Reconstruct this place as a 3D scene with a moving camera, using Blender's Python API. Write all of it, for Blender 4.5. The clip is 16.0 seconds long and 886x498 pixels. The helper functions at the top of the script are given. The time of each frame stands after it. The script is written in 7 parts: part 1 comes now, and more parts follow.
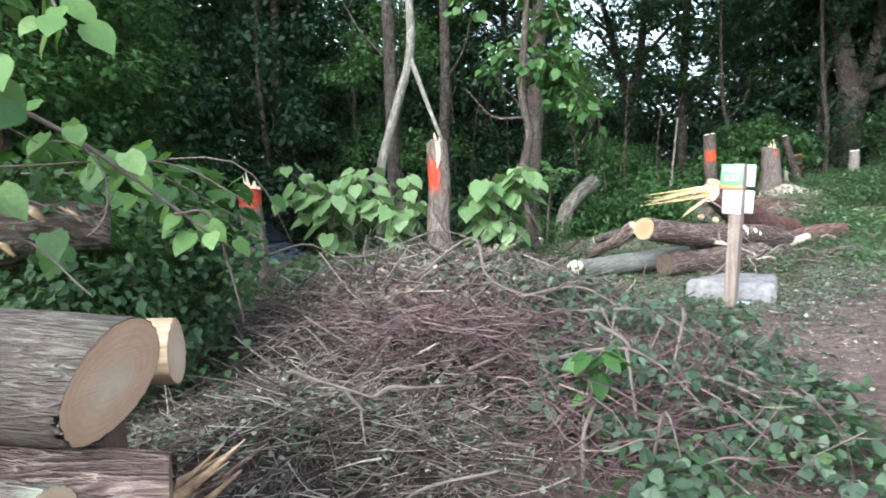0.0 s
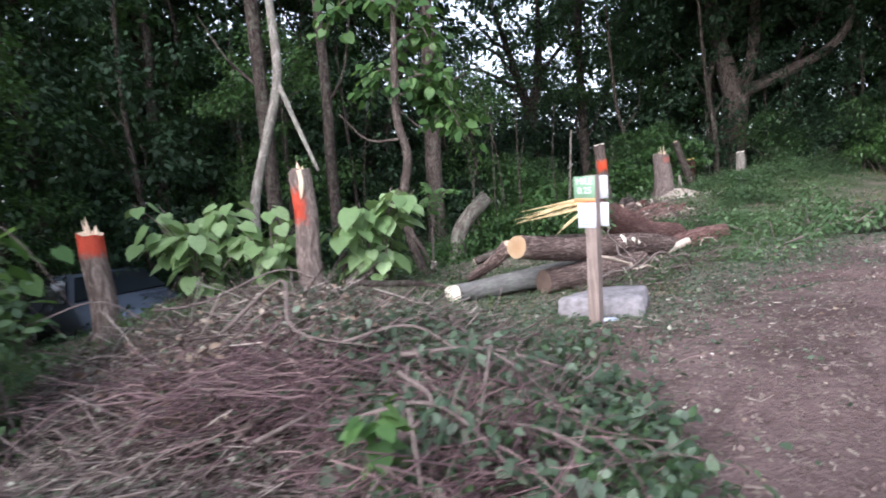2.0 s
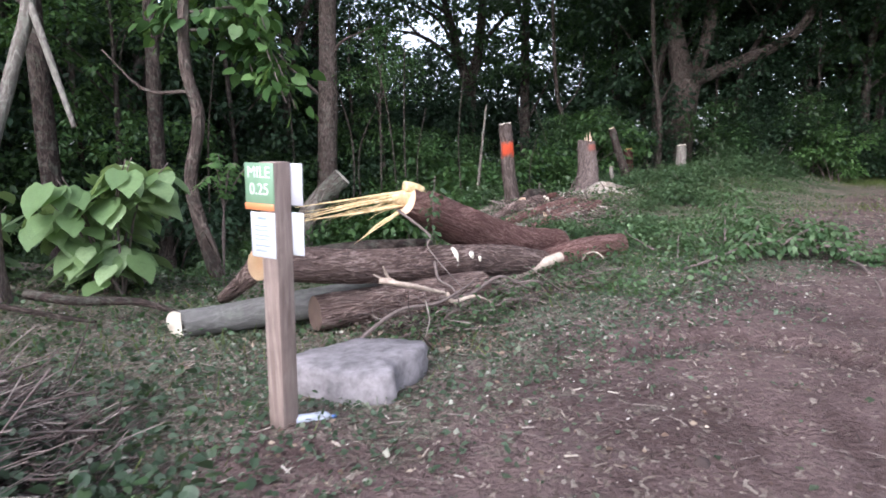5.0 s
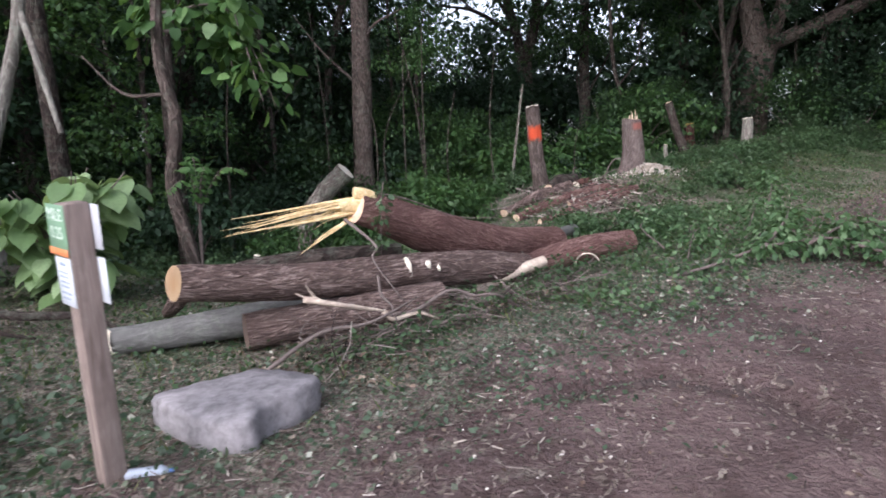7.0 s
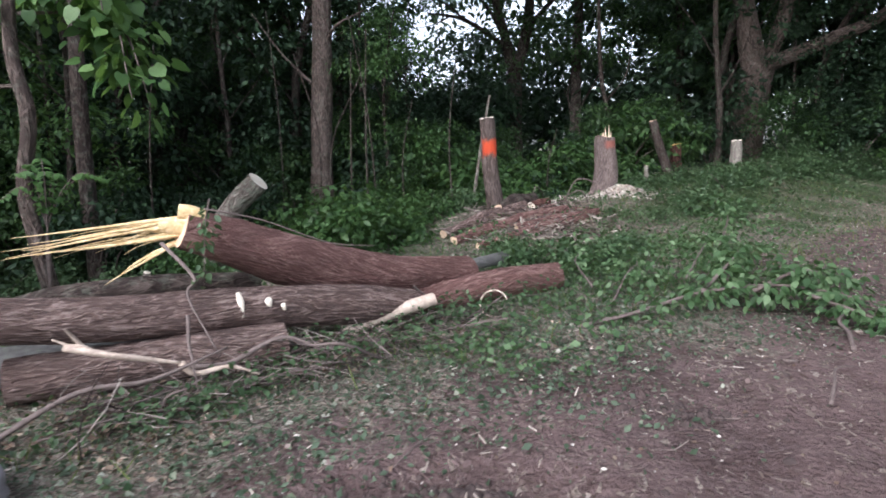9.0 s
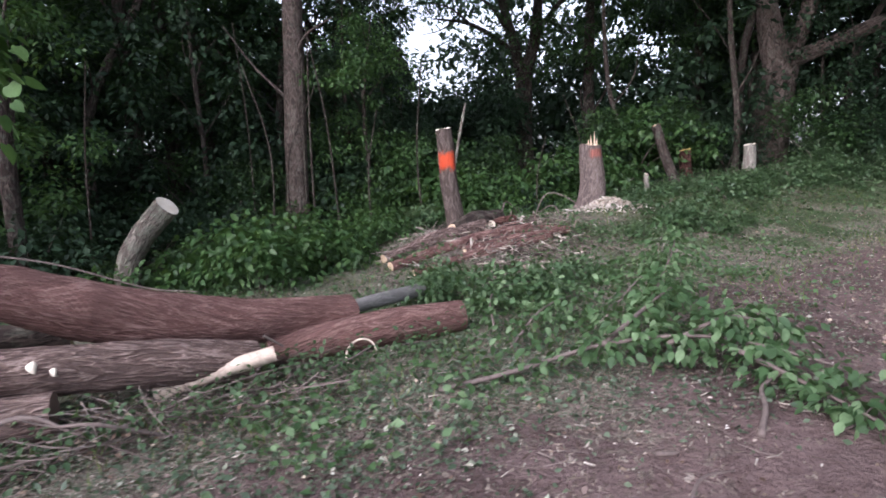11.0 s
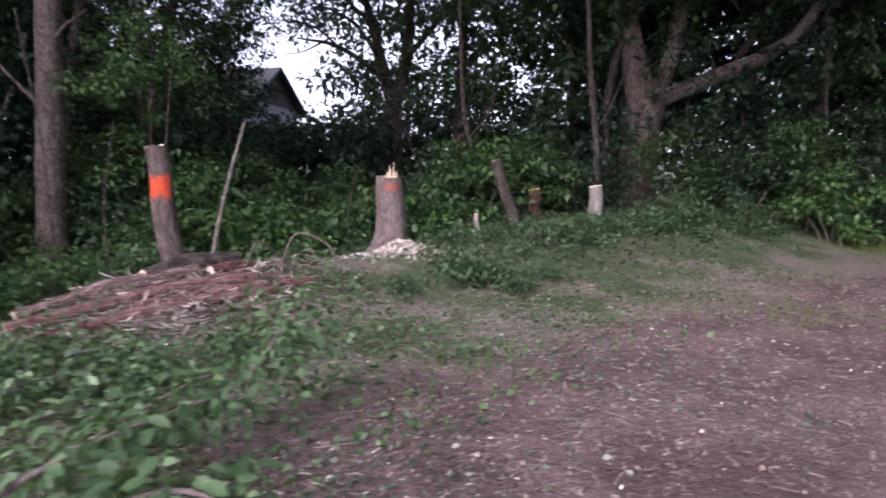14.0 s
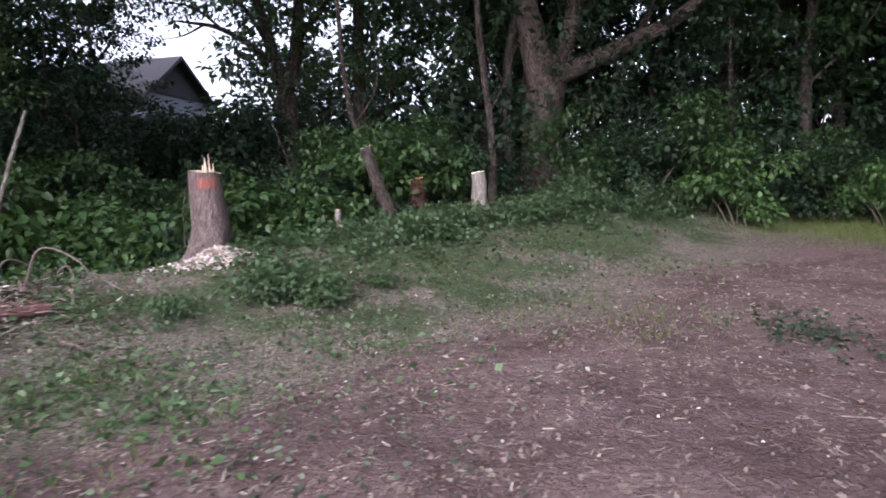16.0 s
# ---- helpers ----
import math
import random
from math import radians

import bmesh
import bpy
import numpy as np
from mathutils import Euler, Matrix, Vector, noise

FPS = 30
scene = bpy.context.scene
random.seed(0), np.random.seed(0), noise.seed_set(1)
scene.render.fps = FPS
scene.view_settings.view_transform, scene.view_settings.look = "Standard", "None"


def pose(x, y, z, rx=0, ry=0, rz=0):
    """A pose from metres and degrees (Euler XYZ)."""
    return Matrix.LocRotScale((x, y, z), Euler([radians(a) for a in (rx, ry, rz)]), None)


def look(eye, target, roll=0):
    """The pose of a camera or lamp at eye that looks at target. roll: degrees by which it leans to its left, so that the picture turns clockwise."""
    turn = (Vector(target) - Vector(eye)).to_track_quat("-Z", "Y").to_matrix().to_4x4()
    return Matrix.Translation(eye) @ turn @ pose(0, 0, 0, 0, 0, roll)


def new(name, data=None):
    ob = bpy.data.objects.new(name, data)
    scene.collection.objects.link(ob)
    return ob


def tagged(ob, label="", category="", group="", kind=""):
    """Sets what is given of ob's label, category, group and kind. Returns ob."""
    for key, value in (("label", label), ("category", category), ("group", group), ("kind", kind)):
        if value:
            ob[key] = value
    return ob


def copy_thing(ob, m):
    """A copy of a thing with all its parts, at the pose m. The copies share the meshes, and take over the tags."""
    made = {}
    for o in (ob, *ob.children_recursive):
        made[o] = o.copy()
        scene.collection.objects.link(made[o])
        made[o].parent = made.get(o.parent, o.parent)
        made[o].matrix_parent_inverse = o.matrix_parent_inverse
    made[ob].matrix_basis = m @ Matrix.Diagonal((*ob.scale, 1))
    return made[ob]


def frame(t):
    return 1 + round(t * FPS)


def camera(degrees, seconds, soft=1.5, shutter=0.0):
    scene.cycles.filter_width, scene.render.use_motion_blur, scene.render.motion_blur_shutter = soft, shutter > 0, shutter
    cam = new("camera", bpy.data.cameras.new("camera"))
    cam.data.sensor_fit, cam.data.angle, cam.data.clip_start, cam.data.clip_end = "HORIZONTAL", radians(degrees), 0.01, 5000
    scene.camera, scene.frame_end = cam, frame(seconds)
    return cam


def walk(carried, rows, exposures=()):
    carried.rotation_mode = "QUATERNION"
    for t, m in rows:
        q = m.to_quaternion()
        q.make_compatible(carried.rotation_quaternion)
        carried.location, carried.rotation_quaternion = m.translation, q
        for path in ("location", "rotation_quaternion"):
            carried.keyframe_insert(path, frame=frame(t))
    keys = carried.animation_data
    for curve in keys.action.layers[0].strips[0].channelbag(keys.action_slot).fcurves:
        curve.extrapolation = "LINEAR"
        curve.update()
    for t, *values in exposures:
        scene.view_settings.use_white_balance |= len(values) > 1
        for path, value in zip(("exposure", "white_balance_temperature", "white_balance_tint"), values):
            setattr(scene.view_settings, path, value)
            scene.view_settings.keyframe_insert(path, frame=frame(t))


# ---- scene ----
cam = camera(70.7, 16.0, soft=1.7, shutter=0.45)
PATH = [
    (0, (-1.113, -1.781, 1.464), (-1.633, 0.134, 1.22), -2.6),
    (0.5, (-1.068, -1.76, 1.474), (-1.692, 0.127, 1.247), -3.9),
    (1, (-0.942, -1.728, 1.498), (-1.601, 0.148, 1.284), -4.2),
    (1.5, (-0.8, -1.533, 1.481), (-1.36, 0.377, 1.289), -5.3),
    (2, (-0.482, -1.151, 1.448), (-0.783, 0.817, 1.256), -6.4),
    (2.5, (-0.08, -0.711, 1.438), (-0.418, 1.251, 1.25), -3.3),
    (3, (0.134, -0.25, 1.387), (-0.068, 1.727, 1.161), 0.6),
    (3.5, (0.417, 0.208, 1.419), (0.237, 2.187, 1.2), -0.2),
    (4, (0.657, 0.707, 1.38), (0.439, 2.676, 1.101), -1.2),
    (4.5, (0.863, 1.229, 1.365), (0.711, 3.203, 1.083), -2.2),
    (6.8, (2.134, 2.134, 1.589), (1.644, 4.045, 1.263), -3.7),
    (7, (2.218, 2.226, 1.578), (1.763, 4.142, 1.231), -4.0),
    (7.5, (2.412, 2.546, 1.558), (1.961, 4.464, 1.216), -4.2),
    (8, (2.699, 2.923, 1.551), (2.277, 4.854, 1.245), -2.3),
    (8.5, (2.932, 3.192, 1.561), (2.491, 5.116, 1.239), -2.1),
    (9, (3.149, 3.536, 1.532), (2.668, 5.453, 1.221), -1.8),
    (11.3, (4.534, 5.12, 1.617), (3.886, 6.991, 1.337), -2.4),
    (11.5, (4.643, 5.29, 1.63), (3.998, 7.166, 1.374), -0.9),
    (12, (5.001, 5.705, 1.646), (4.455, 7.616, 1.423), -0.9),
    (12.5, (5.364, 6.166, 1.577), (4.822, 8.072, 1.31), -2.5),
    (13, (5.716, 6.723, 1.534), (5.254, 8.655, 1.296), -2.2),
    (13.5, (6.086, 7.194, 1.535), (5.549, 9.111, 1.346), -2.1),
    (14, (6.434, 7.72, 1.466), (6.011, 9.666, 1.284), -0.6),
    (14.5, (6.802, 8.019, 1.54), (6.485, 9.983, 1.335), 1.1),
    (15, (7.199, 8.492, 1.503), (6.794, 10.437, 1.271), -0.4),
    (15.5, (7.538, 9.036, 1.488), (7.222, 11.0, 1.282), -1.4),
    (16, (7.928, 9.57, 1.436), (7.631, 11.536, 1.217), -2.9),
]
walk(cam, [(t, look(eye, target, roll)) for t, eye, target, roll in PATH],
     [(0.0, 2.1, 5700, -1), (2.5, 1.65, 5800, 16), (4.5, 1.63, 5800, 16), (7.0, 1.29, 5850, 16), (9.0, 1.42, 5850, 14), (11.5, 1.52, 5850, 22), (14.0, 1.55, 5900, 32), (16.0, 1.6, 5850, 27)])

# ---- world, sun, exposure ----
world = bpy.data.worlds.new("world")
scene.world = world
world.use_nodes = True
wn, wl = world.node_tree.nodes, world.node_tree.links
sky = wn.new("ShaderNodeTexSky")
sky.sky_type, sky.sun_disc = "NISHITA", False
sky.sun_elevation, sky.sun_rotation = radians(38), radians(200)
sky.air_density, sky.dust_density = 1.0, 3.0
soften = wn.new("ShaderNodeHueSaturation")
soften.inputs["Saturation"].default_value = 0.35
wl.new(sky.outputs[0], soften.inputs["Color"])
wl.new(soften.outputs[0], wn["Background"].inputs["Color"])
wn["Background"].inputs["Strength"].default_value = 0.15

sun = new("sun", bpy.data.lights.new("sun", "SUN"))
sun.data.energy, sun.data.angle, sun.data.color = 0.6, radians(40), (1.0, 0.93, 0.86)
sun.rotation_euler = (radians(52), 0, radians(-20))


# ---- small building tools ----
rng = np.random.default_rng(7)
UX, UY = 0.623, 0.783          # along the path
OX, OY = -1.11, -1.78


def us(x, y):
    """Path coordinates: along it, and to its left."""
    return (x - OX) * UX + (y - OY) * UY, -(x - OX) * UY + (y - OY) * UX


def xy(u, s):
    return OX + u * UX - s * UY, OY + u * UY + s * UX


def smooth(v, a, b):
    k = np.clip((v - a) / (b - a), 0, 1)
    return k * k * (3 - 2 * k)


def waves(x, y, f, k):
    return (np.sin(x * f + k) * np.cos(y * f * 1.13 + k * 2.1) + 0.6 * np.sin((x + y) * f * 1.9 + k * 3.3)
            + 0.45 * np.cos((x - 0.7 * y) * f * 3.1 + k * 5.2)) / 2.05


def height(x, y):
    """The lie of the land."""
    x, y = np.asarray(x, float), np.asarray(y, float)
    u, s = us(x, y)
    dip = smooth(u, 5.6, 7.6) * (1 - smooth(u, 12.3, 14.2))
    top = (0.4 * smooth(u, 2.4, 4.7) - 0.06 + 0.08 * smooth(u, 6, 9) + 0.28 * smooth(u, 17, 24)) * (1 - 0.75 * dip)
    start = 4.2 + 0.9 * smooth(u, 6, 9) - 0.6 * smooth(u, 17, 23)
    h = top * smooth(s, start, 8.2)
    ditch = smooth(s + 1.8 * dip, 9.3, 11.6) * (1 - smooth(u, 19.5, 23.5))
    back = smooth(s, 13.2, 15.2) * smooth(u, 9, 13)
    h = h - ditch * (top + 0.72) * (1 - 0.55 * back)
    h = h + 0.05 * waves(x, y, 0.7, 1.0) * smooth(s, 2, 4) + 0.018 * waves(x, y, 3.1, 2.0)
    rut = np.exp(-((s - 0.55 - 0.15 * np.sin(u * 0.5)) / 0.16) ** 2) + np.exp(-((s + 1.1 - 0.15 * np.sin(u * 0.5)) / 0.16) ** 2)
    h = h - 0.035 * rut * (s < 3) + 0.07 * np.exp(-(((x - 0.05) / 0.5) ** 2 + ((y - 4.5) / 0.5) ** 2))
    ring = np.hypot(x - 2.68, (y - 5.55) * 1.05) - 0.72
    h = h + (0.04 * np.exp(-((ring - 0.22) / 0.1) ** 2) - 0.07 * np.exp(-(ring / 0.13) ** 2)) * smooth(y + 0.25 * (x - 2.7), 5.45, 5.8)
    return h


def gz(x, y):
    return float(height(x, y))


def unit(v):
    v = np.asarray(v, float)
    return v / (np.linalg.norm(v, axis=-1, keepdims=True) + 1e-9)


def merge(*chunks):
    """Joins (verts, faces, uvs) chunks."""
    vs, fs, ts, n = [], [], [], 0
    for v, f, t in chunks:
        vs.append(np.asarray(v, float))
        fs += [tuple(i + n for i in face) for face in f]
        ts += t
        n += len(v)
    return np.vstack(vs), fs, ts


def make_mesh(name, chunk, material, flat=False):
    v, f, t = chunk
    me = bpy.data.meshes.new(name)
    me.from_pydata([tuple(p) for p in v], [], f)
    if t:
        layer = me.uv_layers.new(name="UVMap")
        layer.data.foreach_set("uv", np.asarray(t, np.float32).ravel())
    me.materials.append(material)
    if not flat:
        me.polygons.foreach_set("use_smooth", [True] * len(f))
    me.update()
    return me


def fast_mesh(name, v, f, material, flat=False):
    """A mesh of one kind of polygon from arrays."""
    me = bpy.data.meshes.new(name)
    n, k = f.shape
    me.vertices.add(len(v))
    me.vertices.foreach_set("co", np.asarray(v, np.float32).ravel())
    me.loops.add(n * k)
    me.loops.foreach_set("vertex_index", f.astype(np.int32).ravel())
    me.polygons.add(n)
    me.polygons.foreach_set("loop_start", np.arange(0, n * k, k, dtype=np.int32))
    me.polygons.foreach_set("use_smooth", np.full(n, not flat))
    me.update(calc_edges=True)
    me.materials.append(material)
    return me


def thing(name, loc, label, category, group="", kind=""):
    ob = new(name)
    ob.empty_display_size = 0.1
    ob.location = loc
    return tagged(ob, label, category, group, kind)


def base_of(ob):
    while ob.parent:
        ob = ob.parent
    return np.array(ob.location)


def part(name, chunk, material, parent, label="", kind="", flat=False):
    v, f, t = chunk
    ob = new(name, make_mesh(name, (np.asarray(v) - base_of(parent), f, t), material, flat))
    ob.parent = parent
    return tagged(ob, label, "", "", kind)


def leaf_part(name, chunk, material, parent, label="", kind=""):
    v, f = chunk
    ob = new(name, fast_mesh(name, v - base_of(parent), f, material))
    ob.parent = parent
    return tagged(ob, label, "", "", kind)


def bez(points, n):
    """A smooth line through points (Catmull-Rom), n steps a span."""
    p = np.asarray(points, float)
    if len(p) == 2:
        return p[0] + (p[1] - p[0]) * np.linspace(0, 1, n + 1)[:, None]
    q = np.vstack([2 * p[0] - p[1], p, 2 * p[-1] - p[-2]])
    out = []
    for i in range(1, len(q) - 2):
        for k in range(n):
            t = k / n
            out.append(0.5 * (2 * q[i] + (q[i + 1] - q[i - 1]) * t + (2 * q[i - 1] - 5 * q[i] + 4 * q[i + 1] - q[i + 2]) * t * t
                              + (3 * q[i] - q[i - 1] - 3 * q[i + 1] + q[i + 2]) * t ** 3))
    out.append(p[-1])
    return np.array(out)


def tube(points, radii, seg=12, rough=0.0, ridge=0.0, seed=0, caps=False):
    """A tube along points, with uneven and ridged skin. Returns the chunk and its rings."""
    p = np.asarray(points, float)
    n = len(p)
    r = np.interp(np.linspace(0, 1, n), np.linspace(0, 1, len(np.atleast_1d(radii))), np.atleast_1d(radii))
    d = unit(np.gradient(p, axis=0))
    a = np.cross(d[0], [0.0, 0, 1]) if abs(d[0][2]) < 0.9 else np.cross(d[0], [1.0, 0, 0])
    a = a / np.linalg.norm(a)
    ang = np.linspace(0, 2 * np.pi, seg, endpoint=False)
    run = np.r_[0, np.cumsum(np.linalg.norm(np.diff(p, axis=0), axis=1))]
    v, rings = [], []
    for i in range(n):
        a = a - d[i] * (a @ d[i])
        a = a / np.linalg.norm(a)
        b = np.cross(d[i], a)
        k = 1 + rough * (np.sin(ang * 2 + seed + run[i] * 2.2) * 0.6 + np.sin(ang * 3 - seed * 2 + run[i] * 5.1) * 0.4)
        if ridge:
            k = k + ridge * np.sin(ang * (seg / 2) + np.sin(run[i] * 9 + seed + ang * 2) * 1.5) * (0.6 + 0.4 * np.sin(run[i] * 23 + ang * 5))
        ring = p[i] + (r[i] * k)[:, None] * (np.cos(ang)[:, None] * a + np.sin(ang)[:, None] * b)
        v.append(ring)
        rings.append(ring)
    f, t = [], []
    for i in range(n - 1):
        for j in range(seg):
            j2 = (j + 1) % seg
            f.append((i * seg + j, i * seg + j2, (i + 1) * seg + j2, (i + 1) * seg + j))
            c = 2 * np.pi * r[i] / seg
            t += [(run[i], j * c), (run[i], (j + 1) * c), (run[i + 1], (j + 1) * c), (run[i + 1], j * c)]
    if caps:
        f += [tuple(range(seg))[::-1], tuple(range((n - 1) * seg, n * seg))]
        t += [(0, 0)] * (2 * seg)
    return (np.vstack(v), f, t), rings


def disc(ring, inset=0.0, bulge=0.004, seed=0, flip=False):
    """A sawn face across a ring of points, slightly uneven."""
    c = ring.mean(0)
    nrm = unit(np.cross(ring[1] - ring[0], ring[len(ring) // 3] - ring[0]))
    loc = np.random.default_rng(seed)
    v, f, t, n = [], [], [], len(ring)
    for q in (1.0, 0.93, 0.6, 0.3):
        up = 0 if q == 1.0 else bulge * np.interp(np.arange(n), np.linspace(0, n, 8), np.append(w8 := loc.normal(0, 0.6, 7), w8[0]))[:, None] * nrm
        v.append(c + (ring - c) * q * (1 - inset) + up)
    v.append(c[None])
    v = np.vstack(v)
    size = np.linalg.norm(ring - c, axis=1).mean()
    ax = unit(ring[0] - c)
    ay = np.cross(nrm, ax)
    flat = np.c_[(v - c) @ ax, (v - c) @ ay]
    for k in range(3):
        for j in range(n):
            j2 = (j + 1) % n
            f.append((k * n + j, k * n + j2, (k + 1) * n + j2, (k + 1) * n + j))
    for j in range(n):
        f.append((3 * n + j, 3 * n + (j + 1) % n, 4 * n))
    if flip:
        f = [x[::-1] for x in f]
    for face in f:
        t += [tuple(flat[i] + 0.0) for i in face]
    return v, f, t


def box(lo, hi):
    (a, b, c), (d, e, g) = lo, hi
    v = np.array([(a, b, c), (d, b, c), (d, e, c), (a, e, c), (a, b, g), (d, b, g), (d, e, g), (a, e, g)], float)
    f = [(3, 2, 1, 0), (4, 5, 6, 7), (0, 1, 5, 4), (1, 2, 6, 5), (2, 3, 7, 6), (3, 0, 4, 7)]
    return v, f, []


def bevelled(chunk, width, segments=2):
    bm = bmesh.new()
    vs = [bm.verts.new(p) for p in chunk[0]]
    for face in chunk[1]:
        bm.faces.new([vs[i] for i in face])
    bmesh.ops.bevel(bm, geom=bm.edges[:], offset=width, segments=segments, affect="EDGES", profile=0.6)
    bm.verts.index_update()
    out = np.array([v.co[:] for v in bm.verts]), [tuple(v.index for v in face.verts) for face in bm.faces], []
    bm.free()
    return out


def turned(chunk, m):
    v = np.asarray(chunk[0], float)
    a = np.array(m)
    return v @ a[:3, :3].T + a[:3, 3], chunk[1], chunk[2]


# leaf outlines: across, along, up; and their faces
DIAMOND = np.array([(0, 0, 0), (-0.3, 0.45, 0.07), (0, 1, -0.08), (0.3, 0.45, 0.07)]), np.array([(0, 2, 1), (0, 3, 2)])
OVAL = (np.array([(0, 0, 0), (-0.25, 0.25, 0.06), (-0.27, 0.6, 0.05), (0, 1, -0.14), (0.27, 0.6, 0.05), (0.25, 0.25, 0.06), (0, 0.4, 0)]),
        np.array([(0, 6, 1), (1, 6, 2), (2, 6, 3), (3, 6, 4), (4, 6, 5), (5, 6, 0)]))
HEART = (np.array([(0, 0, 0), (-0.26, -0.1, 0.02), (-0.44, 0.1, 0.0), (-0.47, 0.35, -0.02), (-0.36, 0.62, -0.05), (-0.17, 0.84, -0.1), (0, 1.02, -0.2),
                   (0.17, 0.84, -0.1), (0.36, 0.62, -0.05), (0.47, 0.35, -0.02), (0.44, 0.1, 0.0), (0.26, -0.1, 0.02), (0, 0.3, 0.0 - 0.05), (0, 0.65, -0.09),
                   (-0.24, 0.3, 0.02), (0.24, 0.3, 0.02)]),
         np.array([(0, 14, 1), (1, 14, 2), (2, 14, 3), (3, 14, 4), (4, 14, 13), (14, 12, 13), (0, 12, 14), (4, 13, 5), (5, 13, 6),
                   (0, 11, 15), (11, 10, 15), (10, 9, 15), (9, 8, 15), (8, 13, 15), (15, 13, 12), (0, 15, 12), (8, 7, 13), (7, 6, 13)]))


def leaves(p, way, nrm, size, shape=DIAMOND, wide=1.0):
    """Leaves at points p that point along way, facing nrm."""
    tv, tf = shape
    p, way = np.asarray(p, float), unit(way)
    side = unit(np.cross(way, nrm))
    up = np.cross(side, way)
    size = np.broadcast_to(size, (len(p),))[:, None, None]
    v = p[:, None] + size * (tv[None, :, 0:1] * wide * side[:, None] + tv[None, :, 1:2] * way[:, None] + tv[None, :, 2:3] * up[:, None])
    f = tf[None] + (np.arange(len(p)) * len(tv))[:, None, None]
    return v.reshape(-1, 3), f.reshape(-1, tf.shape[1])


def join_leaves(*chunks):
    vs, fs, n = [], [], 0
    for v, f in chunks:
        vs.append(v)
        fs.append(f + n)
        n += len(v)
    return np.vstack(vs), np.vstack(fs)


def cloud(centres, radii, per, size, g, shape=DIAMOND, droop=0.5, flatness=0.7, wide=1.0):
    """Leaf clumps: per leaves around each centre, most of them near the clump's skin, facing up and out."""
    c = np.repeat(np.asarray(centres, float), per, axis=0)
    r = np.repeat(np.broadcast_to(radii, (len(centres),)), per)[:, None]
    d = unit(g.normal(0, 1, (len(c), 3)))
    p = c + d * r * (g.random((len(c), 1)) ** 0.45) * np.array([1, 1, flatness])
    way = d * np.array([1, 1, 0.4]) + g.normal(0, 0.5, d.shape) - np.array([0, 0, droop])
    nrm = np.array([0, 0, 1.0]) + 0.6 * d + g.normal(0, 0.4, d.shape)
    return leaves(p, way, nrm, size * g.uniform(0.6, 1.25, len(c)), shape, wide)


# ---- materials ----
def material(name):
    m = bpy.data.materials.new(name)
    m.use_nodes = True
    return m, m.node_tree.nodes, m.node_tree.links, m.node_tree.nodes["Principled BSDF"]


def coords(n, l, kind, scale):
    c, mp = n.new("ShaderNodeTexCoord"), n.new("ShaderNodeMapping")
    mp.inputs["Scale"].default_value = scale
    l.new(c.outputs[kind], mp.inputs["Vector"])
    return mp.outputs[0]


def speck(n, l, vec, scale, detail=6.0, rough=0.6, dist=0.0):
    t = n.new("ShaderNodeTexNoise")
    t.inputs["Scale"].default_value, t.inputs["Detail"].default_value = scale, detail
    t.inputs["Roughness"].default_value, t.inputs["Distortion"].default_value = rough, dist
    l.new(vec, t.inputs["Vector"])
    return t.outputs["Fac"]


def ramp(n, l, fac, stops):
    r = n.new("ShaderNodeValToRGB")
    el = r.color_ramp.elements
    while len(el) < len(stops):
        el.new(0.5)
    for e, (at, col) in zip(el, stops):
        e.position, e.color = at, (*col, 1) if len(col) == 3 else col
    l.new(fac, r.inputs["Fac"])
    return r.outputs["Color"]


def mixed(n, l, fac, a, b, how="MIX"):
    x = n.new("ShaderNodeMix")
    x.data_type, x.blend_type = "RGBA", how
    for value, slot in ((fac, 0), (a, 6), (b, 7)):
        if isinstance(value, (int, float)):
            x.inputs[slot].default_value = value
        elif isinstance(value, tuple):
            x.inputs[slot].default_value = (*value, 1)
        else:
            l.new(value, x.inputs[slot])
    return x.outputs[2]


def calc(n, l, how, a, b):
    x = n.new("ShaderNodeMath")
    x.operation = how
    for value, slot in ((a, 0), (b, 1)):
        if isinstance(value, (int, float)):
            x.inputs[slot].default_value = value
        else:
            l.new(value, x.inputs[slot])
    return x.outputs[0]


def relief(n, l, fac, bsdf, strength, dist):
    b = n.new("ShaderNodeBump")
    b.inputs["Strength"].default_value, b.inputs["Distance"].default_value = strength, dist
    l.new(fac, b.inputs["Height"])
    l.new(b.outputs[0], bsdf.inputs["Normal"])


def g3(a):
    return (0, 0, 0) if a == 0 else (a, a, a)


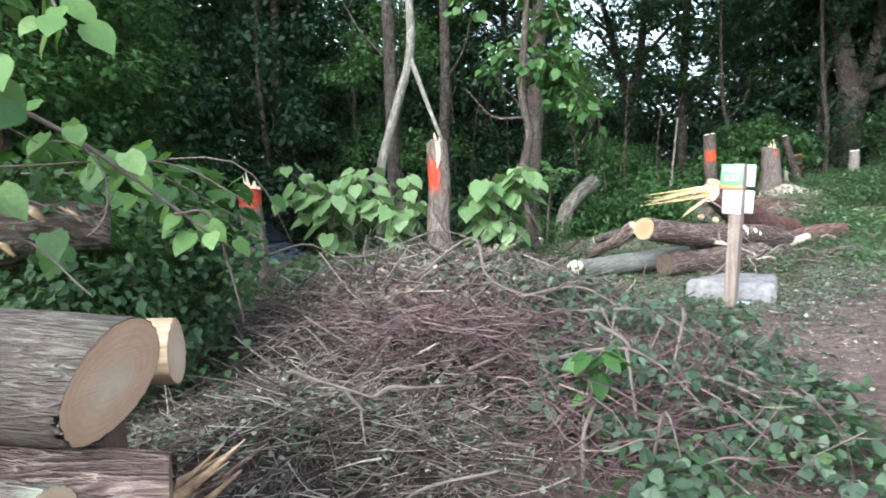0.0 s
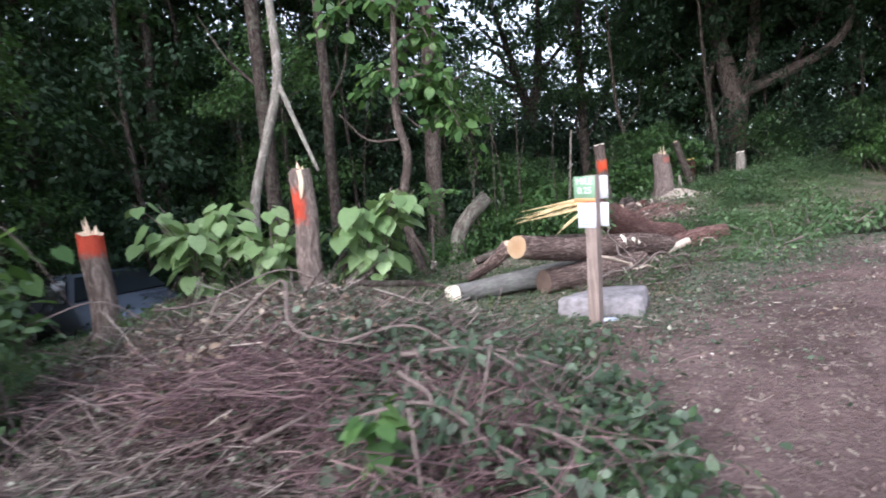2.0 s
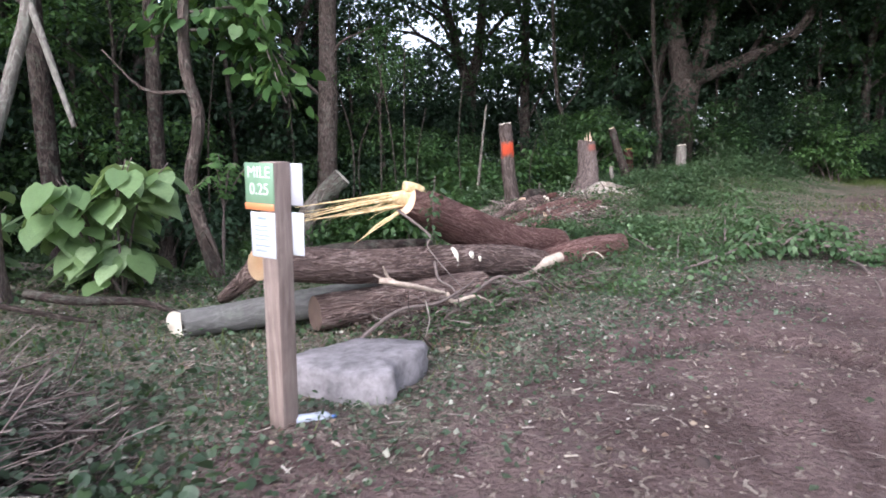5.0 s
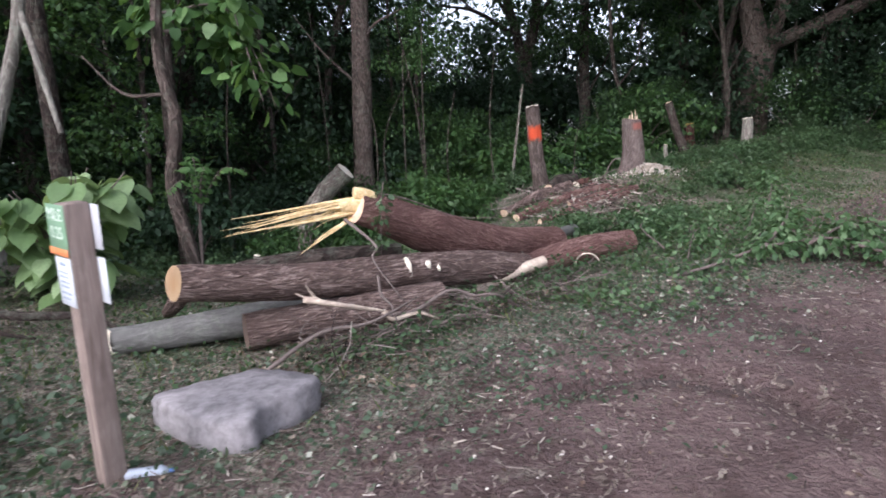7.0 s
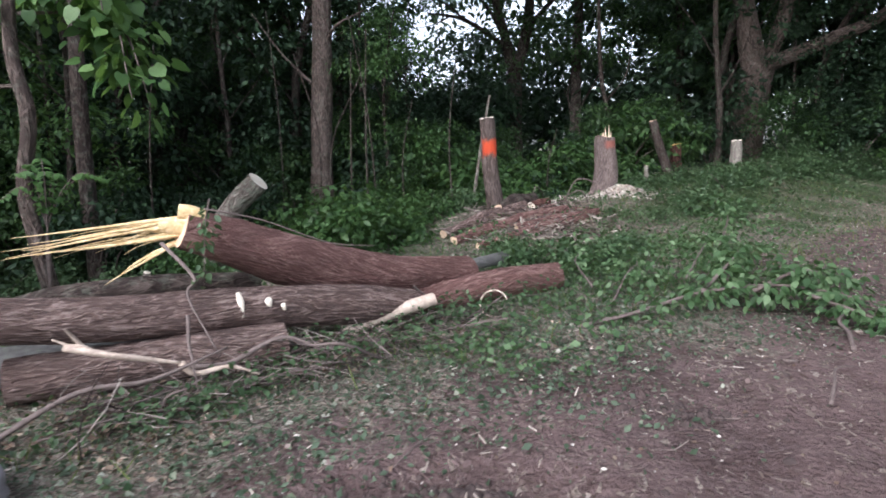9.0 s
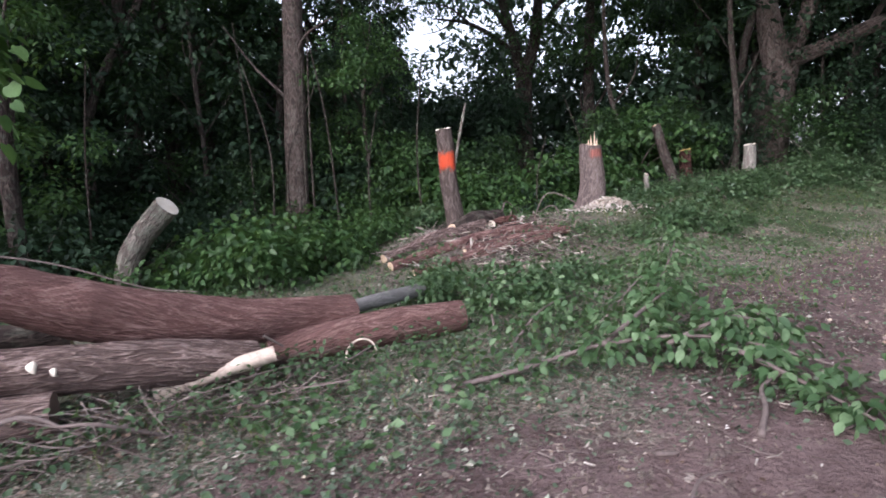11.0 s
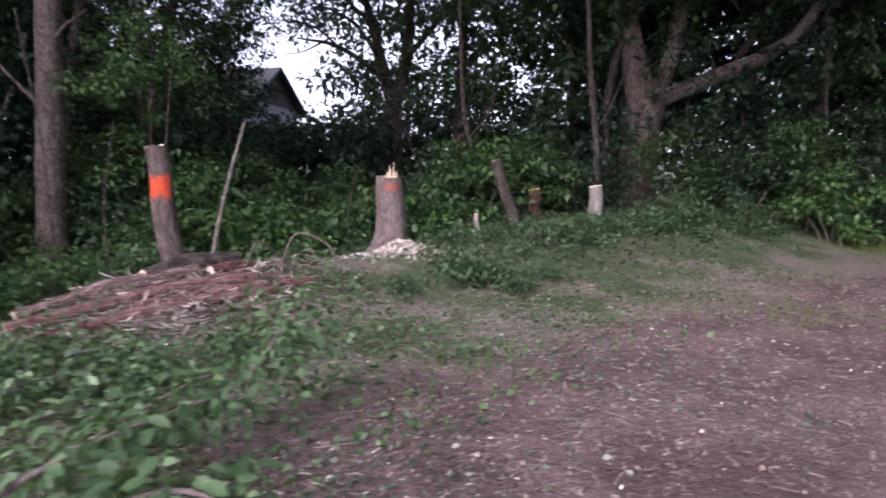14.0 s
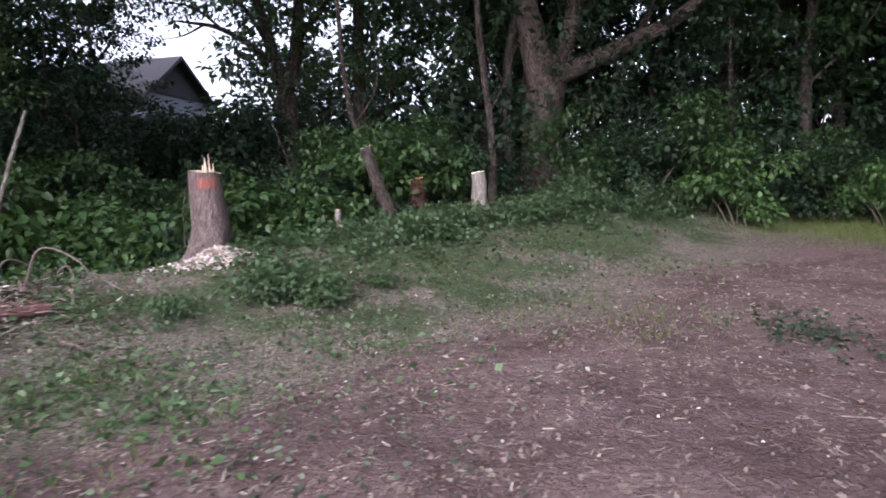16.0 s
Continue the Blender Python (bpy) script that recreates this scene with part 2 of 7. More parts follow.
def bark_mat(name, dark, mid, light, furrow=26.0, moss=0.0, paint=None, dist=0.02, along=3.6):
    """Furrowed bark, on lengthwise coordinates. paint: colour, height, half-height, sprayed side (angle) of a sprayed mark."""
    m, n, l, b = material(name)
    uv = coords(n, l, "UV", (along, furrow * 0.62, 1))
    big = speck(n, l, coords(n, l, "Object", (1, 1, 1)), 3.1, 4)
    fur = speck(n, l, uv, 1.0, 3, 0.5, 0.9)
    crest = calc(n, l, "MULTIPLY", calc(n, l, "ABSOLUTE", calc(n, l, "SUBTRACT", fur, 0.5), 0), 7.0)
    crack = speck(n, l, coords(n, l, "UV", (9, furrow * 1.7, 1)), 1.0, 4, 0.6, 1.2)
    crest = calc(n, l, "ADD", crest, calc(n, l, "MULTIPLY", calc(n, l, "SUBTRACT", crack, 0.5), 1.1))
    fine = speck(n, l, coords(n, l, "UV", (30, 90, 1)), 1.0, 5, 0.7)
    col = ramp(n, l, crest, [(0.06, light), (0.26, mid), (0.85, dark)])
    col = mixed(n, l, 0.28, col, ramp(n, l, fine, [(0.3, dark), (0.7, light)]))
    col = mixed(n, l, ramp(n, l, big, [(0.42, g3(0)), (0.68, g3(0.55))]), col, tuple(0.6 * c for c in mid))
    if moss:
        mo = speck(n, l, coords(n, l, "Object", (1, 1, 1)), 9, 5, 0.7)
        col = mixed(n, l, ramp(n, l, mo, [(0.5, g3(0)), (0.62, g3(moss))]), col, (0.3, 0.33, 0.26))
    if paint:
        colour, z0, half, ang, wide = paint
        tc, sep = n.new("ShaderNodeTexCoord"), n.new("ShaderNodeSeparateXYZ")
        l.new(tc.outputs["Object"], sep.inputs[0])
        wob = calc(n, l, "MULTIPLY", calc(n, l, "SUBTRACT", speck(n, l, tc.outputs["Object"], 10, 9, 0.78), 0.5), 2.2)
        dz = calc(n, l, "DIVIDE", calc(n, l, "ABSOLUTE", calc(n, l, "SUBTRACT", sep.outputs[2], z0), 0), half)
        side = calc(n, l, "ADD", calc(n, l, "MULTIPLY", sep.outputs[0], math.cos(ang)), calc(n, l, "MULTIPLY", sep.outputs[1], math.sin(ang)))
        edge = calc(n, l, "ADD", calc(n, l, "SUBTRACT", 1.0, dz), wob)
        edge = calc(n, l, "MINIMUM", calc(n, l, "MULTIPLY", edge, 2.2), calc(n, l, "ADD", calc(n, l, "MULTIPLY", calc(n, l, "SUBTRACT", side, wide), 18.0), wob))
        edge = calc(n, l, "MULTIPLY", edge, ramp(n, l, fur, [(0.3, g3(0.5)), (0.5, g3(1))]))
        col = mixed(n, l, ramp(n, l, edge, [(0.0, g3(0)), (0.45, g3(0.4)), (1.2, g3(0.88))]), col, colour)
    l.new(col, b.inputs["Base Color"])
    b.inputs["Roughness"].default_value = 0.92
    b.inputs["Specular IOR Level"].default_value = 0.15
    relief(n, l, calc(n, l, "SUBTRACT", calc(n, l, "MULTIPLY", fine, 0.4), calc(n, l, "MINIMUM", crest, 0.9)), b, 1.0, dist)
    return m


def cut_mat(name, pale, deep, heart=None, rings=90.0):
    """Sawn end grain with growth rings and saw marks."""
    m, n, l, b = material(name)
    uv = coords(n, l, "UV", (1, 1, 1))
    w = n.new("ShaderNodeTexWave")
    w.wave_type, w.rings_direction = "RINGS", "Z"
    w.inputs["Scale"].default_value, w.inputs["Distortion"].default_value = rings / 6, 1.2
    w.inputs["Detail"].default_value = 3
    l.new(uv, w.inputs["Vector"])
    saw = speck(n, l, coords(n, l, "UV", (14, 160, 1)), 1, 3)
    blot = speck(n, l, uv, 9, 5)
    col = mixed(n, l, w.outputs["Fac"], pale, tuple(0.75 * p + 0.25 * d for p, d in zip(pale, deep)))
    col = mixed(n, l, ramp(n, l, blot, [(0.4, g3(0)), (0.75, g3(0.7))]), col, deep)
    col = mixed(n, l, ramp(n, l, saw, [(0.5, g3(0)), (0.75, g3(0.25))]), col, deep)
    if heart:
        ln = n.new("ShaderNodeVectorMath")
        ln.operation = "LENGTH"
        l.new(uv, ln.inputs[0])
        far = calc(n, l, "ADD", ln.outputs["Value"], calc(n, l, "MULTIPLY", blot, 0.06))
        col = mixed(n, l, ramp(n, l, far, [(0.05, g3(0.8)), (0.14, g3(0))]), col, heart)
    l.new(col, b.inputs["Base Color"])
    b.inputs["Roughness"].default_value = 0.8
    relief(n, l, saw, b, 0.4, 0.004)
    return m


def wood_mat(name, a, bb, c, along=(2, 40, 40), kind="Object", rough=0.75):
    m, n, l, b = material(name)
    g = speck(n, l, coords(n, l, kind, along), 1, 8, 0.65, 0.6)
    st = speck(n, l, coords(n, l, "Object", (1, 1, 1)), 6, 4)
    col = ramp(n, l, g, [(0.3, a), (0.52, bb), (0.7, c)])
    col = mixed(n, l, ramp(n, l, st, [(0.45, g3(0)), (0.7, g3(0.5))]), col, a)
    l.new(col, b.inputs["Base Color"])
    b.inputs["Roughness"].default_value = rough
    relief(n, l, g, b, 0.5, 0.004)
    return m


def leaf_mat(name, dark, mid, light, glow=0.3, gloss=0.45, yellow=0.0):
    """Leaves that vary one by one, with light passing through."""
    m, n, l, b = material(name)
    geo, info = n.new("ShaderNodeNewGeometry"), n.new("ShaderNodeObjectInfo")
    col = ramp(n, l, geo.outputs["Random Per Island"], [(0.0, dark), (0.55, mid), (0.93, light), (1.0, tuple(np.array(light) * 1.15 + np.array((yellow, yellow * 0.6, 0))))])
    patch = speck(n, l, coords(n, l, "Object", (1, 1, 1)), 0.9, 3)
    col = mixed(n, l, ramp(n, l, patch, [(0.35, g3(0.55)), (0.6, g3(0))]), col, dark)
    col = mixed(n, l, calc(n, l, "MULTIPLY", info.outputs["Random"], 0.3), col, mid)
    grain = speck(n, l, coords(n, l, "Object", (1, 1, 1)), 34, 4, 0.6)
    col = mixed(n, l, ramp(n, l, grain, [(0.35, g3(0.4)), (0.6, g3(0))]), col, tuple(0.55 * c for c in mid))
    l.new(col, b.inputs["Base Color"])
    relief(n, l, grain, b, 0.5, 0.012)
    b.inputs["Roughness"].default_value = gloss
    b.inputs["Specular IOR Level"].default_value = 0.35
    tr, mx, out = n.new("ShaderNodeBsdfTranslucent"), n.new("ShaderNodeMixShader"), n["Material Output"]
    l.new(mixed(n, l, 0.5, col, (light[0] * 1.3, light[1] * 1.3, light[2] * 0.6)), tr.inputs["Color"])
    mx.inputs[0].default_value = glow
    l.new(b.outputs[0], mx.inputs[1])
    l.new(tr.outputs[0], mx.inputs[2])
    l.new(mx.outputs[0], out.inputs["Surface"])
    return m


def plain_mat(name, col, rough=0.6, metal=0.0, vary=0.12, scale=8.0, bump=0.15):
    m, n, l, b = material(name)
    f = speck(n, l, coords(n, l, "Object", (1, 1, 1)), scale, 6, 0.65)
    l.new(ramp(n, l, f, [(0.3, tuple(c * (1 - vary) for c in col)), (0.7, tuple(min(1, c * (1 + vary)) for c in col))]), b.inputs["Base Color"])
    b.inputs["Roughness"].default_value, b.inputs["Metallic"].default_value = rough, metal
    if bump:
        relief(n, l, speck(n, l, coords(n, l, "Object", (1, 1, 1)), scale * 6, 4), b, bump, 0.004)
    return m


def island_mat(name, stops, rough=0.85):
    """Loose bits that vary one by one."""
    m, n, l, b = material(name)
    geo = n.new("ShaderNodeNewGeometry")
    f = speck(n, l, coords(n, l, "Object", (1, 1, 1)), 25, 3)
    col = ramp(n, l, geo.outputs["Random Per Island"], stops)
    col = mixed(n, l, ramp(n, l, f, [(0.4, g3(0)), (0.7, g3(0.4))]), col, tuple(0.5 * c for c in stops[0][1]))
    l.new(col, b.inputs["Base Color"])
    b.inputs["Roughness"].default_value = rough
    b.inputs["Specular IOR Level"].default_value = 0.2
    return m


def ground_mat():
    m, n, l, b = material("ground_soil")
    pos = coords(n, l, "Object", (1, 1, 1))
    zone = n.new("ShaderNodeVertexColor")
    zone.layer_name = "zone"
    sep = n.new("ShaderNodeSeparateColor")
    l.new(zone.outputs["Color"], sep.inputs[0])
    big, midn, fine = speck(n, l, pos, 0.8, 5), speck(n, l, pos, 5, 6, 0.65), speck(n, l, pos, 38, 7, 0.7)
    grit = speck(n, l, pos, 160, 4, 0.7)
    dirt = ramp(n, l, midn, [(0.28, (0.105, 0.068, 0.064)), (0.5, (0.185, 0.125, 0.117)), (0.72, (0.255, 0.185, 0.172))])
    dirt = mixed(n, l, 0.5, dirt, ramp(n, l, fine, [(0.32, (0.09, 0.06, 0.056)), (0.62, (0.21, 0.153, 0.142))]))
    mulch = ramp(n, l, fine, [(0.3, (0.07, 0.053, 0.044)), (0.5, (0.185, 0.147, 0.122)), (0.72, (0.34, 0.28, 0.235))])
    turf = ramp(n, l, fine, [(0.3, (0.02, 0.035, 0.014)), (0.55, (0.055, 0.10, 0.035)), (0.75, (0.12, 0.17, 0.065))])
    lawn = ramp(n, l, midn, [(0.3, (0.10, 0.14, 0.04)), (0.7, (0.20, 0.24, 0.08))])
    damp = speck(n, l, coords(n, l, "Object", (0.9, 0.55, 1)), 1.1, 5, 0.6, 0.8)
    dirt = mixed(n, l, ramp(n, l, damp, [(0.44, g3(0.0)), (0.58, g3(0.85))]), dirt, (0.07, 0.046, 0.043))
    dirt = mixed(n, l, calc(n, l, "MULTIPLY", calc(n, l, "SUBTRACT", 1.0, zone.outputs["Alpha"]), 0.85), dirt, (0.055, 0.036, 0.034))
    worn = speck(n, l, coords(n, l, "Object", (0.35, 0.8, 1)), 1.6, 4, 0.55, 1.2)
    dirt = mixed(n, l, ramp(n, l, worn, [(0.46, g3(0)), (0.7, g3(0.3))]), dirt, (0.26, 0.2, 0.19))
    def cells(scale, stretch, stops):
        v = n.new("ShaderNodeTexVoronoi")
        v.inputs["Scale"].default_value = scale
        warp = n.new("ShaderNodeMixRGB")
        warp.blend_type = "ADD"
        warp.inputs[0].default_value = 0.12
        wn2 = n.new("ShaderNodeTexNoise")
        wn2.inputs["Scale"].default_value = 9
        l.new(pos, wn2.inputs["Vector"])
        l.new(coords(n, l, "Object", stretch), warp.inputs[1])
        l.new(wn2.outputs["Color"], warp.inputs[2])
        l.new(warp.outputs[0], v.inputs["Vector"])
        pick = n.new("ShaderNodeSeparateColor")
        l.new(v.outputs["Color"], pick.inputs[0])
        return ramp(n, l, pick.outputs[0], stops), pick.outputs[1], v.outputs["Distance"]
    shreds, pick1, dist1 = cells(42, (1.0, 0.45, 1), [(0.0, (0.06, 0.043, 0.036)), (0.4, (0.165, 0.125, 0.105)), (0.75, (0.27, 0.225, 0.185)), (1.0, (0.46, 0.4, 0.335))])
    bits, pick2, dist2 = cells(75, (0.5, 1.0, 1), [(0.0, (0.045, 0.05, 0.03)), (0.5, (0.12, 0.125, 0.085)), (1.0, (0.3, 0.3, 0.24))])
    crumbs, pick3, dist3 = cells(30, (1, 1, 1), [(0.0, (0.07, 0.045, 0.042)), (0.6, (0.155, 0.106, 0.1)), (1.0, (0.25, 0.185, 0.172))])
    mulch = mixed(n, l, 0.65, mulch, shreds)
    mulch = mixed(n, l, ramp(n, l, pick2, [(0.45, g3(0)), (0.55, g3(0.8))]), mulch, bits)
    dirt = mixed(n, l, 0.28, dirt, crumbs)
    dirt = mixed(n, l, ramp(n, l, calc(n, l, "MULTIPLY", pick1, calc(n, l, "ADD", big, 0.45)), [(0.78, g3(0)), (0.84, g3(0.7))]), dirt, shreds)
    jig = calc(n, l, "MULTIPLY", calc(n, l, "SUBTRACT", midn, 0.5), 1.6)
    wet = calc(n, l, "ADD", sep.outputs[0], jig)
    grn = calc(n, l, "ADD", sep.outputs[1], calc(n, l, "MULTIPLY", calc(n, l, "SUBTRACT", big, 0.5), 2.2))
    col = mixed(n, l, ramp(n, l, wet, [(0.3, g3(0)), (0.7, g3(1))]), mulch, dirt)
    col = mixed(n, l, ramp(n, l, grn, [(0.35, g3(0)), (0.75, g3(0.85))]), col, turf)
    col = mixed(n, l, sep.outputs[2], col, lawn)
    l.new(col, b.inputs["Base Color"])
    b.inputs["Roughness"].default_value = 0.95
    b.inputs["Specular IOR Level"].default_value = 0.15
    relief(n, l, calc(n, l, "ADD", calc(n, l, "ADD", calc(n, l, "MULTIPLY", midn, 1.4), calc(n, l, "MULTIPLY", fine, 0.45)), calc(n, l, "ADD", calc(n, l, "MULTIPLY", grit, 0.12), calc(n, l, "MULTIPLY", dist3, 0.4))), b, 1.0, 0.045)
    return m


SOIL = ground_mat()
RED = (0.62, 0.075, 0.035)
BARK_BROWN = bark_mat("brown_bark", (0.06, 0.037, 0.033), (0.25, 0.165, 0.142), (0.54, 0.41, 0.365), 34, dist=0.045)
BARK_RED = bark_mat("reddish_stripped_bark", (0.11, 0.05, 0.044), (0.27, 0.142, 0.124), (0.45, 0.29, 0.255), 48, dist=0.03)
BARK_GREY = bark_mat("smooth_grey_bark", (0.115, 0.11, 0.104), (0.16, 0.153, 0.145), (0.195, 0.19, 0.18), 20, 0.2, dist=0.004)
BARK_LICHEN = bark_mat("lichened_bark", (0.075, 0.058, 0.048), (0.2, 0.165, 0.138), (0.36, 0.325, 0.28), 22, 0.45)
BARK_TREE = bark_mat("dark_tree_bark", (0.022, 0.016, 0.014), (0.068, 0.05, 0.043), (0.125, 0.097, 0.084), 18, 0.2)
BARK_STACK = bark_mat("grey_brown_log_bark", (0.055, 0.042, 0.038), (0.15, 0.118, 0.105), (0.27, 0.225, 0.2), 95, 0.12, dist=0.01, along=7.0)
BARK_WOOD = bark_mat("brown_woodland_bark", (0.038, 0.028, 0.025), (0.115, 0.085, 0.073), (0.19, 0.148, 0.128), 16, 0.15)
BARK_PALE = bark_mat("pale_slender_bark", (0.13, 0.11, 0.095), (0.25, 0.22, 0.19), (0.36, 0.33, 0.29), 14, 0.3, dist=0.006)
BARK_PLATE = bark_mat("dark_plated_bark", (0.03, 0.014, 0.011), (0.12, 0.05, 0.04), (0.22, 0.12, 0.1), 16, dist=0.03)
CUT_PALE = cut_mat("fresh_pale_cut", (0.72, 0.56, 0.41), (0.55, 0.36, 0.22))
CUT_MUD = cut_mat("muddy_cut", (0.17, 0.115, 0.09), (0.09, 0.06, 0.05))
CUT_TAN = cut_mat("tan_cut", (0.76, 0.53, 0.38), (0.56, 0.34, 0.22), (0.76, 0.63, 0.51))
CUT_YELLOW = cut_mat("yellow_cut", (0.68, 0.47, 0.17), (0.42, 0.24, 0.07), (0.3, 0.15, 0.05))
CUT_DULL = cut_mat("dull_weathered_cut", (0.34, 0.23, 0.15), (0.16, 0.09, 0.06))
CUT_OCHRE = cut_mat("ochre_cut", (0.4, 0.275, 0.16), (0.24, 0.145, 0.08), (0.3, 0.17, 0.08))
CUT_WHITE = cut_mat("white_cut", (0.78, 0.71, 0.6), (0.6, 0.5, 0.38))
SPLINTER_YELLOW = wood_mat("yellow_splintered_wood", (0.5, 0.33, 0.14), (0.74, 0.56, 0.3), (0.86, 0.72, 0.48), (26, 26, 26))
SPLINTER_TAN = wood_mat("tan_splintered_wood", (0.28, 0.17, 0.1), (0.46, 0.31, 0.2), (0.62, 0.46, 0.32), (24, 24, 24))
SPLINTER_PALE = wood_mat("pale_splintered_wood", (0.5, 0.36, 0.25), (0.74, 0.58, 0.43), (0.86, 0.75, 0.62), (30, 30, 8))
TORN_WOOD = wood_mat("torn_barkless_wood", (0.15, 0.085, 0.05), (0.42, 0.29, 0.19), (0.64, 0.49, 0.35), (6, 70, 1), "UV")
POST_WOOD = wood_mat("weathered_post_wood", (0.15, 0.108, 0.092), (0.265, 0.2, 0.172), (0.36, 0.29, 0.255), (45, 45, 2.2))
TWIG = island_mat("twig_bark", [(0, (0.035, 0.024, 0.021)), (0.45, (0.13, 0.098, 0.088)), (0.85, (0.27, 0.22, 0.2)), (1, (0.45, 0.39, 0.34))])
TWIG_PURPLE = island_mat("purplish_twig_bark", [(0, (0.075, 0.042, 0.048)), (0.6, (0.16, 0.10, 0.105)), (1, (0.26, 0.18, 0.17))])
TWIG_PALE = wood_mat("peeled_branch_wood", (0.33, 0.25, 0.2), (0.52, 0.42, 0.34), (0.66, 0.56, 0.46), (20, 20, 20))
LITTER = island_mat("dry_leaf_litter", [(0, (0.07, 0.045, 0.032)), (0.4, (0.17, 0.115, 0.085)), (0.8, (0.3, 0.23, 0.17)), (1, (0.5, 0.42, 0.33))])
WILT = island_mat("wilted_leaf_litter", [(0, (0.035, 0.05, 0.03)), (0.5, (0.12, 0.145, 0.095)), (0.85, (0.25, 0.265, 0.2)), (1, (0.45, 0.44, 0.37))])
CHIP = island_mat("pale_wood_chips", [(0, (0.5, 0.41, 0.34)), (0.5, (0.72, 0.64, 0.56)), (1, (0.86, 0.82, 0.76))])
LEAF_WOOD = leaf_mat("woodland_leaves", (0.018, 0.042, 0.016), (0.042, 0.09, 0.03), (0.085, 0.15, 0.05), 0.3)
LEAF_DARK = leaf_mat("deep_green_leaves", (0.01, 0.024, 0.012), (0.024, 0.055, 0.025), (0.048, 0.09, 0.04), 0.16, 0.6)
LEAF_BRIGHT = leaf_mat("light_green_leaves", (0.04, 0.09, 0.03), (0.085, 0.17, 0.05), (0.16, 0.27, 0.09), 0.35)
LEAF_FRESH = leaf_mat("fresh_woodland_leaves", (0.025, 0.06, 0.02), (0.06, 0.125, 0.04), (0.11, 0.19, 0.06), 0.35)
LEAF_BIG = leaf_mat("broad_pale_green_leaves", (0.11, 0.19, 0.075), (0.22, 0.33, 0.14), (0.36, 0.47, 0.26), 0.3, 0.5)
LEAF_BROAD = leaf_mat("broad_yellow_green_leaves", (0.09, 0.17, 0.05), (0.19, 0.31, 0.1), (0.33, 0.44, 0.2), 0.3, 0.5)
LEAF_WEED = leaf_mat("weed_leaves", (0.025, 0.055, 0.024), (0.065, 0.118, 0.052), (0.15, 0.22, 0.11), 0.3)
LEAF_GREY = leaf_mat("wilting_vine_leaves", (0.028, 0.05, 0.03), (0.075, 0.115, 0.07), (0.17, 0.22, 0.15), 0.25)
LEAF_CUT = leaf_mat("cut_branch_leaves", (0.028, 0.065, 0.024), (0.075, 0.142, 0.055), (0.2, 0.29, 0.15), 0.25, 0.55)
GRASS = leaf_mat("grass_blades", (0.06, 0.09, 0.025), (0.12, 0.16, 0.045), (0.2, 0.24, 0.08), 0.3, 0.6, 0.06)
STONE = plain_mat("pale_grey_stone", (0.25, 0.228, 0.235), 0.9, 0, 0.45, 11, 1.0)


# ---- the ground ----
def spread(lo, a, b, hi, step):
    """Grid lines: fine between a and b, ever wider out to lo and hi."""
    mid = list(np.arange(a, b, step))
    left, right, d = [], [], step
    p = a
    while p > lo:
        d *= 1.22
        p -= d
        left.append(p)
    p, d = mid[-1], step
    while p < hi:
        d *= 1.22
        p += d
        right.append(p)
    return np.array(left[::-1] + mid + right)


gx, gy = spread(-600, -7, 13, 600, 0.1), spread(-600, -2, 25, 700, 0.1)
X, Y = np.meshgrid(gx, gy)
U, S = us(X, Y)
near = np.exp(-((X - 3) / 30) ** 2 - ((Y - 10) / 30) ** 2)
Z = height(X, Y)
rough = np.random.default_rng(9).normal(0, 1, X.shape)
soft = rough.copy()
for _ in range(2):
    soft = (soft + np.roll(soft, 1, 0) + np.roll(soft, -1, 0)) / 3
    soft = (soft + np.roll(soft, 1, 1) + np.roll(soft, -1, 1)) / 3
clods = 0.25 * rough + 2.2 * soft
Z = Z + near * 0.011 * clods
nx, ny = len(gx), len(gy)
idx = np.arange(nx * ny).reshape(ny, nx)
quads = np.stack([idx[:-1, :-1], idx[:-1, 1:], idx[1:, 1:], idx[1:, :-1]], -1).reshape(-1, 4)
ground = new("ground", fast_mesh("ground", np.c_[X.ravel(), Y.ravel(), Z.ravel()], quads, SOIL))
tagged(ground, "trodden reddish-brown dirt and leaf litter with green weeds", "ground", "", "structure")
wob = 0.7 * waves(X, Y, 0.55, 4.0) + 0.4 * waves(X, Y, 1.7, 5.0)
zone = np.ones((nx * ny, 4), np.float32)
wide = 1.3 * smooth(U, 11, 15)
ring = np.hypot(X - 2.68, (Y - 5.55) * 1.05) - 0.72
mud = np.exp(-(ring / 0.16) ** 2) * smooth(Y + 0.25 * (X - 2.7), 5.45, 5.8)
lane = S - 0.15 * np.sin(U * 0.5)
mud = np.maximum(mud, 0.6 * (np.exp(-((lane - 0.55) / 0.2) ** 2) + np.exp(-((lane + 1.1) / 0.2) ** 2)) * np.clip(0.5 + 0.9 * waves(X, Y, 0.8, 3.0), 0, 1) * (S < 3))
zone[:, 3] = np.clip(1 - mud, 0, 1).ravel()
zone[:, 0] = (1 - smooth(S + wob - wide, 1.5, 3.6)).ravel()
green = smooth(S + wob, 3.2, 5.5) * (0.45 - 0.2 * smooth(S, 8, 10)) + 0.2 * smooth(U + 3 * wob, 16, 20) * smooth(S + wob, 4.0, 6.0) + 0.8 * smooth(-S + wob, 6, 8)
zone[:, 1] = np.clip(green, 0, 1).ravel()
zone[:, 2] = np.clip(smooth(U - 0.5 * S + wob, 25, 28) * (1 - smooth(S, 4.5, 6.5)) + smooth(-S, 7, 9), 0, 1).ravel()
layer = ground.data.color_attributes.new("zone", "FLOAT_COLOR", "POINT")
layer.data.foreach_set("color", zone.ravel())


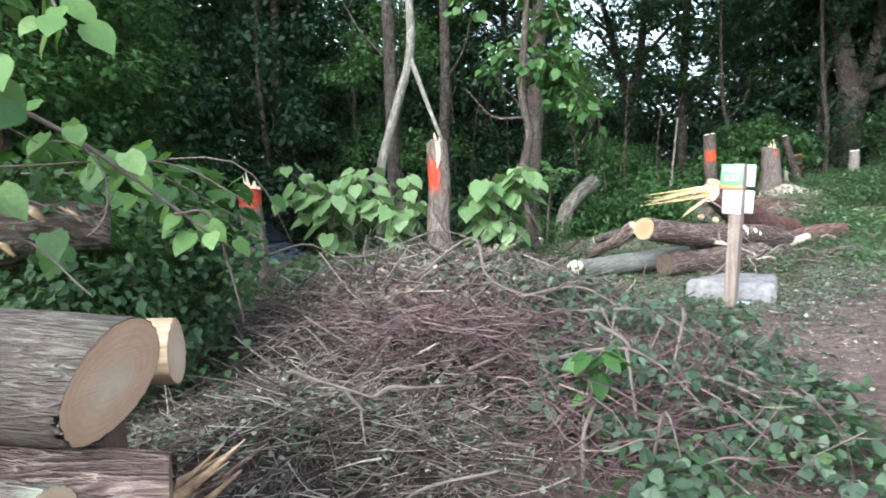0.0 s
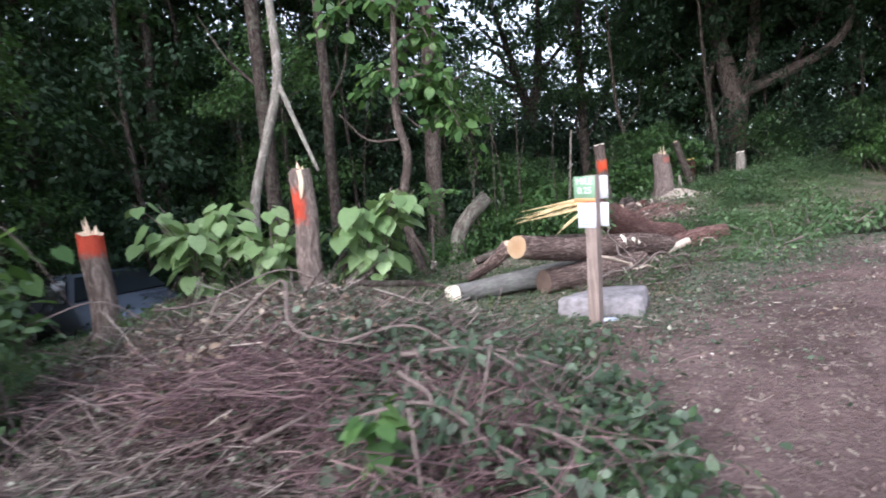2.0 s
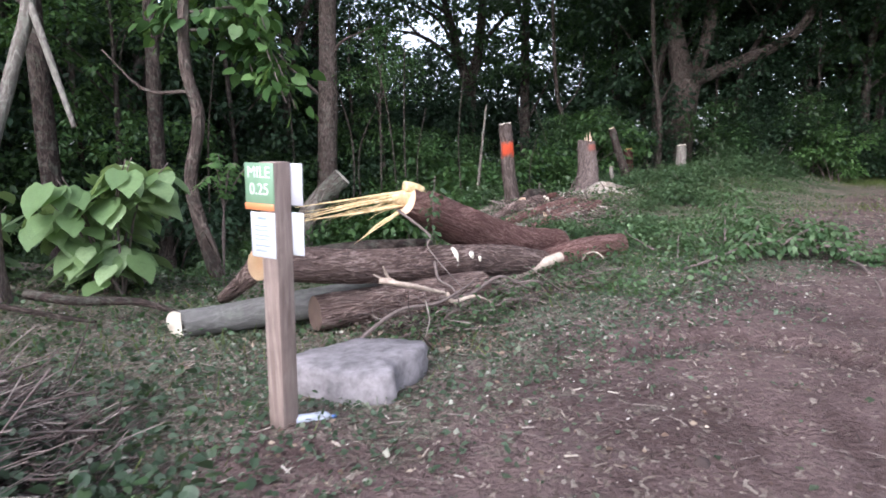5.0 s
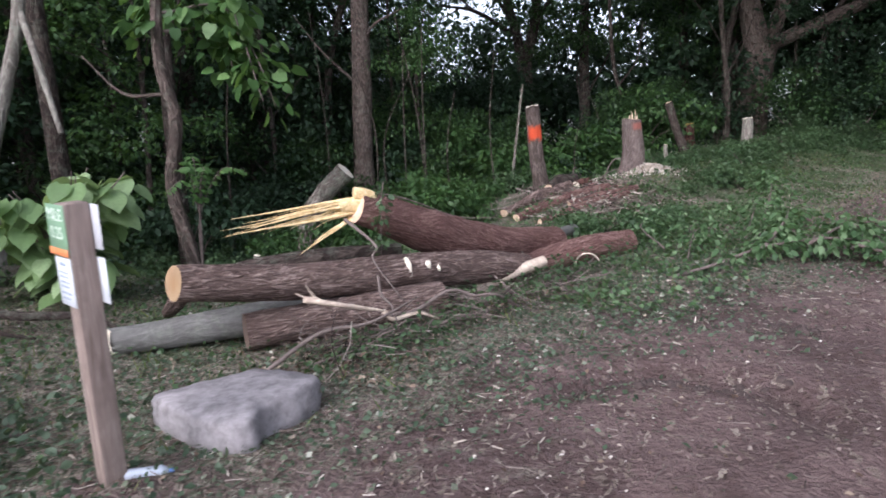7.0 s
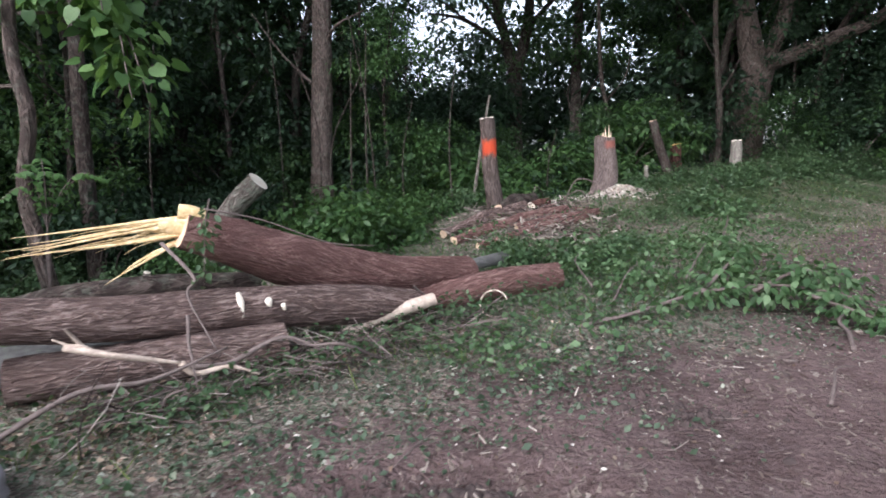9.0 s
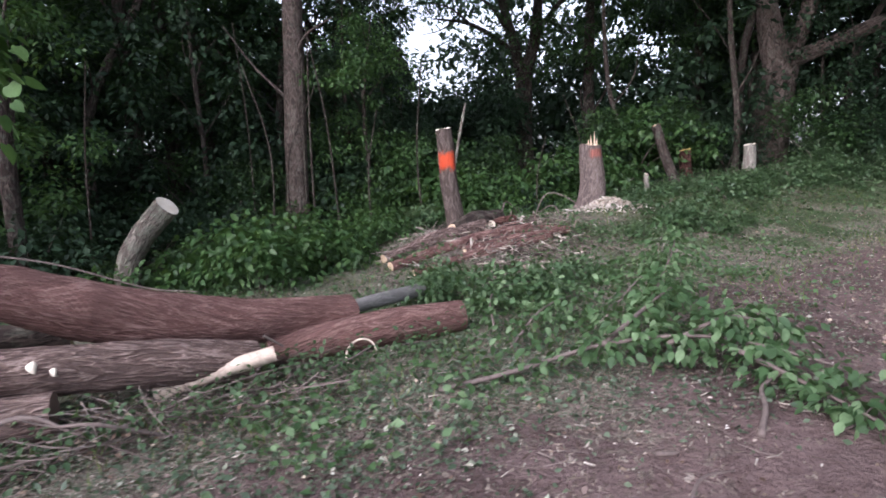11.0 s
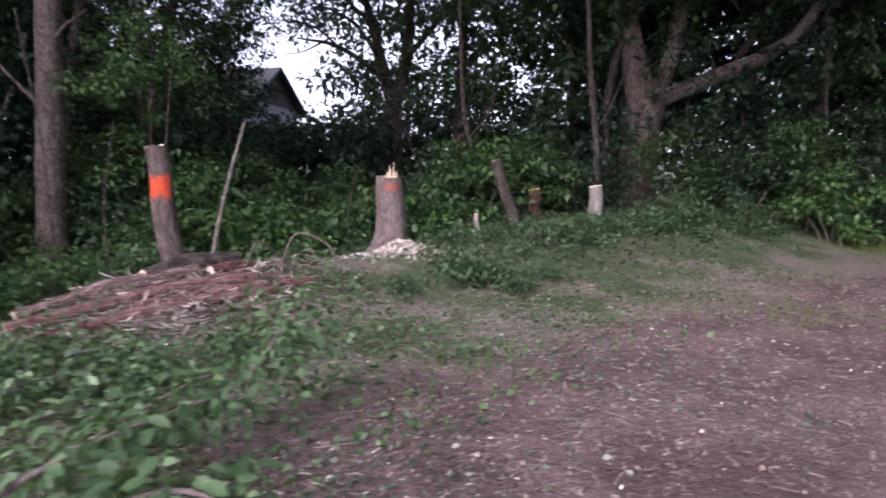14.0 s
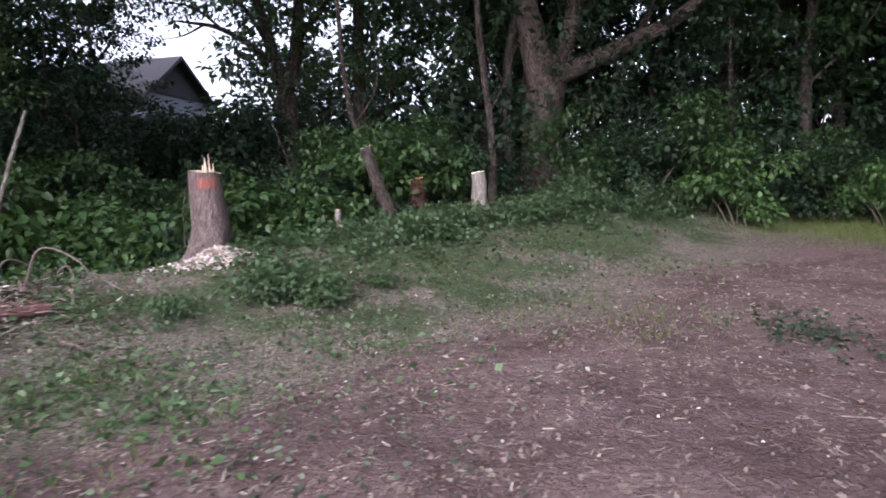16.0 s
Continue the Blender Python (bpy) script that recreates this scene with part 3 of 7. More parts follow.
# ---- logs and stumps ----
def log(name, pts, radii, bark, cut, label, group="", seg=44, ends=(True, True), rough=0.07, ridge=0.035, seed=1, steps=14, slant=0.0, dip=0.0):
    line = bez(pts, steps)
    chunk, rings = tube(line, radii, seg, rough, ridge, seed)
    if slant:
        axis, c0 = unit(line[1] - line[0]), rings[0].mean(0)
        rings[0] = rings[0] + axis * (slant * ((rings[0] - c0) @ np.cross(axis, [0, 0, 1.0])))[:, None]
        chunk[0][:seg] = rings[0]
    if dip:
        axis, c0 = unit(line[1] - line[0]), rings[0].mean(0)
        rings[0] = rings[0] - axis * (dip * (rings[0] - c0)[:, 2])[:, None]
        chunk[0][:seg] = rings[0]
    low = np.array([*line[len(line) // 2][:2], 0])
    low[2] = chunk[0][:, 2].min()
    ob = thing(name, low, label, "log", group)
    part("bark", chunk, bark, ob)
    if ends[0]:
        part("cut_end", disc(rings[0], 0.015, seed=seed, flip=True), cut, ob, "freshly sawn wood end")
    if ends[1]:
        part("cut_end", disc(rings[-1], 0.015, seed=seed + 9), cut, ob, "freshly sawn wood end")
    return ob


def spike(base, tip, w, seed=0, seg=5):
    """A torn sliver of wood."""
    g = np.random.default_rng(seed)
    a, b = np.array(base, float), np.array(tip, float)
    line = bez([a, a + (b - a) * 0.5 + g.normal(0, 0.025, 3) * np.linalg.norm(b - a), b], 5)
    return tube(line, [w, w * 0.8, w * 0.45, w * 0.08], seg, 0.3, 0, seed, True)[0]


def stump(base, top, r0, r1, flare, bark, cut, label, seed=1, splinters=(), seg=26, notch=0.0):
    b, t = np.array(base, float), np.array(top, float)
    n = 20
    k = np.linspace(-0.12, 1, n)[:, None]
    line = b + (t - b) * k + 0.012 * np.sin(k * 7 + seed) * np.array([1, 0.7, 0])
    rad = r1 + (r0 - r1) * (1 - np.clip(k[:, 0], 0, 1)) + flare * np.exp(-np.clip(k[:, 0] + 0.1, 0, 9) * 7)
    chunk, rings = tube(line, rad, seg, 0.05, 0.02, seed)
    v = chunk[0]
    lobes = 1 + 0.9 * flare / r0 * np.exp(-np.clip((v[:, 2] - b[2]) / (t[2] - b[2]), 0, 2) * 6) * np.sin(np.arctan2(v[:, 1] - b[1], v[:, 0] - b[0]) * 4 + seed)
    mid = b + (t - b) * ((v[:, 2] - b[2]) / (t[2] - b[2]))[:, None]
    v[:, :2] = mid[:, :2] + (v[:, :2] - mid[:, :2]) * np.clip(lobes, 0.7, 1.6)[:, None]
    v[-seg:, 2] += 0.012 * np.sin(np.arange(seg) * 0.9 + seed) + notch * np.cos(np.arange(seg) / seg * 2 * np.pi + seed)
    ob = thing("tree_stump", b, label, "stump", "cut stumps along the path")
    part("bark", chunk, bark, ob)
    rim = v[-seg:] + np.array([0, 0, 0.003])
    part("cut_top", disc(rim, 0.03, 0.008, seed), cut, ob, "pale rough-sawn top")
    for i, (dx, dy, lean, hgt, w) in enumerate(splinters):
        p = t + np.array([dx, dy, -0.03])
        part("splinter", spike(p, p + np.array([lean, 0.3 * lean, hgt]), w, seed * 10 + i), SPLINTER_PALE, ob, "torn upright splinter of pale wood")
    return ob


def local_paint(z0, half, ang, wide):
    return RED, z0, half, radians(ang), wide


PB = bark_mat("stump_bark_red_side", (0.1, 0.072, 0.062), (0.26, 0.195, 0.17), (0.42, 0.335, 0.3), 26, paint=local_paint(1.15, 0.26, 235, 0.02))
PA = bark_mat("stump_bark_red_top", (0.09, 0.065, 0.056), (0.23, 0.175, 0.15), (0.37, 0.3, 0.265), 26, paint=local_paint(1.28, 0.2, 270, -0.3))
PC = bark_mat("stump_bark_red_spot", (0.055, 0.04, 0.034), (0.145, 0.108, 0.096), (0.23, 0.185, 0.165), 28, paint=((0.75, 0.1, 0.035), 1.14, 0.17, radians(285), 0.075))
PD = bark_mat("stump_bark_faint_red", (0.09, 0.068, 0.062), (0.2, 0.152, 0.138), (0.3, 0.24, 0.22), 30, paint=((0.36, 0.13, 0.1), 1.12, 0.1, radians(310), 0.16))

stump_b = stump((-3.43, 6.6, gz(-3.43, 6.6)), (-3.41, 6.62, 1.87), 0.158, 0.148, 0.02, PB, CUT_PALE, "waist-high cut stump sprayed red beside broad-leaved saplings", 3,
                ((-0.03, 0.02, -0.01, 0.17, 0.035), (0.02, 0.03, 0.01, 0.1, 0.04), (-0.06, -0.02, -0.02, 0.08, 0.03), (0.08, 0.0, 0.01, 0.06, 0.03)), notch=0.03)
strip, _ = tube(bez([(-3.365, 6.46, 1.88), (-3.35, 6.455, 1.76), (-3.36, 6.452, 1.63), (-3.38, 6.45, 1.51)], 5), [0.03, 0.028, 0.03, 0.006], 8, 0.45, 0, 4, True)
part("torn_strip", strip, SPLINTER_PALE, stump_b, "pale strip where bark tore away")
stump((-5.79, 5.72, gz(-5.79, 5.72)), (-5.8, 5.71, 1.38), 0.165, 0.148, 0.02, PA, CUT_PALE, "cut stump with a red-sprayed top band", 5,
      ((-0.02, 0, -0.02, 0.24, 0.04), (0.05, 0.03, 0.01, 0.12, 0.05), (-0.06, 0.02, -0.04, 0.2, 0.02)), notch=0.03)
stump((1.32, 14.85, gz(1.32, 14.85)), (1.2, 14.74, 2.08), 0.15, 0.132, 0.02, PC, CUT_WHITE, "tall slim stump with an orange-red paint spot", 8)
stump_d = stump((3.3, 17.95, gz(3.3, 17.95)), (3.3, 17.95, 1.72), 0.29, 0.225, 0.14, PD, CUT_PALE, "stout flared stump with fresh sawdust at its foot", 11,
                ((0.0, 0.02, -0.01, 0.24, 0.022), (0.07, 0.0, 0.0, 0.3, 0.016), (-0.05, 0.03, 0.0, 0.14, 0.03), (0.1, 0.02, 0.01, 0.16, 0.02)), notch=0.02)
stump((5.06, 22.0, gz(5.06, 22.0)), (4.58, 21.9, 2.16), 0.14, 0.11, 0.02, BARK_TREE, CUT_TAN, "slim leaning stump with grey-brown bark", 13)
stump((5.4, 23.3, gz(5.4, 23.3)), (5.34, 23.25, 1.5), 0.17, 0.155, 0.02, BARK_PLATE, CUT_YELLOW, "dark plated stump with a yellow cut top", 14)
stump((6.83, 22.3, gz(6.83, 22.3)), (6.8, 22.25, 1.56), 0.17, 0.135, 0.03, BARK_PALE, CUT_WHITE, "pale grey stump at the edge of the woods", 15)
log("snag", [(-2.14, 11.2, gz(-2.14, 11.2) - 0.15), (-2.05, 11.22, 0.35), (-1.82, 11.26, 0.8), (-1.38, 11.3, 1.2)], [0.19, 0.165, 0.15, 0.15], BARK_LICHEN, CUT_WHITE,
    "bent lichened snag standing with a sawn top", seed=5, ends=(False, True))
peg = stump((4.36, 20.62, gz(4.36, 20.62)), (4.36, 20.62, 0.99), 0.06, 0.055, 0, BARK_PALE, CUT_TAN, "short slim grey stub among weeds", 18, seg=12)
stump((-2.42, 10.2, gz(-2.42, 10.2)), (-2.42, 10.2, gz(-2.42, 10.2) + 0.32), 0.055, 0.05, 0, BARK_PALE, CUT_WHITE, "short split stub of pale wood", 19, seg=10)

# the heap of felled logs beside the path
HEAP = "felled logs heaped beside the path"
log("felled_log", [(-1.54, 6.3, 0.16), (-1.0, 6.54, 0.18), (-0.4, 6.9, 0.2), (0.25, 7.45, 0.2)], [0.115, 0.125, 0.135, 0.13], BARK_GREY, CUT_WHITE,
    "smooth grey log with a white torn end", HEAP, ridge=0.0, seed=2, slant=0.8)
log("felled_log", [(-0.46, 6.52, 0.17), (0.15, 7.0, 0.17), (0.9, 7.6, 0.17)], [0.15, 0.15, 0.14], BARK_BROWN, CUT_MUD, "brown log lying under the heap", HEAP, seed=3)
log_one = log("felled_log", [(-0.73, 6.1, 0.68), (-0.25, 6.62, 0.55), (0.25, 7.2, 0.46), (0.7, 7.7, 0.4), (1.2, 8.3, 0.28), (1.55, 8.75, 0.17)], [0.13, 0.14, 0.155, 0.165, 0.16, 0.145],
              BARK_BROWN, CUT_OCHRE, "furrowed brown log with an undercut yellow end", HEAP, seed=4, seg=48, slant=0.25)
for at, w, hh in (((0.655, 7.42, 0.48), 0.034, 0.085), ((0.79, 7.57, 0.46), 0.045, 0.028), ((0.87, 7.64, 0.42), 0.03, 0.02)):
    q = np.array(at) + (0.012, 0.02, -0.006)
    blob, _ = tube(bez([q + (-0.045, 0.03, hh), q + (-0.012, 0.004, hh * 0.3), q + (0.004, -0.008, -hh)], 4), [w * 0.5, w, w * 0.35], 11, 0.7, 0.2, 3, True)
    part("bark_scar", blob, CUT_WHITE, log_one, "pale scar where the bark is knocked off")
log("felled_log", [(-1.35, 7.2, 0.42), (-0.85, 7.35, 0.52), (-0.3, 7.75, 0.52), (0.3, 8.3, 0.45)], [0.05, 0.085, 0.1, 0.1], BARK_TREE, CUT_TAN, "thin dark log behind the heap", HEAP, seed=6)
big = log("felled_tree", [(0.2, 7.47, 1.03), (0.42, 7.72, 0.9), (0.68, 8.08, 0.71), (0.98, 8.5, 0.53), (1.31, 8.99, 0.4), (1.58, 9.42, 0.34), (1.84, 9.8, 0.29)], [0.145, 0.185, 0.215, 0.2, 0.175, 0.16, 0.15],
          BARK_RED, CUT_TAN, "bent reddish trunk snapped into long yellow splinters", HEAP, seg=52, ends=(True, True), seed=7)
gs = np.random.default_rng(14)
END = np.array([0.2, 7.5, 1.05])
AWAY = np.array([-0.81, -0.575, -0.05])


def slat(base, way, reach, w, thick, sag, seed):
    """A long flat torn sliver that narrows to a point."""
    g = np.random.default_rng(seed)
    n = 12
    k = np.linspace(0, 1, n)[:, None]
    side = unit(np.cross(way, [0.3, -1.0, 0.2]))
    deep = unit(np.cross(side, way))
    line = base + way * reach * k + np.array([0, 0, 1.0]) * (sag * k ** 2) + side * (0.012 * np.sin(k * g.uniform(3, 7) + seed)) 
    half = w * (1 - 0.92 * k ** g.uniform(1.0, 2.2)) * (1 + 0.14 * np.sin(k * g.uniform(14, 24) + seed))
    th = thick * (1 - 0.75 * k)
    ring = [line + side * half + deep * th * 0.5, line + deep * th, line - side * half + deep * th * 0.4, line - side * half * 0.9 - deep * th, line + side * half * 0.9 - deep * th * 0.7]
    v = np.stack(ring, 1).reshape(-1, 3)
    f = [(a * 5 + c, a * 5 + (c + 1) % 5, (a + 1) * 5 + (c + 1) % 5, (a + 1) * 5 + c) for a in range(n - 1) for c in range(5)]
    return v, f + [tuple(range(5))[::-1], tuple(range(5 * n - 5, 5 * n))], []


for i in range(22):
    up = -0.055 + 0.11 * (i % 7) / 6
    p = END + np.array([0.05, 0.03, up]) + gs.normal(0, 1, 3) * (0.01, 0.03, 0.008)
    reach = 1.18 * (0.98, 0.62, 0.85, 1.02, 0.5, 0.92, 0.7, 0.4, 0.78, 0.34, 0.88, 0.45, 0.58)[i % 13]
    part("splinter", slat(p, AWAY + gs.normal(0, 0.018, 3), reach, gs.uniform(0.006, 0.016), gs.uniform(0.004, 0.01), (up * 0.3 - 0.07) * gs.uniform(0.3, 1.3), 40 + i), SPLINTER_YELLOW, big, "long torn yellow splinter")
for i, (reach, drop) in enumerate(((0.62, -0.42), (0.5, -0.36), (0.3, -0.3))):
    p = END + np.array([0.0, 0.0, -0.075 - 0.01 * i])
    part("splinter", slat(p, AWAY + (0.1, 0.05, drop), reach, 0.017, 0.009, -0.03, 60 + i), SPLINTER_YELLOW, big, "torn splinter hanging down")
part("torn_core", tube(bez([END + (0.14, 0.09, -0.02), END + AWAY * 0.08, END + AWAY * 0.24], 5), [0.1, 0.07, 0.02], 14, 0.3, 0.08, 6, True)[0], SPLINTER_YELLOW, big, "raw yellow heartwood where the trunk tore")
knob, _ = tube(bez([(0.34, 7.56, 1.1), (0.27, 7.5, 1.14), (0.2, 7.45, 1.16)], 4), [0.06, 0.062, 0.058], 12, 0.1, 0, 2, True)
part("torn_knob", knob, SPLINTER_YELLOW, big, "raised knob of torn wood")
part("bark_scar", tube(bez([(1.24, 8.78, 0.6), (1.25, 8.8, 0.53), (1.26, 8.82, 0.46)], 4), [0.015, 0.03, 0.012], 8, 0.4, 0, 3, True)[0], CUT_WHITE, big, "pale scar where the bark is knocked off")
slab_b, _ = tube(bez([(-0.84, 6.44, 0.67), (-1.05, 6.6, 0.48), (-1.4, 6.85, 0.24)], 7), [0.075, 0.07, 0.05], 14, 0.3, 0.05, 5, True)
torn_slab = thing("torn_slab", (-1.1, 6.6, 0.2), "torn slab of bark leaning on the log heap", "slab", HEAP)
part("bark", slab_b, BARK_BROWN, torn_slab)
part("cut_end", disc(tube([(-0.835, 6.435, 0.678), (-0.83, 6.43, 0.685)], [0.07, 0.066], 14, 0.25, 0, 5)[1][-1], 0.02, seed=4), CUT_PALE, torn_slab, "pale broken end")
log("felled_log", [(1.42, 9.1, 0.12), (1.85, 9.45, 0.15), (2.3, 9.85, 0.17), (2.72, 10.28, 0.16)], [0.13, 0.15, 0.155, 0.13], BARK_RED, CUT_TAN, "half-stripped red log with rotten patches", HEAP, seed=8, rough=0.1)
log("felled_log", [(1.35, 9.85, 0.2), (1.75, 10.5, 0.22), (2.02, 11.15, 0.2)], [0.06, 0.07, 0.07], BARK_GREY, CUT_WHITE, "thin grey log behind the stripped one", HEAP, seed=9, ridge=0)
log("felled_log", [(1.1, 8.2, 0.08), (1.4, 8.42, 0.17), (1.76, 8.7, 0.25)], [0.05, 0.06, 0.055], TWIG_PALE, CUT_WHITE, "short crooked limb with a white cut", HEAP, seed=10)

# split slabs near the slim stump
for i, (a, b, r, mtl) in enumerate((((1.05, 12.6), (2.6, 14.6), 0.1, BARK_RED), ((0.8, 12.95), (1.9, 14.5), 0.11, BARK_BROWN),
                                    ((1.45, 12.4), (2.95, 14.4), 0.07, BARK_RED), ((1.5, 14.0), (1.95, 15.3), 0.15, BARK_TREE), ((1.9, 13.3), (3.15, 15.0), 0.07, BARK_RED), ((1.2, 13.1), (2.4, 15.0), 0.06, BARK_RED))):
    za, zb = gz(*a) + r * 0.6, gz(*b) + r * 0.9
    log("split_slab", [(*a, za), ((a[0] + b[0]) / 2, (a[1] + b[1]) / 2, (za + zb) / 2 + 0.03), (*b, zb)], [r * 0.7, r, r * 0.9], mtl, CUT_PALE,
        "long split slab of bark and wood on the bank", "split slabs on the bank", 12, rough=0.25, seed=20 + i, steps=7)

# the log stack near the walk's start
STACK = "sawn logs stacked by the brush"
big2 = log("stacked_log", [(-2.27, -0.59, 1.0), (-2.76, -0.7, 1.06), (-3.6, -0.85, 1.13)], [0.158, 0.163, 0.166], BARK_STACK, CUT_TAN, "thick grey-barked log with red paint and a tan sawn end", STACK, seg=52, ridge=0.02, seed=31, dip=0.3, slant=-0.2)
REDPAINT = plain_mat("red_spray_paint", (0.42, 0.06, 0.035), 0.85, 0, 0.3, 40, 0.4)
for p, q, w in (((-2.3, -0.65, 1.128), (-2.47, -0.7, 1.139), 0.026), ((-2.4, -0.765, 1.05), (-2.41, -0.775, 0.98), 0.014)):
    m = (np.array(p) + np.array(q)) / 2
    part("paint_mark", tube(bez([p, m + (0, 0, 0.003), q], 4), [w * 0.3, w, w * 0.3], 8, 0.5, 0, 5, True)[0], REDPAINT, big2, "sprayed red paint mark")
log("stacked_log", [(-2.49, -0.09, 0.92), (-2.85, -0.16, 0.92), (-3.5, -0.28, 0.93)], [0.11, 0.112, 0.12], TORN_WOOD, CUT_TAN, "shorter log with a torn barkless side and ragged end", STACK, seed=32, slant=0.25)
log("stacked_log", [(-2.12, -0.61, 0.75), (-2.6, -0.7, 0.76), (-3.4, -0.83, 0.78)], [0.085, 0.095, 0.1], BARK_BROWN, CUT_DULL, "split brown log under the stack", STACK, seed=33, rough=0.2, slant=0.5)
log("stacked_log", [(-2.17, -0.89, 0.82), (-2.55, -0.94, 0.83), (-3.3, -1.06, 0.84)], [0.075, 0.08, 0.085], BARK_LICHEN, CUT_PALE, "pale log end low in the stack", STACK, seed=34, rough=0.15)
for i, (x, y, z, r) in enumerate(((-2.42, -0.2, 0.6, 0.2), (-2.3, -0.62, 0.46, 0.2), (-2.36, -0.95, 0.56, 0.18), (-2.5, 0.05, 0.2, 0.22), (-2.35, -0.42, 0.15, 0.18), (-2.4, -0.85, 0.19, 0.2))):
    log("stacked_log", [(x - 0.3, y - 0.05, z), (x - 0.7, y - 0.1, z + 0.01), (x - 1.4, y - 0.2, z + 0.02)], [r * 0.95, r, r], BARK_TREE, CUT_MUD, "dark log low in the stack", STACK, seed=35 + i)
rotten = log("rotten_log", [(-4.62, 0.75, 1.2), (-4.4, 0.98, 1.24), (-4.22, 1.16, 1.25), (-4.05, 1.34, 1.22)], [0.16, 0.17, 0.16, 0.14], BARK_WOOD, CUT_DULL, "rotten red-brown trunk with flaking bark under vines", seed=37, rough=0.16)
for q, w in (((-4.2, 0.98, 1.34), 0.05), ((-4.16, 1.03, 1.2), 0.04), ((-4.3, 0.86, 1.17), 0.035), ((-4.08, 1.12, 1.32), 0.03)):
    q = np.array(q)
    part("bark_scar", tube(bez([q + (-0.05, -0.04, 0.05), q, q + (0.03, 0.03, -0.06)], 4), [w * 0.3, w * 0.6, w * 0.3], 8, 0.6, 0, 3, True)[0], SPLINTER_TAN, rotten, "pale scar where bark flaked away")


# ---- the marker post ----
post = thing("marker_post", (-0.03, 4.53, gz(-0.03, 4.53)), "square weathered wooden marker post with trail signs", "post")
spin = pose(-0.03, 4.54, 0.06, 0, 3.2, -27)
pw = 0.052
shaft = bevelled(box((-pw, -pw, -0.2), (pw, pw, 1.36)), 0.006, 2)
part("shaft", turned(shaft, spin), POST_WOOD, post)
GREEN = plain_mat("faded_green_sign", (0.2, 0.33, 0.21), 0.5, 0, 0.12, 5, 0)
WHITE = plain_mat("white_sign_plastic", (0.62, 0.64, 0.68), 0.45, 0, 0.06, 5, 0)
ORANGE = plain_mat("orange_sign_band", (0.72, 0.25, 0.1), 0.5, 0, 0.08, 5, 0)
INK = plain_mat("faded_sign_ink", (0.3, 0.36, 0.45), 0.6, 0, 0.1, 20, 0)
LETTER = plain_mat("pale_sign_letters", (0.7, 0.78, 0.68), 0.5, 0, 0.05, 20, 0)
FOILS = plain_mat("grey_sign_back", (0.5, 0.5, 0.53), 0.5, 0, 0.1, 6, 0)


def plate(x0, x1, z0, z1, y, mtl, name, owner=post, thick=0.004, label=""):
    return part(name, turned(bevelled(box((x0, y - thick, z0), (x1, y, z1)), 0.0012, 1), spin), mtl, owner, label)


def lettering(text, size, x, y, z, mtl, owner, name="letters"):
    cu = bpy.data.curves.new(name, "FONT")
    cu.body, cu.size, cu.align_x, cu.extrude = text, size, "CENTER", 0.0006
    tmp = bpy.data.objects.new(name, cu)
    scene.collection.objects.link(tmp)
    me = bpy.data.meshes.new_from_object(tmp.evaluated_get(bpy.context.evaluated_depsgraph_get()))
    bpy.data.objects.remove(tmp)
    me.transform(pose(x, y, z, 90, 0, 0))
    me.transform(Matrix.Translation(-Vector(base_of(owner))) @ spin)
    me.materials.clear()
    me.materials.append(mtl)
    ob = new(name, me)
    ob.parent = owner
    return ob


upper = plate(-0.145, 0.052, 1.14, 1.355, -pw - 0.002, GREEN, "upper_sign", label="faded green mile sign")
plate(-0.145, 0.052, 1.13, 1.162, -pw - 0.0075, ORANGE, "orange_band", upper)
lettering("MILE", 0.078, -0.047, -pw - 0.0075, 1.285, LETTER, upper)
lettering("0.25", 0.078, -0.047, -pw - 0.0075, 1.205, LETTER, upper)
lower = plate(-0.115, 0.05, 0.9, 1.12, -pw - 0.002, WHITE, "lower_sign", label="white notice with small blue print")
for i, (x0, x1, z) in enumerate(((-0.03, 0.025, 1.085), (-0.045, 0.04, 1.05), (-0.045, 0.035, 1.03), (-0.045, 0.04, 1.005), (-0.045, 0.03, 0.985), (-0.045, 0.042, 0.955), (-0.04, 0.02, 0.93))):
    plate(x0 * 1.25 - 0.032, x1 * 1.25 - 0.032, z, z + (0.014 if i == 0 else 0.007), -pw - 0.0065, INK, "print_line", lower, 0.001)
for z0, z1, mtl in ((1.15, 1.352, FOILS), (0.905, 1.115, WHITE)):
    part("back_sign", turned(bevelled(box((-0.05, pw + 0.002, z0), (0.125, pw + 0.006, z1)), 0.001, 1), spin), mtl, post, "pale sign plate on the post's back")

# ---- the slab on the grass ----
outline = np.array([(-0.34, 5.24), (-0.1, 5.5), (0.1, 5.68), (0.36, 5.66), (0.58, 5.58), (0.56, 5.36), (0.45, 5.16), (0.47, 4.98), (0.32, 4.92), (0.12, 4.98), (-0.14, 5.1)])
mid = outline.mean(0)
ringlist = []
fine_line = bez([(*p, 0) for p in np.vstack([outline, outline[:1]])], 6)[:-1, :2]
for z, q in ((-0.02, 0.97), (0.03, 1.0), (0.08, 1.025), (0.10, 1.0), (0.16, 1.015), (0.185, 0.985), (0.2, 0.955), (0.208, 0.6), (0.21, 0.2)):
    j = 0.012 * np.sin(np.arange(len(fine_line)) * 1.7 + z * 60) + 0.008 * np.sin(np.arange(len(fine_line)) * 0.6 + z * 30)
    row = mid + (fine_line - mid) * (q + j)[:, None]
    ringlist.append(np.c_[row, np.full(len(row), z) + 0.008 * waves(row[:, 0], row[:, 1], 14, z * 9) + gz(*mid)])
sv, m_ = np.vstack(ringlist), len(fine_line)
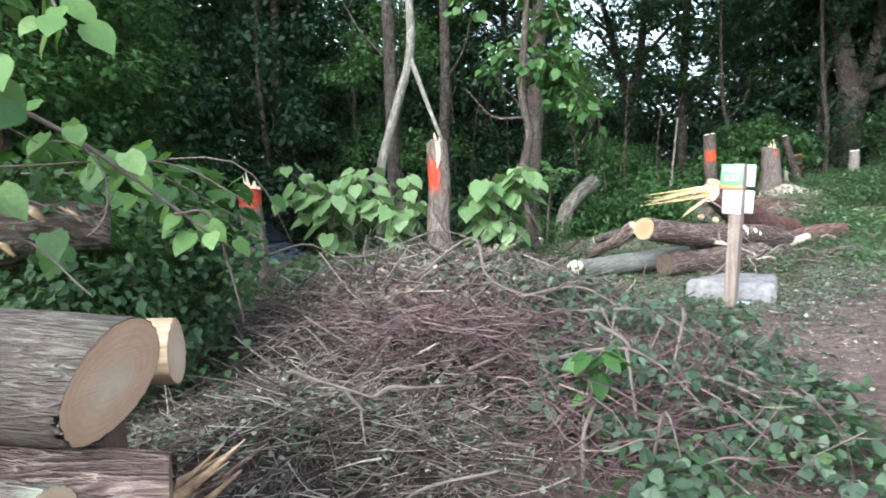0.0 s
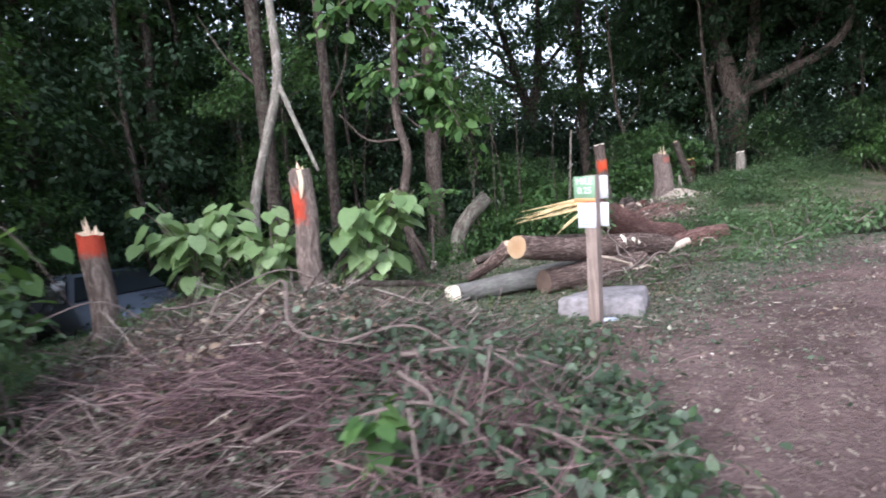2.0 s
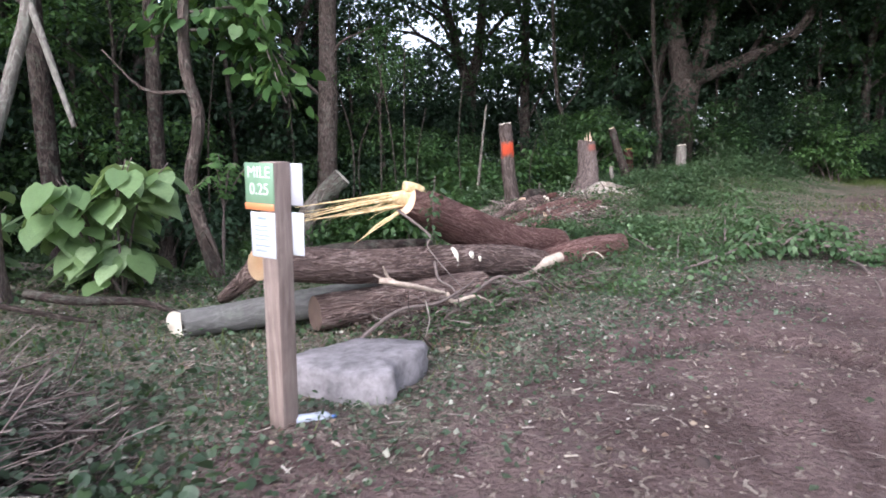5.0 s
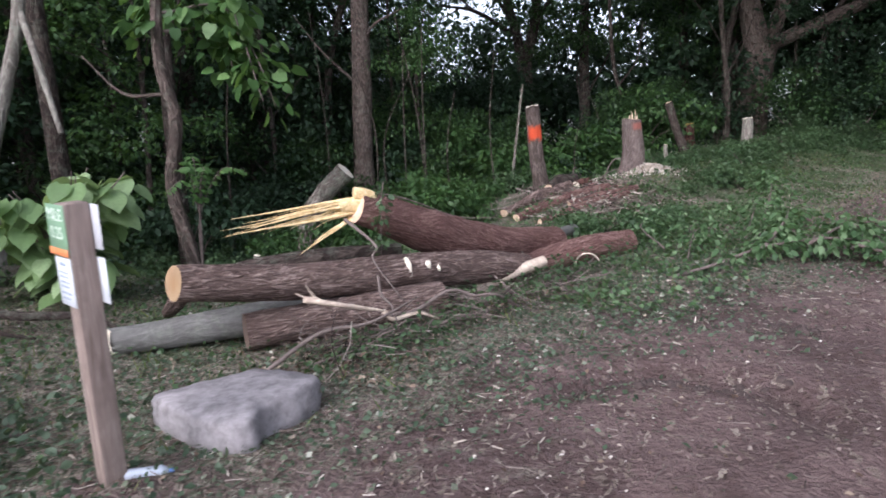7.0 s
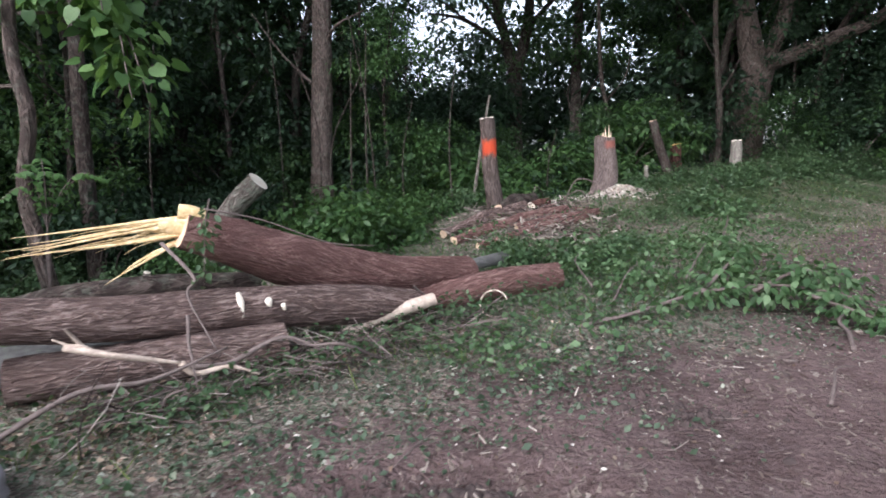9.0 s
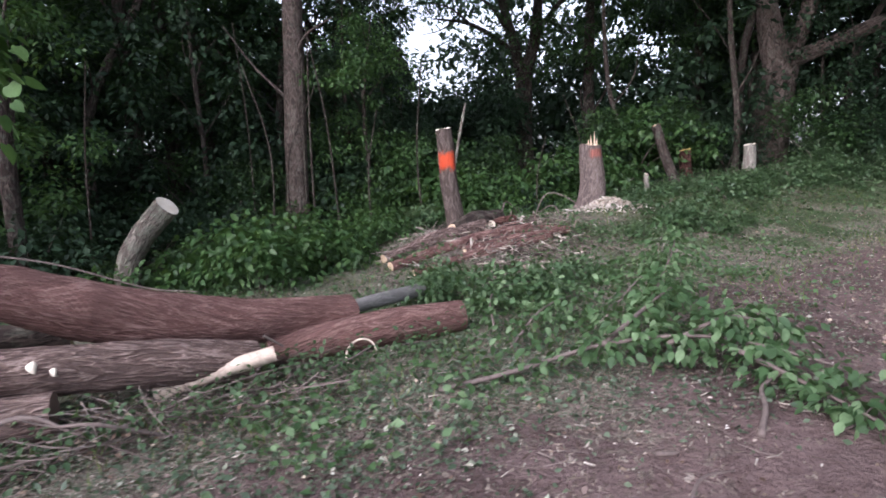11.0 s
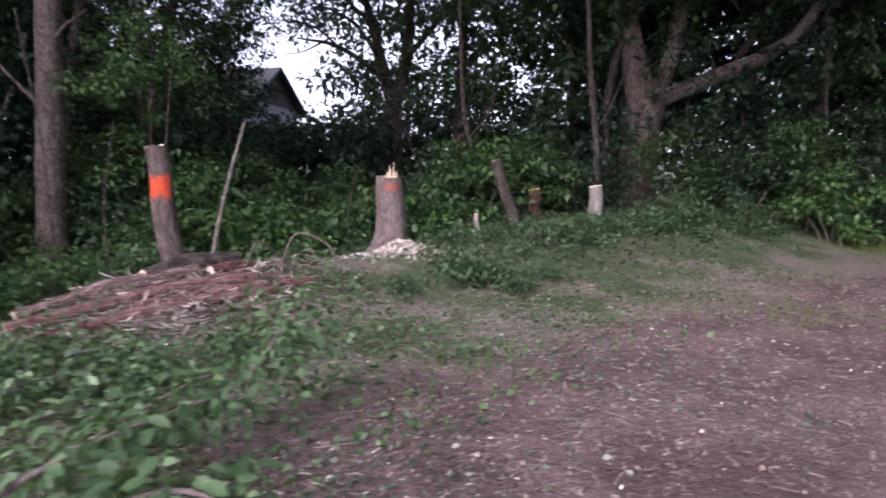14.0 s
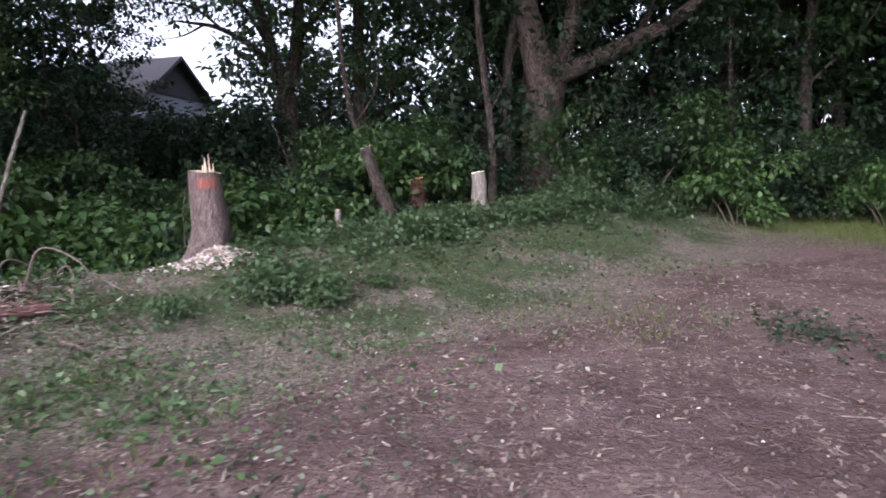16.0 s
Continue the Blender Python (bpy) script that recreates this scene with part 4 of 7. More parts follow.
sf = [(k * m_ + j, k * m_ + (j + 1) % m_, (k + 1) * m_ + (j + 1) % m_, (k + 1) * m_ + j) for k in range(8) for j in range(m_)] + [tuple(range(8 * m_, 9 * m_))]
slab = new("stone_slab", make_mesh("stone_slab", (sv - np.array([*mid, 0]), sf, []), STONE))
slab.location = (*mid, 0)
tagged(slab, "pale grey notched rough slab lying on leaf litter", "stone")

# ---- crushed plastic bottle ----
bot = thing("crushed_bottle", (0.09, 4.62, 0.02), "crushed clear plastic bottle on the litter", "bottle")
CLEAR, cn, cl, cb = material("clear_plastic")
cb.inputs["Base Color"].default_value = (0.75, 0.82, 0.95, 1)
cb.inputs["Roughness"].default_value, cb.inputs["Alpha"].default_value = 0.15, 0.55
part("bottle_body", tube(bez([(0.02, 4.57, 0.09), (0.08, 4.6, 0.085), (0.15, 4.65, 0.07), (0.18, 4.67, 0.065)], 4), [0.032, 0.03, 0.034, 0.014], 14, 0.18, 0.05, 3, True)[0], CLEAR, bot)
part("cap", tube([(0.18, 4.67, 0.065), (0.2, 4.683, 0.062)], [0.014, 0.014], 12, 0, 0, 0, True)[0], plain_mat("blue_cap", (0.08, 0.16, 0.4), 0.4), bot, "small blue cap")


# ---- twigs and branches ----
def twig(p, q, r, seed=0, bend=0.15, seg=5, steps=4):
    g = np.random.default_rng(seed)
    p, q = np.array(p, float), np.array(q, float)
    d = np.linalg.norm(q - p)
    return tube(bez([p, p + (q - p) * 0.33 + g.normal(0, bend * 0.5, 3) * d, p + (q - p) * 0.7 + g.normal(0, bend * 0.5, 3) * d, q], steps), [r, r * 0.8, r * 0.35], seg, 0.15, 0, seed, True)[0]


def sticks(count, place, length, r, g, tilt=0.12, bend=0.25, seg=3, n=4):
    """Many loose curved twigs as one array mesh; place(n) gives their middles."""
    c = place(count)
    a = g.uniform(0, 2 * np.pi, count)
    d = np.c_[np.cos(a), np.sin(a), g.normal(0, tilt, count)]
    ln = length * g.uniform(0.35, 1.3, count)
    k = np.linspace(-0.5, 0.5, n)
    side = np.c_[-np.sin(a), np.cos(a), g.normal(0, 0.4, count)] * g.normal(0, bend, count)[:, None]
    line = c[:, None] + ln[:, None, None] * (k[None, :, None] * d[:, None] + ((k ** 2) * 2)[None, :, None] * side[:, None])
    rad = r * g.uniform(0.5, 1.5, count)[:, None] * np.linspace(1.0, 0.35, n)[None]
    up, sd = np.array([0, 0, 1.0]), np.c_[-np.sin(a), np.cos(a), np.zeros(count)]
    ang = np.arange(seg) * 2 * np.pi / seg
    v = line[:, :, None] + rad[:, :, None, None] * (np.cos(ang)[None, None, :, None] * up + np.sin(ang)[None, None, :, None] * sd[:, None, None])
    f = []
    for i in range(n - 1):
        for j in range(seg):
            f.append((i * seg + j, i * seg + (j + 1) % seg, (i + 1) * seg + (j + 1) % seg, (i + 1) * seg + j))
    f = np.array(f)[None] + (np.arange(count) * n * seg)[:, None, None]
    return v.reshape(-1, 3), f.reshape(-1, 4)


def pile_h(x, y):
    """The brush heap's own height over the ground."""
    e = ((x + 2.55) * 0.9 + (y - 3.2) * 0.3) / 1.75, ((y - 3.2) * 0.95 - (x + 2.55) * 0.25) / 1.55
    k = np.clip(1 - e[0] ** 2 - e[1] ** 2, 0, 1)
    return 0.62 * k ** 0.7 * (1 + 0.18 * waves(x, y, 3.2, 1.0)) + 0.16 * np.exp(-((x + 2.6) / 1.6) ** 2 - ((y - 4.4) / 0.8) ** 2) + 0.36 * np.exp(-((x + 2.75) / 0.75) ** 2 - ((y - 0.95) / 0.6) ** 2)


def on_pile(g, spreadx=1.75, spready=1.55, lift=0.0):
    def place(n):
        a, q = g.uniform(0, 2 * np.pi, n), np.sqrt(g.random(n)) * 1.05
        x, y = -2.55 + spreadx * q * np.cos(a), 3.2 + spready * q * np.sin(a)
        z = height(x, y) + pile_h(x, y) * g.uniform(0.55, 1.08, n) + lift + g.uniform(0, 0.06, n)
        return np.c_[x, y, z]
    return place


g = np.random.default_rng(21)
brush = thing("brush_pile", (-2.55, 3.2, 0), "tangled heap of cut twigs, vines and wilted leaves", "brush pile")
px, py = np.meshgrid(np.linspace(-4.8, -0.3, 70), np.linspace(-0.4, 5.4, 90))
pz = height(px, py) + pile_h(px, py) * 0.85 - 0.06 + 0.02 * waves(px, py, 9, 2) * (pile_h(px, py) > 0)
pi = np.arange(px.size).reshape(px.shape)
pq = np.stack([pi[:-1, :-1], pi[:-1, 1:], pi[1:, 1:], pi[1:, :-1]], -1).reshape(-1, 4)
# near-black mulch: the shade between the twigs is put into its colour
CORE_SHADE = island_mat("shaded_brush_mulch", [(0, (0.035, 0.025, 0.02)), (1, (0.05, 0.035, 0.028))])
leaf_part("shaded_mulch_core", (np.c_[px.ravel(), py.ravel(), pz.ravel()], pq), CORE_SHADE, brush, "brown mulch core with the heap's inner shade in its colour")
leaf_part("twig_tangle", join_leaves(sticks(8000, on_pile(g, 2.05, 1.8), 0.42, 0.0036, g, 0.35, 0.4, 3, 3), sticks(1600, on_pile(g, 2.0, 1.75), 0.75, 0.0055, g, 0.45, 0.4, 3, 5)), TWIG, brush, "grey-brown twig tangle", "stuff")
front = lambda n: (lambda x, y: np.c_[x, y, height(x, y) + pile_h(x, y) * g.uniform(0.75, 1.05, n) + 0.04 * g.random(n)])(g.normal(-2.6, 0.5, n), g.normal(0.95, 0.42, n))
leaf_part("front_tangle", join_leaves(sticks(1500, front, 0.34, 0.003, g, 0.3, 0.4, 3, 4), sticks(160, front, 0.6, 0.005, g, 0.4, 0.5, 3, 6)), TWIG, brush, "grey-brown twig tangle", "stuff")
pp = front(1800)
leaf_part("front_wilt", leaves(pp, g.normal(0, 1, (1800, 3)) * (1, 1, 0.4), g.normal(0, 0.6, (1800, 3)) + (0, 0, 1), g.uniform(0.02, 0.055, 1800), DIAMOND, 1.2), WILT, brush, "wilted grey-green leaves", "stuff")
leaf_part("purple_tangle", sticks(1800, lambda n: np.c_[g.normal(-2.25, 0.42, n), g.normal(2.35, 0.35, n), 0 * g.random(n)] + np.c_[np.zeros(n), np.zeros(n), 0.18 + 0.4 * g.random(n)],
                                 0.42, 0.0042, g, 0.45, 0.4), TWIG_PURPLE, brush, "purplish vine tangle", "stuff")
pp = on_pile(g, 2.1, 1.8)(9000)
leaf_part("wilted_leaves", leaves(pp, g.normal(0, 1, (9000, 3)) * (1, 1, 0.4), g.normal(0, 0.6, (9000, 3)) + (0, 0, 1), g.uniform(0.025, 0.065, 9000), DIAMOND, 1.2), WILT, brush, "wilted grey-green leaves", "stuff")
pp = on_pile(g, 1.2, 1.3, 0.02)(3500)
leaf_part("dry_leaves", leaves(pp, g.normal(0, 1, (3500, 3)) * (1, 1, 0.4), g.normal(0, 0.7, (3500, 3)) + (0, 0, 1), g.uniform(0.03, 0.08, 3500), OVAL), LITTER, brush, "dry brown leaves", "stuff")
lines = (((-2.6, 0.8, 0.52), (-2.02, 0.42, 0.6), 0.013), ((-2.02, 0.42, 0.6), (-1.75, 0.6, 0.6), 0.01), ((-2.1, 1.75, 0.3), (-1.5, 2.6, 0.62), 0.028), ((-2.3, 0.75, 0.5), (-2.1, 0.5, 0.36), 0.01), ((-3.2, 2.2, 0.5), (-2.75, 1.35, 0.06), 0.013),
         ((-4.2, 2.4, 0.35), (-2.9, 1.9, 0.45), 0.012), ((-1.9, 1.55, 0.35), (-1.6, 2.7, 0.6), 0.012), ((-3.5, 3.3, 0.75), (-2.3, 3.9, 0.8), 0.012), ((-1.2, 1.7, 0.6), (-1.25, 0.95, 0.05), 0.012),
         ((-2.5, 2.5, 0.7), (-1.4, 2.2, 0.6), 0.012), ((-1.45, 1.35, 0.1), (-0.9, 1.5, 0.45), 0.012), ((-2.2, 0.9, 0.03), (-1.5, 1.25, 0.05), 0.02), ((-3.0, 1.05, 0.03), (-2.6, 1.5, 0.14), 0.01))
for i, (p, q, r) in enumerate(lines):
    part("branch", twig(p, q, r, 60 + i, 0.22, 7, 5), BARK_TREE if i == 2 else TWIG, brush)


def spray(points, r, leaf_n, size, g, mtl_leaf, owner, shape=OVAL, drop=0.5, reach=0.25, bark=None, seg=7):
    """A branch with leaves along it."""
    line = bez(points, 7)
    part("stem", tube(line, [r, r * 0.7, r * 0.3], seg, 0.1, 0, 1, True)[0], bark or TWIG, owner)
    k = g.random(leaf_n) ** 0.8 * (len(line) - 1)
    i = np.clip(k.astype(int), 0, len(line) - 2)
    c = line[i] + (line[i + 1] - line[i]) * (k - i)[:, None]
    off = unit(g.normal(0, 1, (leaf_n, 3))) * g.uniform(0.1, 1, (leaf_n, 1)) * reach
    off[:, 2] = off[:, 2] * 0.6
    way = unit(off) * (1, 1, 0.5) + g.normal(0, 0.3, off.shape) - (0, 0, drop)
    return leaves(c + off, way, g.normal(0, 0.4, off.shape) + (0, 0, 1), size * g.uniform(0.6, 1.2, leaf_n), shape)


def leafy_branch(name, label, lines, leaf_n, size, g, mtl, shape=OVAL, drop=0.4, reach=0.25, r=0.014, category="branch", bark=None):
    first = np.array(lines[0][0], float)
    ob = thing(name, first, label, category)
    sets = [spray(ln, r, leaf_n, size, g, mtl, ob, shape, drop, reach, bark) for ln in lines]
    leaf_part("foliage", join_leaves(*sets), mtl, ob)
    return ob


# leafy cuttings beside the heap's right end
for label, mtl, size, lines in (("grey-green ivy cuttings trailing from the brush heap", LEAF_GREY, 0.06, [[(-1.5, 1.6, 0.4), (-1.0, 1.5, 0.5), (-0.6, 1.3, 0.2)], [(-1.3, 2.2, 0.55), (-0.8, 2.3, 0.5), (-0.3, 2.0, 0.12)],
                                 [(-1.0, 2.9, 0.4), (-0.5, 2.7, 0.3), (0.0, 2.5, 0.1)], [(-1.7, 2.4, 0.6), (-1.3, 2.6, 0.62), (-0.9, 2.4, 0.4)]]),
                                ("green vine cuttings at the heap's foot", LEAF_WEED, 0.05, [[(-1.2, 1.2, 0.2), (-0.8, 1.0, 0.2), (-0.5, 0.8, 0.06)], [(-0.9, 1.7, 0.35), (-0.5, 1.6, 0.3), (-0.1, 1.4, 0.1)], [(-0.7, 2.1, 0.3), (-0.3, 1.9, 0.25), (0.1, 1.6, 0.08)]])):
    leafy_branch("leafy_cutting", label, lines, 150, size * 1.25, g, mtl, reach=0.3)
ga = np.random.default_rng(88)
ivy = thing("ivy_heap", (-0.9, 1.8, 0), "dense clumps of cut grey-green ivy on the brush heap's end", "ivy")
k = ga.random(85)
cx_, cy_ = -1.5 + 1.6 * k + ga.normal(0, 0.1, 85), ga.normal(2.1, 0.75, 85)
cz_ = height(cx_, cy_) + np.maximum(pile_h(cx_, cy_) * 0.95, 0.1 + 0.3 * ga.random(85) * (1 - 0.6 * k))
leaf_part("ivy_leaves", cloud(np.c_[cx_, cy_, cz_], 0.15 * ga.uniform(0.6, 1.4, 85), 28, 0.075, ga, OVAL, 0.4, 0.7, 1.25), LEAF_GREY, ivy, "grey-green ivy leaves", "stuff")
leaf_part("dark_ivy_leaves", cloud(np.c_[cx_, cy_, cz_ - 0.06][::2], 0.2, 34, 0.07, ga, OVAL, 0.4, 0.6, 1.25), LEAF_WEED, ivy, "dark green ivy leaves", "stuff")
n_ = 5200
lx, ly = ga.normal(-1.35, 0.55, n_), ga.normal(3.3, 0.85, n_)
lp = np.c_[lx, ly, height(lx, ly) + pile_h(lx, ly) * 0.98 + 0.015 + 0.07 * ga.random(n_) ** 2]
leaf_part("strewn_leaves", leaves(lp, ga.normal(0, 1, (n_, 3)) * (1, 1, 0.4), ga.normal(0, 0.5, (n_, 3)) + (0, 0, 1), ga.uniform(0.03, 0.085, n_), OVAL, 1.2), LEAF_GREY, ivy, "strewn cut leaves", "stuff")
for i in range(30):
    a, q = ga.uniform(0, 2 * np.pi), ga.random() ** 0.5
    x, y = -2.4 + 1.5 * q * np.cos(a), 2.7 + 1.5 * q * np.sin(a)
    b_ = ga.uniform(0, 2 * np.pi)
    d = np.array([np.cos(b_), np.sin(b_)]) * ga.uniform(0.35, 0.7)
    z = gz(x, y) + float(pile_h(x, y))
    ends = [np.array([x + e * d[0], y + e * d[1]]) for e in (-1, -0.35, 0.4, 1)]
    lift = (0.0, ga.uniform(0.05, 0.2), ga.uniform(0.03, 0.16), -0.02)
    part("branch", tube(bez([(*e, gz(*e) + float(pile_h(*e)) * 0.92 + h_) for e, h_ in zip(ends, lift)], 6), [0.009, 0.007, 0.004], 6, 0.15, 0, i, True)[0], TWIG, brush)
tangle = thing("vine_tangle", (-1.0, 1.7, 0), "tangle of bare grey vines at the heap's end", "vines")
leaf_part("vine_mass", sticks(900, lambda n: np.c_[g.normal(-0.95, 0.35, n), g.normal(1.7, 0.5, n), 0.05 + 0.38 * g.random(n) ** 1.3], 0.4, 0.004, g, 0.6, 0.6, 3, 6), TWIG_PURPLE, tangle, "bare grey vines", "stuff")
for i, (p, q, r) in enumerate((((-1.25, 1.0, 0.05), (-1.1, 1.5, 0.7), 0.011), ((-0.95, 0.95, 0.05), (-0.85, 1.6, 0.65), 0.01), ((-1.05, 1.2, 0.6), (-0.8, 0.8, 0.04), 0.009), ((-0.75, 1.3, 0.05), (-0.8, 1.9, 0.6), 0.01))):
    part("vine", twig(p, q, r, 300 + i, 0.35, 6, 6), TWIG, tangle)
leafy_branch("leafy_cutting", "pale-leaved sprig standing out of the brush", [[(-1.25, 1.3, 0.25), (-1.2, 1.2, 0.5), (-1.15, 1.12, 0.62)]], 22, 0.11, g, LEAF_BRIGHT, HEART, reach=0.12)

# the big green branch lying by the path
leafy_branch("fallen_branch", "freshly cut leafy branch lying across the dirt edge",
             [[(3.0, 8.75, 0.03), (3.5, 9.05, 0.1), (4.05, 9.4, 0.2), (4.7, 9.55, 0.25), (5.3, 9.5, 0.17), (5.95, 9.1, 0.05)], [(4.05, 9.4, 0.2), (4.4, 9.95, 0.4), (4.65, 10.7, 0.42)],
              [(4.5, 9.5, 0.2), (4.95, 9.7, 0.36), (5.35, 9.75, 0.22)], [(4.9, 9.5, 0.2), (5.3, 9.1, 0.1), (5.6, 8.6, 0.05)]], 330, 0.095, g, LEAF_CUT, OVAL, 0.5, 0.3, 0.02)
leafy_branch("fallen_branch", "drooping leafy boughs heaped on the weeds", [[(3.3, 9.6, 0.05), (3.5, 10.3, 0.25), (3.9, 11.2, 0.25)], [(3.1, 10.0, 0.1), (2.9, 10.9, 0.25), (3.3, 11.9, 0.2)],
             [(4.0, 10.0, 0.2), (4.3, 10.9, 0.4), (4.5, 11.7, 0.35)], [(4.4, 10.9, 0.2), (4.6, 11.3, 0.6), (4.62, 11.5, 0.75)]], 360, 0.075, g, LEAF_CUT, OVAL, 0.4, 0.48, 0.012)

# pale antler-like branch and loose sticks in front of the logs
antler = thing("bare_branch", (0.3, 6.5, 0), "peeled forked branch leaning on the log heap", "branch")
for i, (p, q, r) in enumerate((((0.12, 6.42, 0.46), (0.62, 6.78, 0.27), 0.026), ((0.2, 6.5, 0.42), (0.16, 6.4, 0.58), 0.017), ((0.62, 6.78, 0.27), (1.0, 7.05, 0.12), 0.02), ((0.25, 6.52, 0.4), (0.08, 6.38, 0.52), 0.015))):
    part("limb", twig(p, q, r, 90 + i, 0.12, 8, 5), TWIG_PALE, antler)
for i, (p, q, r) in enumerate((((-0.05, 6.0, 0.03), (0.85, 6.95, 0.33), 0.018), ((0.55, 6.9, 0.2), (1.35, 7.4, 0.16), 0.02), ((0.5, 7.05, 0.5), (0.75, 6.75, 0.1), 0.014), ((0.15, 7.3, 0.95), (0.75, 7.0, 0.25), 0.014),
                               ((0.6, 6.8, 0.04), (1.3, 7.25, 0.1), 0.014), ((-0.15, 3.62, 0.02), (0.4, 4.2, 0.05), 0.008), ((4.45, 7.35, 0.03), (4.75, 7.9, 0.08), 0.012), ((4.4, 8.1, 0.03), (5.6, 8.9, 0.05), 0.012),
                               ((4.95, 8.45, 0.02), (5.25, 9.3, 0.12), 0.02), ((2.4, 6.9, 0.02), (2.2, 6.2, 0.03), 0.01), ((0.2, 7.75, 1.15), (1.3, 8.5, 0.75), 0.008), ((-2.9, 6.4, 0.42), (-1.5, 6.5, 0.15), 0.05),
                               ((-3.2, 6.2, 0.45), (-2.2, 6.25, 0.2), 0.03), ((1.5, 8.95, 0.3), (1.62, 9.1, 0.12), 0.012), ((-4.6, 6.0, 0.45), (-3.9, 5.8, 0.45), 0.014))):
    ob = thing("loose_stick", p, "loose bare stick among the felled wood", "stick", "loose sticks")
    part("stick", twig(p, q, r, 110 + i, 0.12, 7, 5), BARK_TREE if r > 0.025 else TWIG, ob)
leafy_branch("hanging_sprig", "leafy sprig hanging over the broken trunk", [[(0.5, 7.4, 1.25), (0.48, 7.35, 1.05), (0.46, 7.3, 0.62)]], 70, 0.07, g, LEAF_WEED, reach=0.09, drop=0.8, r=0.006)
leafy_branch("leafy_cutting", "green leafy sprays trodden in before the logs", [[(0.5, 6.6, 0.05), (0.9, 6.9, 0.12), (1.3, 7.3, 0.06)], [(0.9, 7.1, 0.08), (1.3, 7.6, 0.16), (1.7, 8.1, 0.08)],
             [(1.3, 7.9, 0.08), (1.8, 8.6, 0.16), (2.1, 9.2, 0.06)], [(0.2, 6.1, 0.04), (0.6, 6.4, 0.1), (1.0, 6.7, 0.05)], [(1.9, 8.9, 0.05), (2.4, 9.4, 0.12), (2.9, 9.9, 0.06)]], 330, 0.055, g, LEAF_WEED, reach=0.3, r=0.007)

sprout = thing("leafy_sprout", (-2.15, 8.5, gz(-2.15, 8.5)), "bright green sprout with feathery compound leaves", "sprout")
gsp = np.random.default_rng(19)
sets = []
for i in range(9):
    tip = np.array([-1.92, 8.45, 1.3]) + gsp.normal(0, 1, 3) * (0.22, 0.2, 0.2)
    stem = bez([(-2.15, 8.5, gz(-2.15, 8.5)), (-2.08, 8.5, 0.9), (tip + (-2.03, 8.5, 1.4)) / 2, tip], 6)
    part("stem", tube(stem, [0.008, 0.006, 0.003], 5, 0, 0, i, True)[0], TWIG, sprout)
    k = stem[8:]
    side = unit(np.cross(k[-1] - k[0], [0, 0, 1.0]))
    for sg in (-1, 1):
        sets.append(leaves(k, np.tile(side * sg, (len(k), 1)) + (0, 0, -0.35) + gsp.normal(0, 0.15, k.shape), np.tile((0.1, -0.5, 0.9), (len(k), 1)), 0.1 * gsp.uniform(0.7, 1.1, len(k)), OVAL, 0.8))
leaf_part("foliage", join_leaves(*sets), LEAF_BRIGHT, sprout)
curl = thing("bark_curl", (2.2, 9.22, gz(2.2, 9.22)), "curled strip of pale bark beside the stripped log", "bark")
ang = np.linspace(0.3, 5.0, 22)
part("strip", tube(np.c_[2.2 + 0.13 * np.cos(ang), 9.22 + 0.07 * np.sin(ang), gz(2.2, 9.22) + 0.12 + 0.11 * np.sin(ang)], [0.007, 0.01, 0.006], 6, 0.1, 0, 2, True)[0], TWIG_PALE, curl)
for i, (pts, r, mtl, cut, label) in enumerate(((((6.05, 22.25), (6.75, 21.9)), 0.05, SPLINTER_PALE, CUT_WHITE, "short split pale board by the grey stump"), (((7.3, 23.2), (8.1, 22.9)), 0.11, BARK_TREE, CUT_DULL, "dark offcut at the foot of the woods"),
                                               (((7.7, 23.5), (8.5, 23.0)), 0.1, BARK_TREE, CUT_DULL, "dark offcut at the foot of the woods"), (((8.2, 23.2), (8.4, 22.7)), 0.09, BARK_LICHEN, CUT_PALE, "small round offcut with a pale face"),
                                               (((2.0, 14.6), (2.25, 15.1)), 0.09, BARK_PLATE, CUT_WHITE, "short chunk of limb on the bank"), (((2.6, 14.75), (2.95, 15.1)), 0.05, BARK_RED, CUT_WHITE, "short chunk of limb on the bank"))):
    (x0, y0), (x1, y1) = pts
    log("offcut", [(x0, y0, gz(x0, y0) + r * 0.8), ((x0 + x1) / 2, (y0 + y1) / 2, gz((x0 + x1) / 2, (y0 + y1) / 2) + r), (x1, y1, gz(x1, y1) + r * 0.9)], [r, r * 1.05, r], mtl, cut, label, "offcuts along the bank", 16, seed=70 + i, steps=5)
for i, (x, y, h, w) in enumerate(((2.5, 15.4, 0.5, 0.9), (1.9, 15.6, 0.35, 0.7), (3.0, 15.6, 0.3, 0.6))):
    ob = thing("bare_vine", (x, y, gz(x, y)), "bare arching vine on the ground", "vine", "bare vines")
    a0 = i * 1.3
    d = np.array([np.cos(a0), np.sin(a0)]) * w
    part("vine", tube(bez([(x, y, gz(x, y)), (x + d[0] * 0.3, y + d[1] * 0.3, gz(x, y) + h), (x + d[0] * 0.8, y + d[1] * 0.7, gz(x, y) + h * 0.7), (x + d[0], y + d[1] * 1.2, gz(x, y) + 0.02)], 7), [0.012, 0.011, 0.007], 6, 0.1, 0, i, True)[0], TWIG, ob)

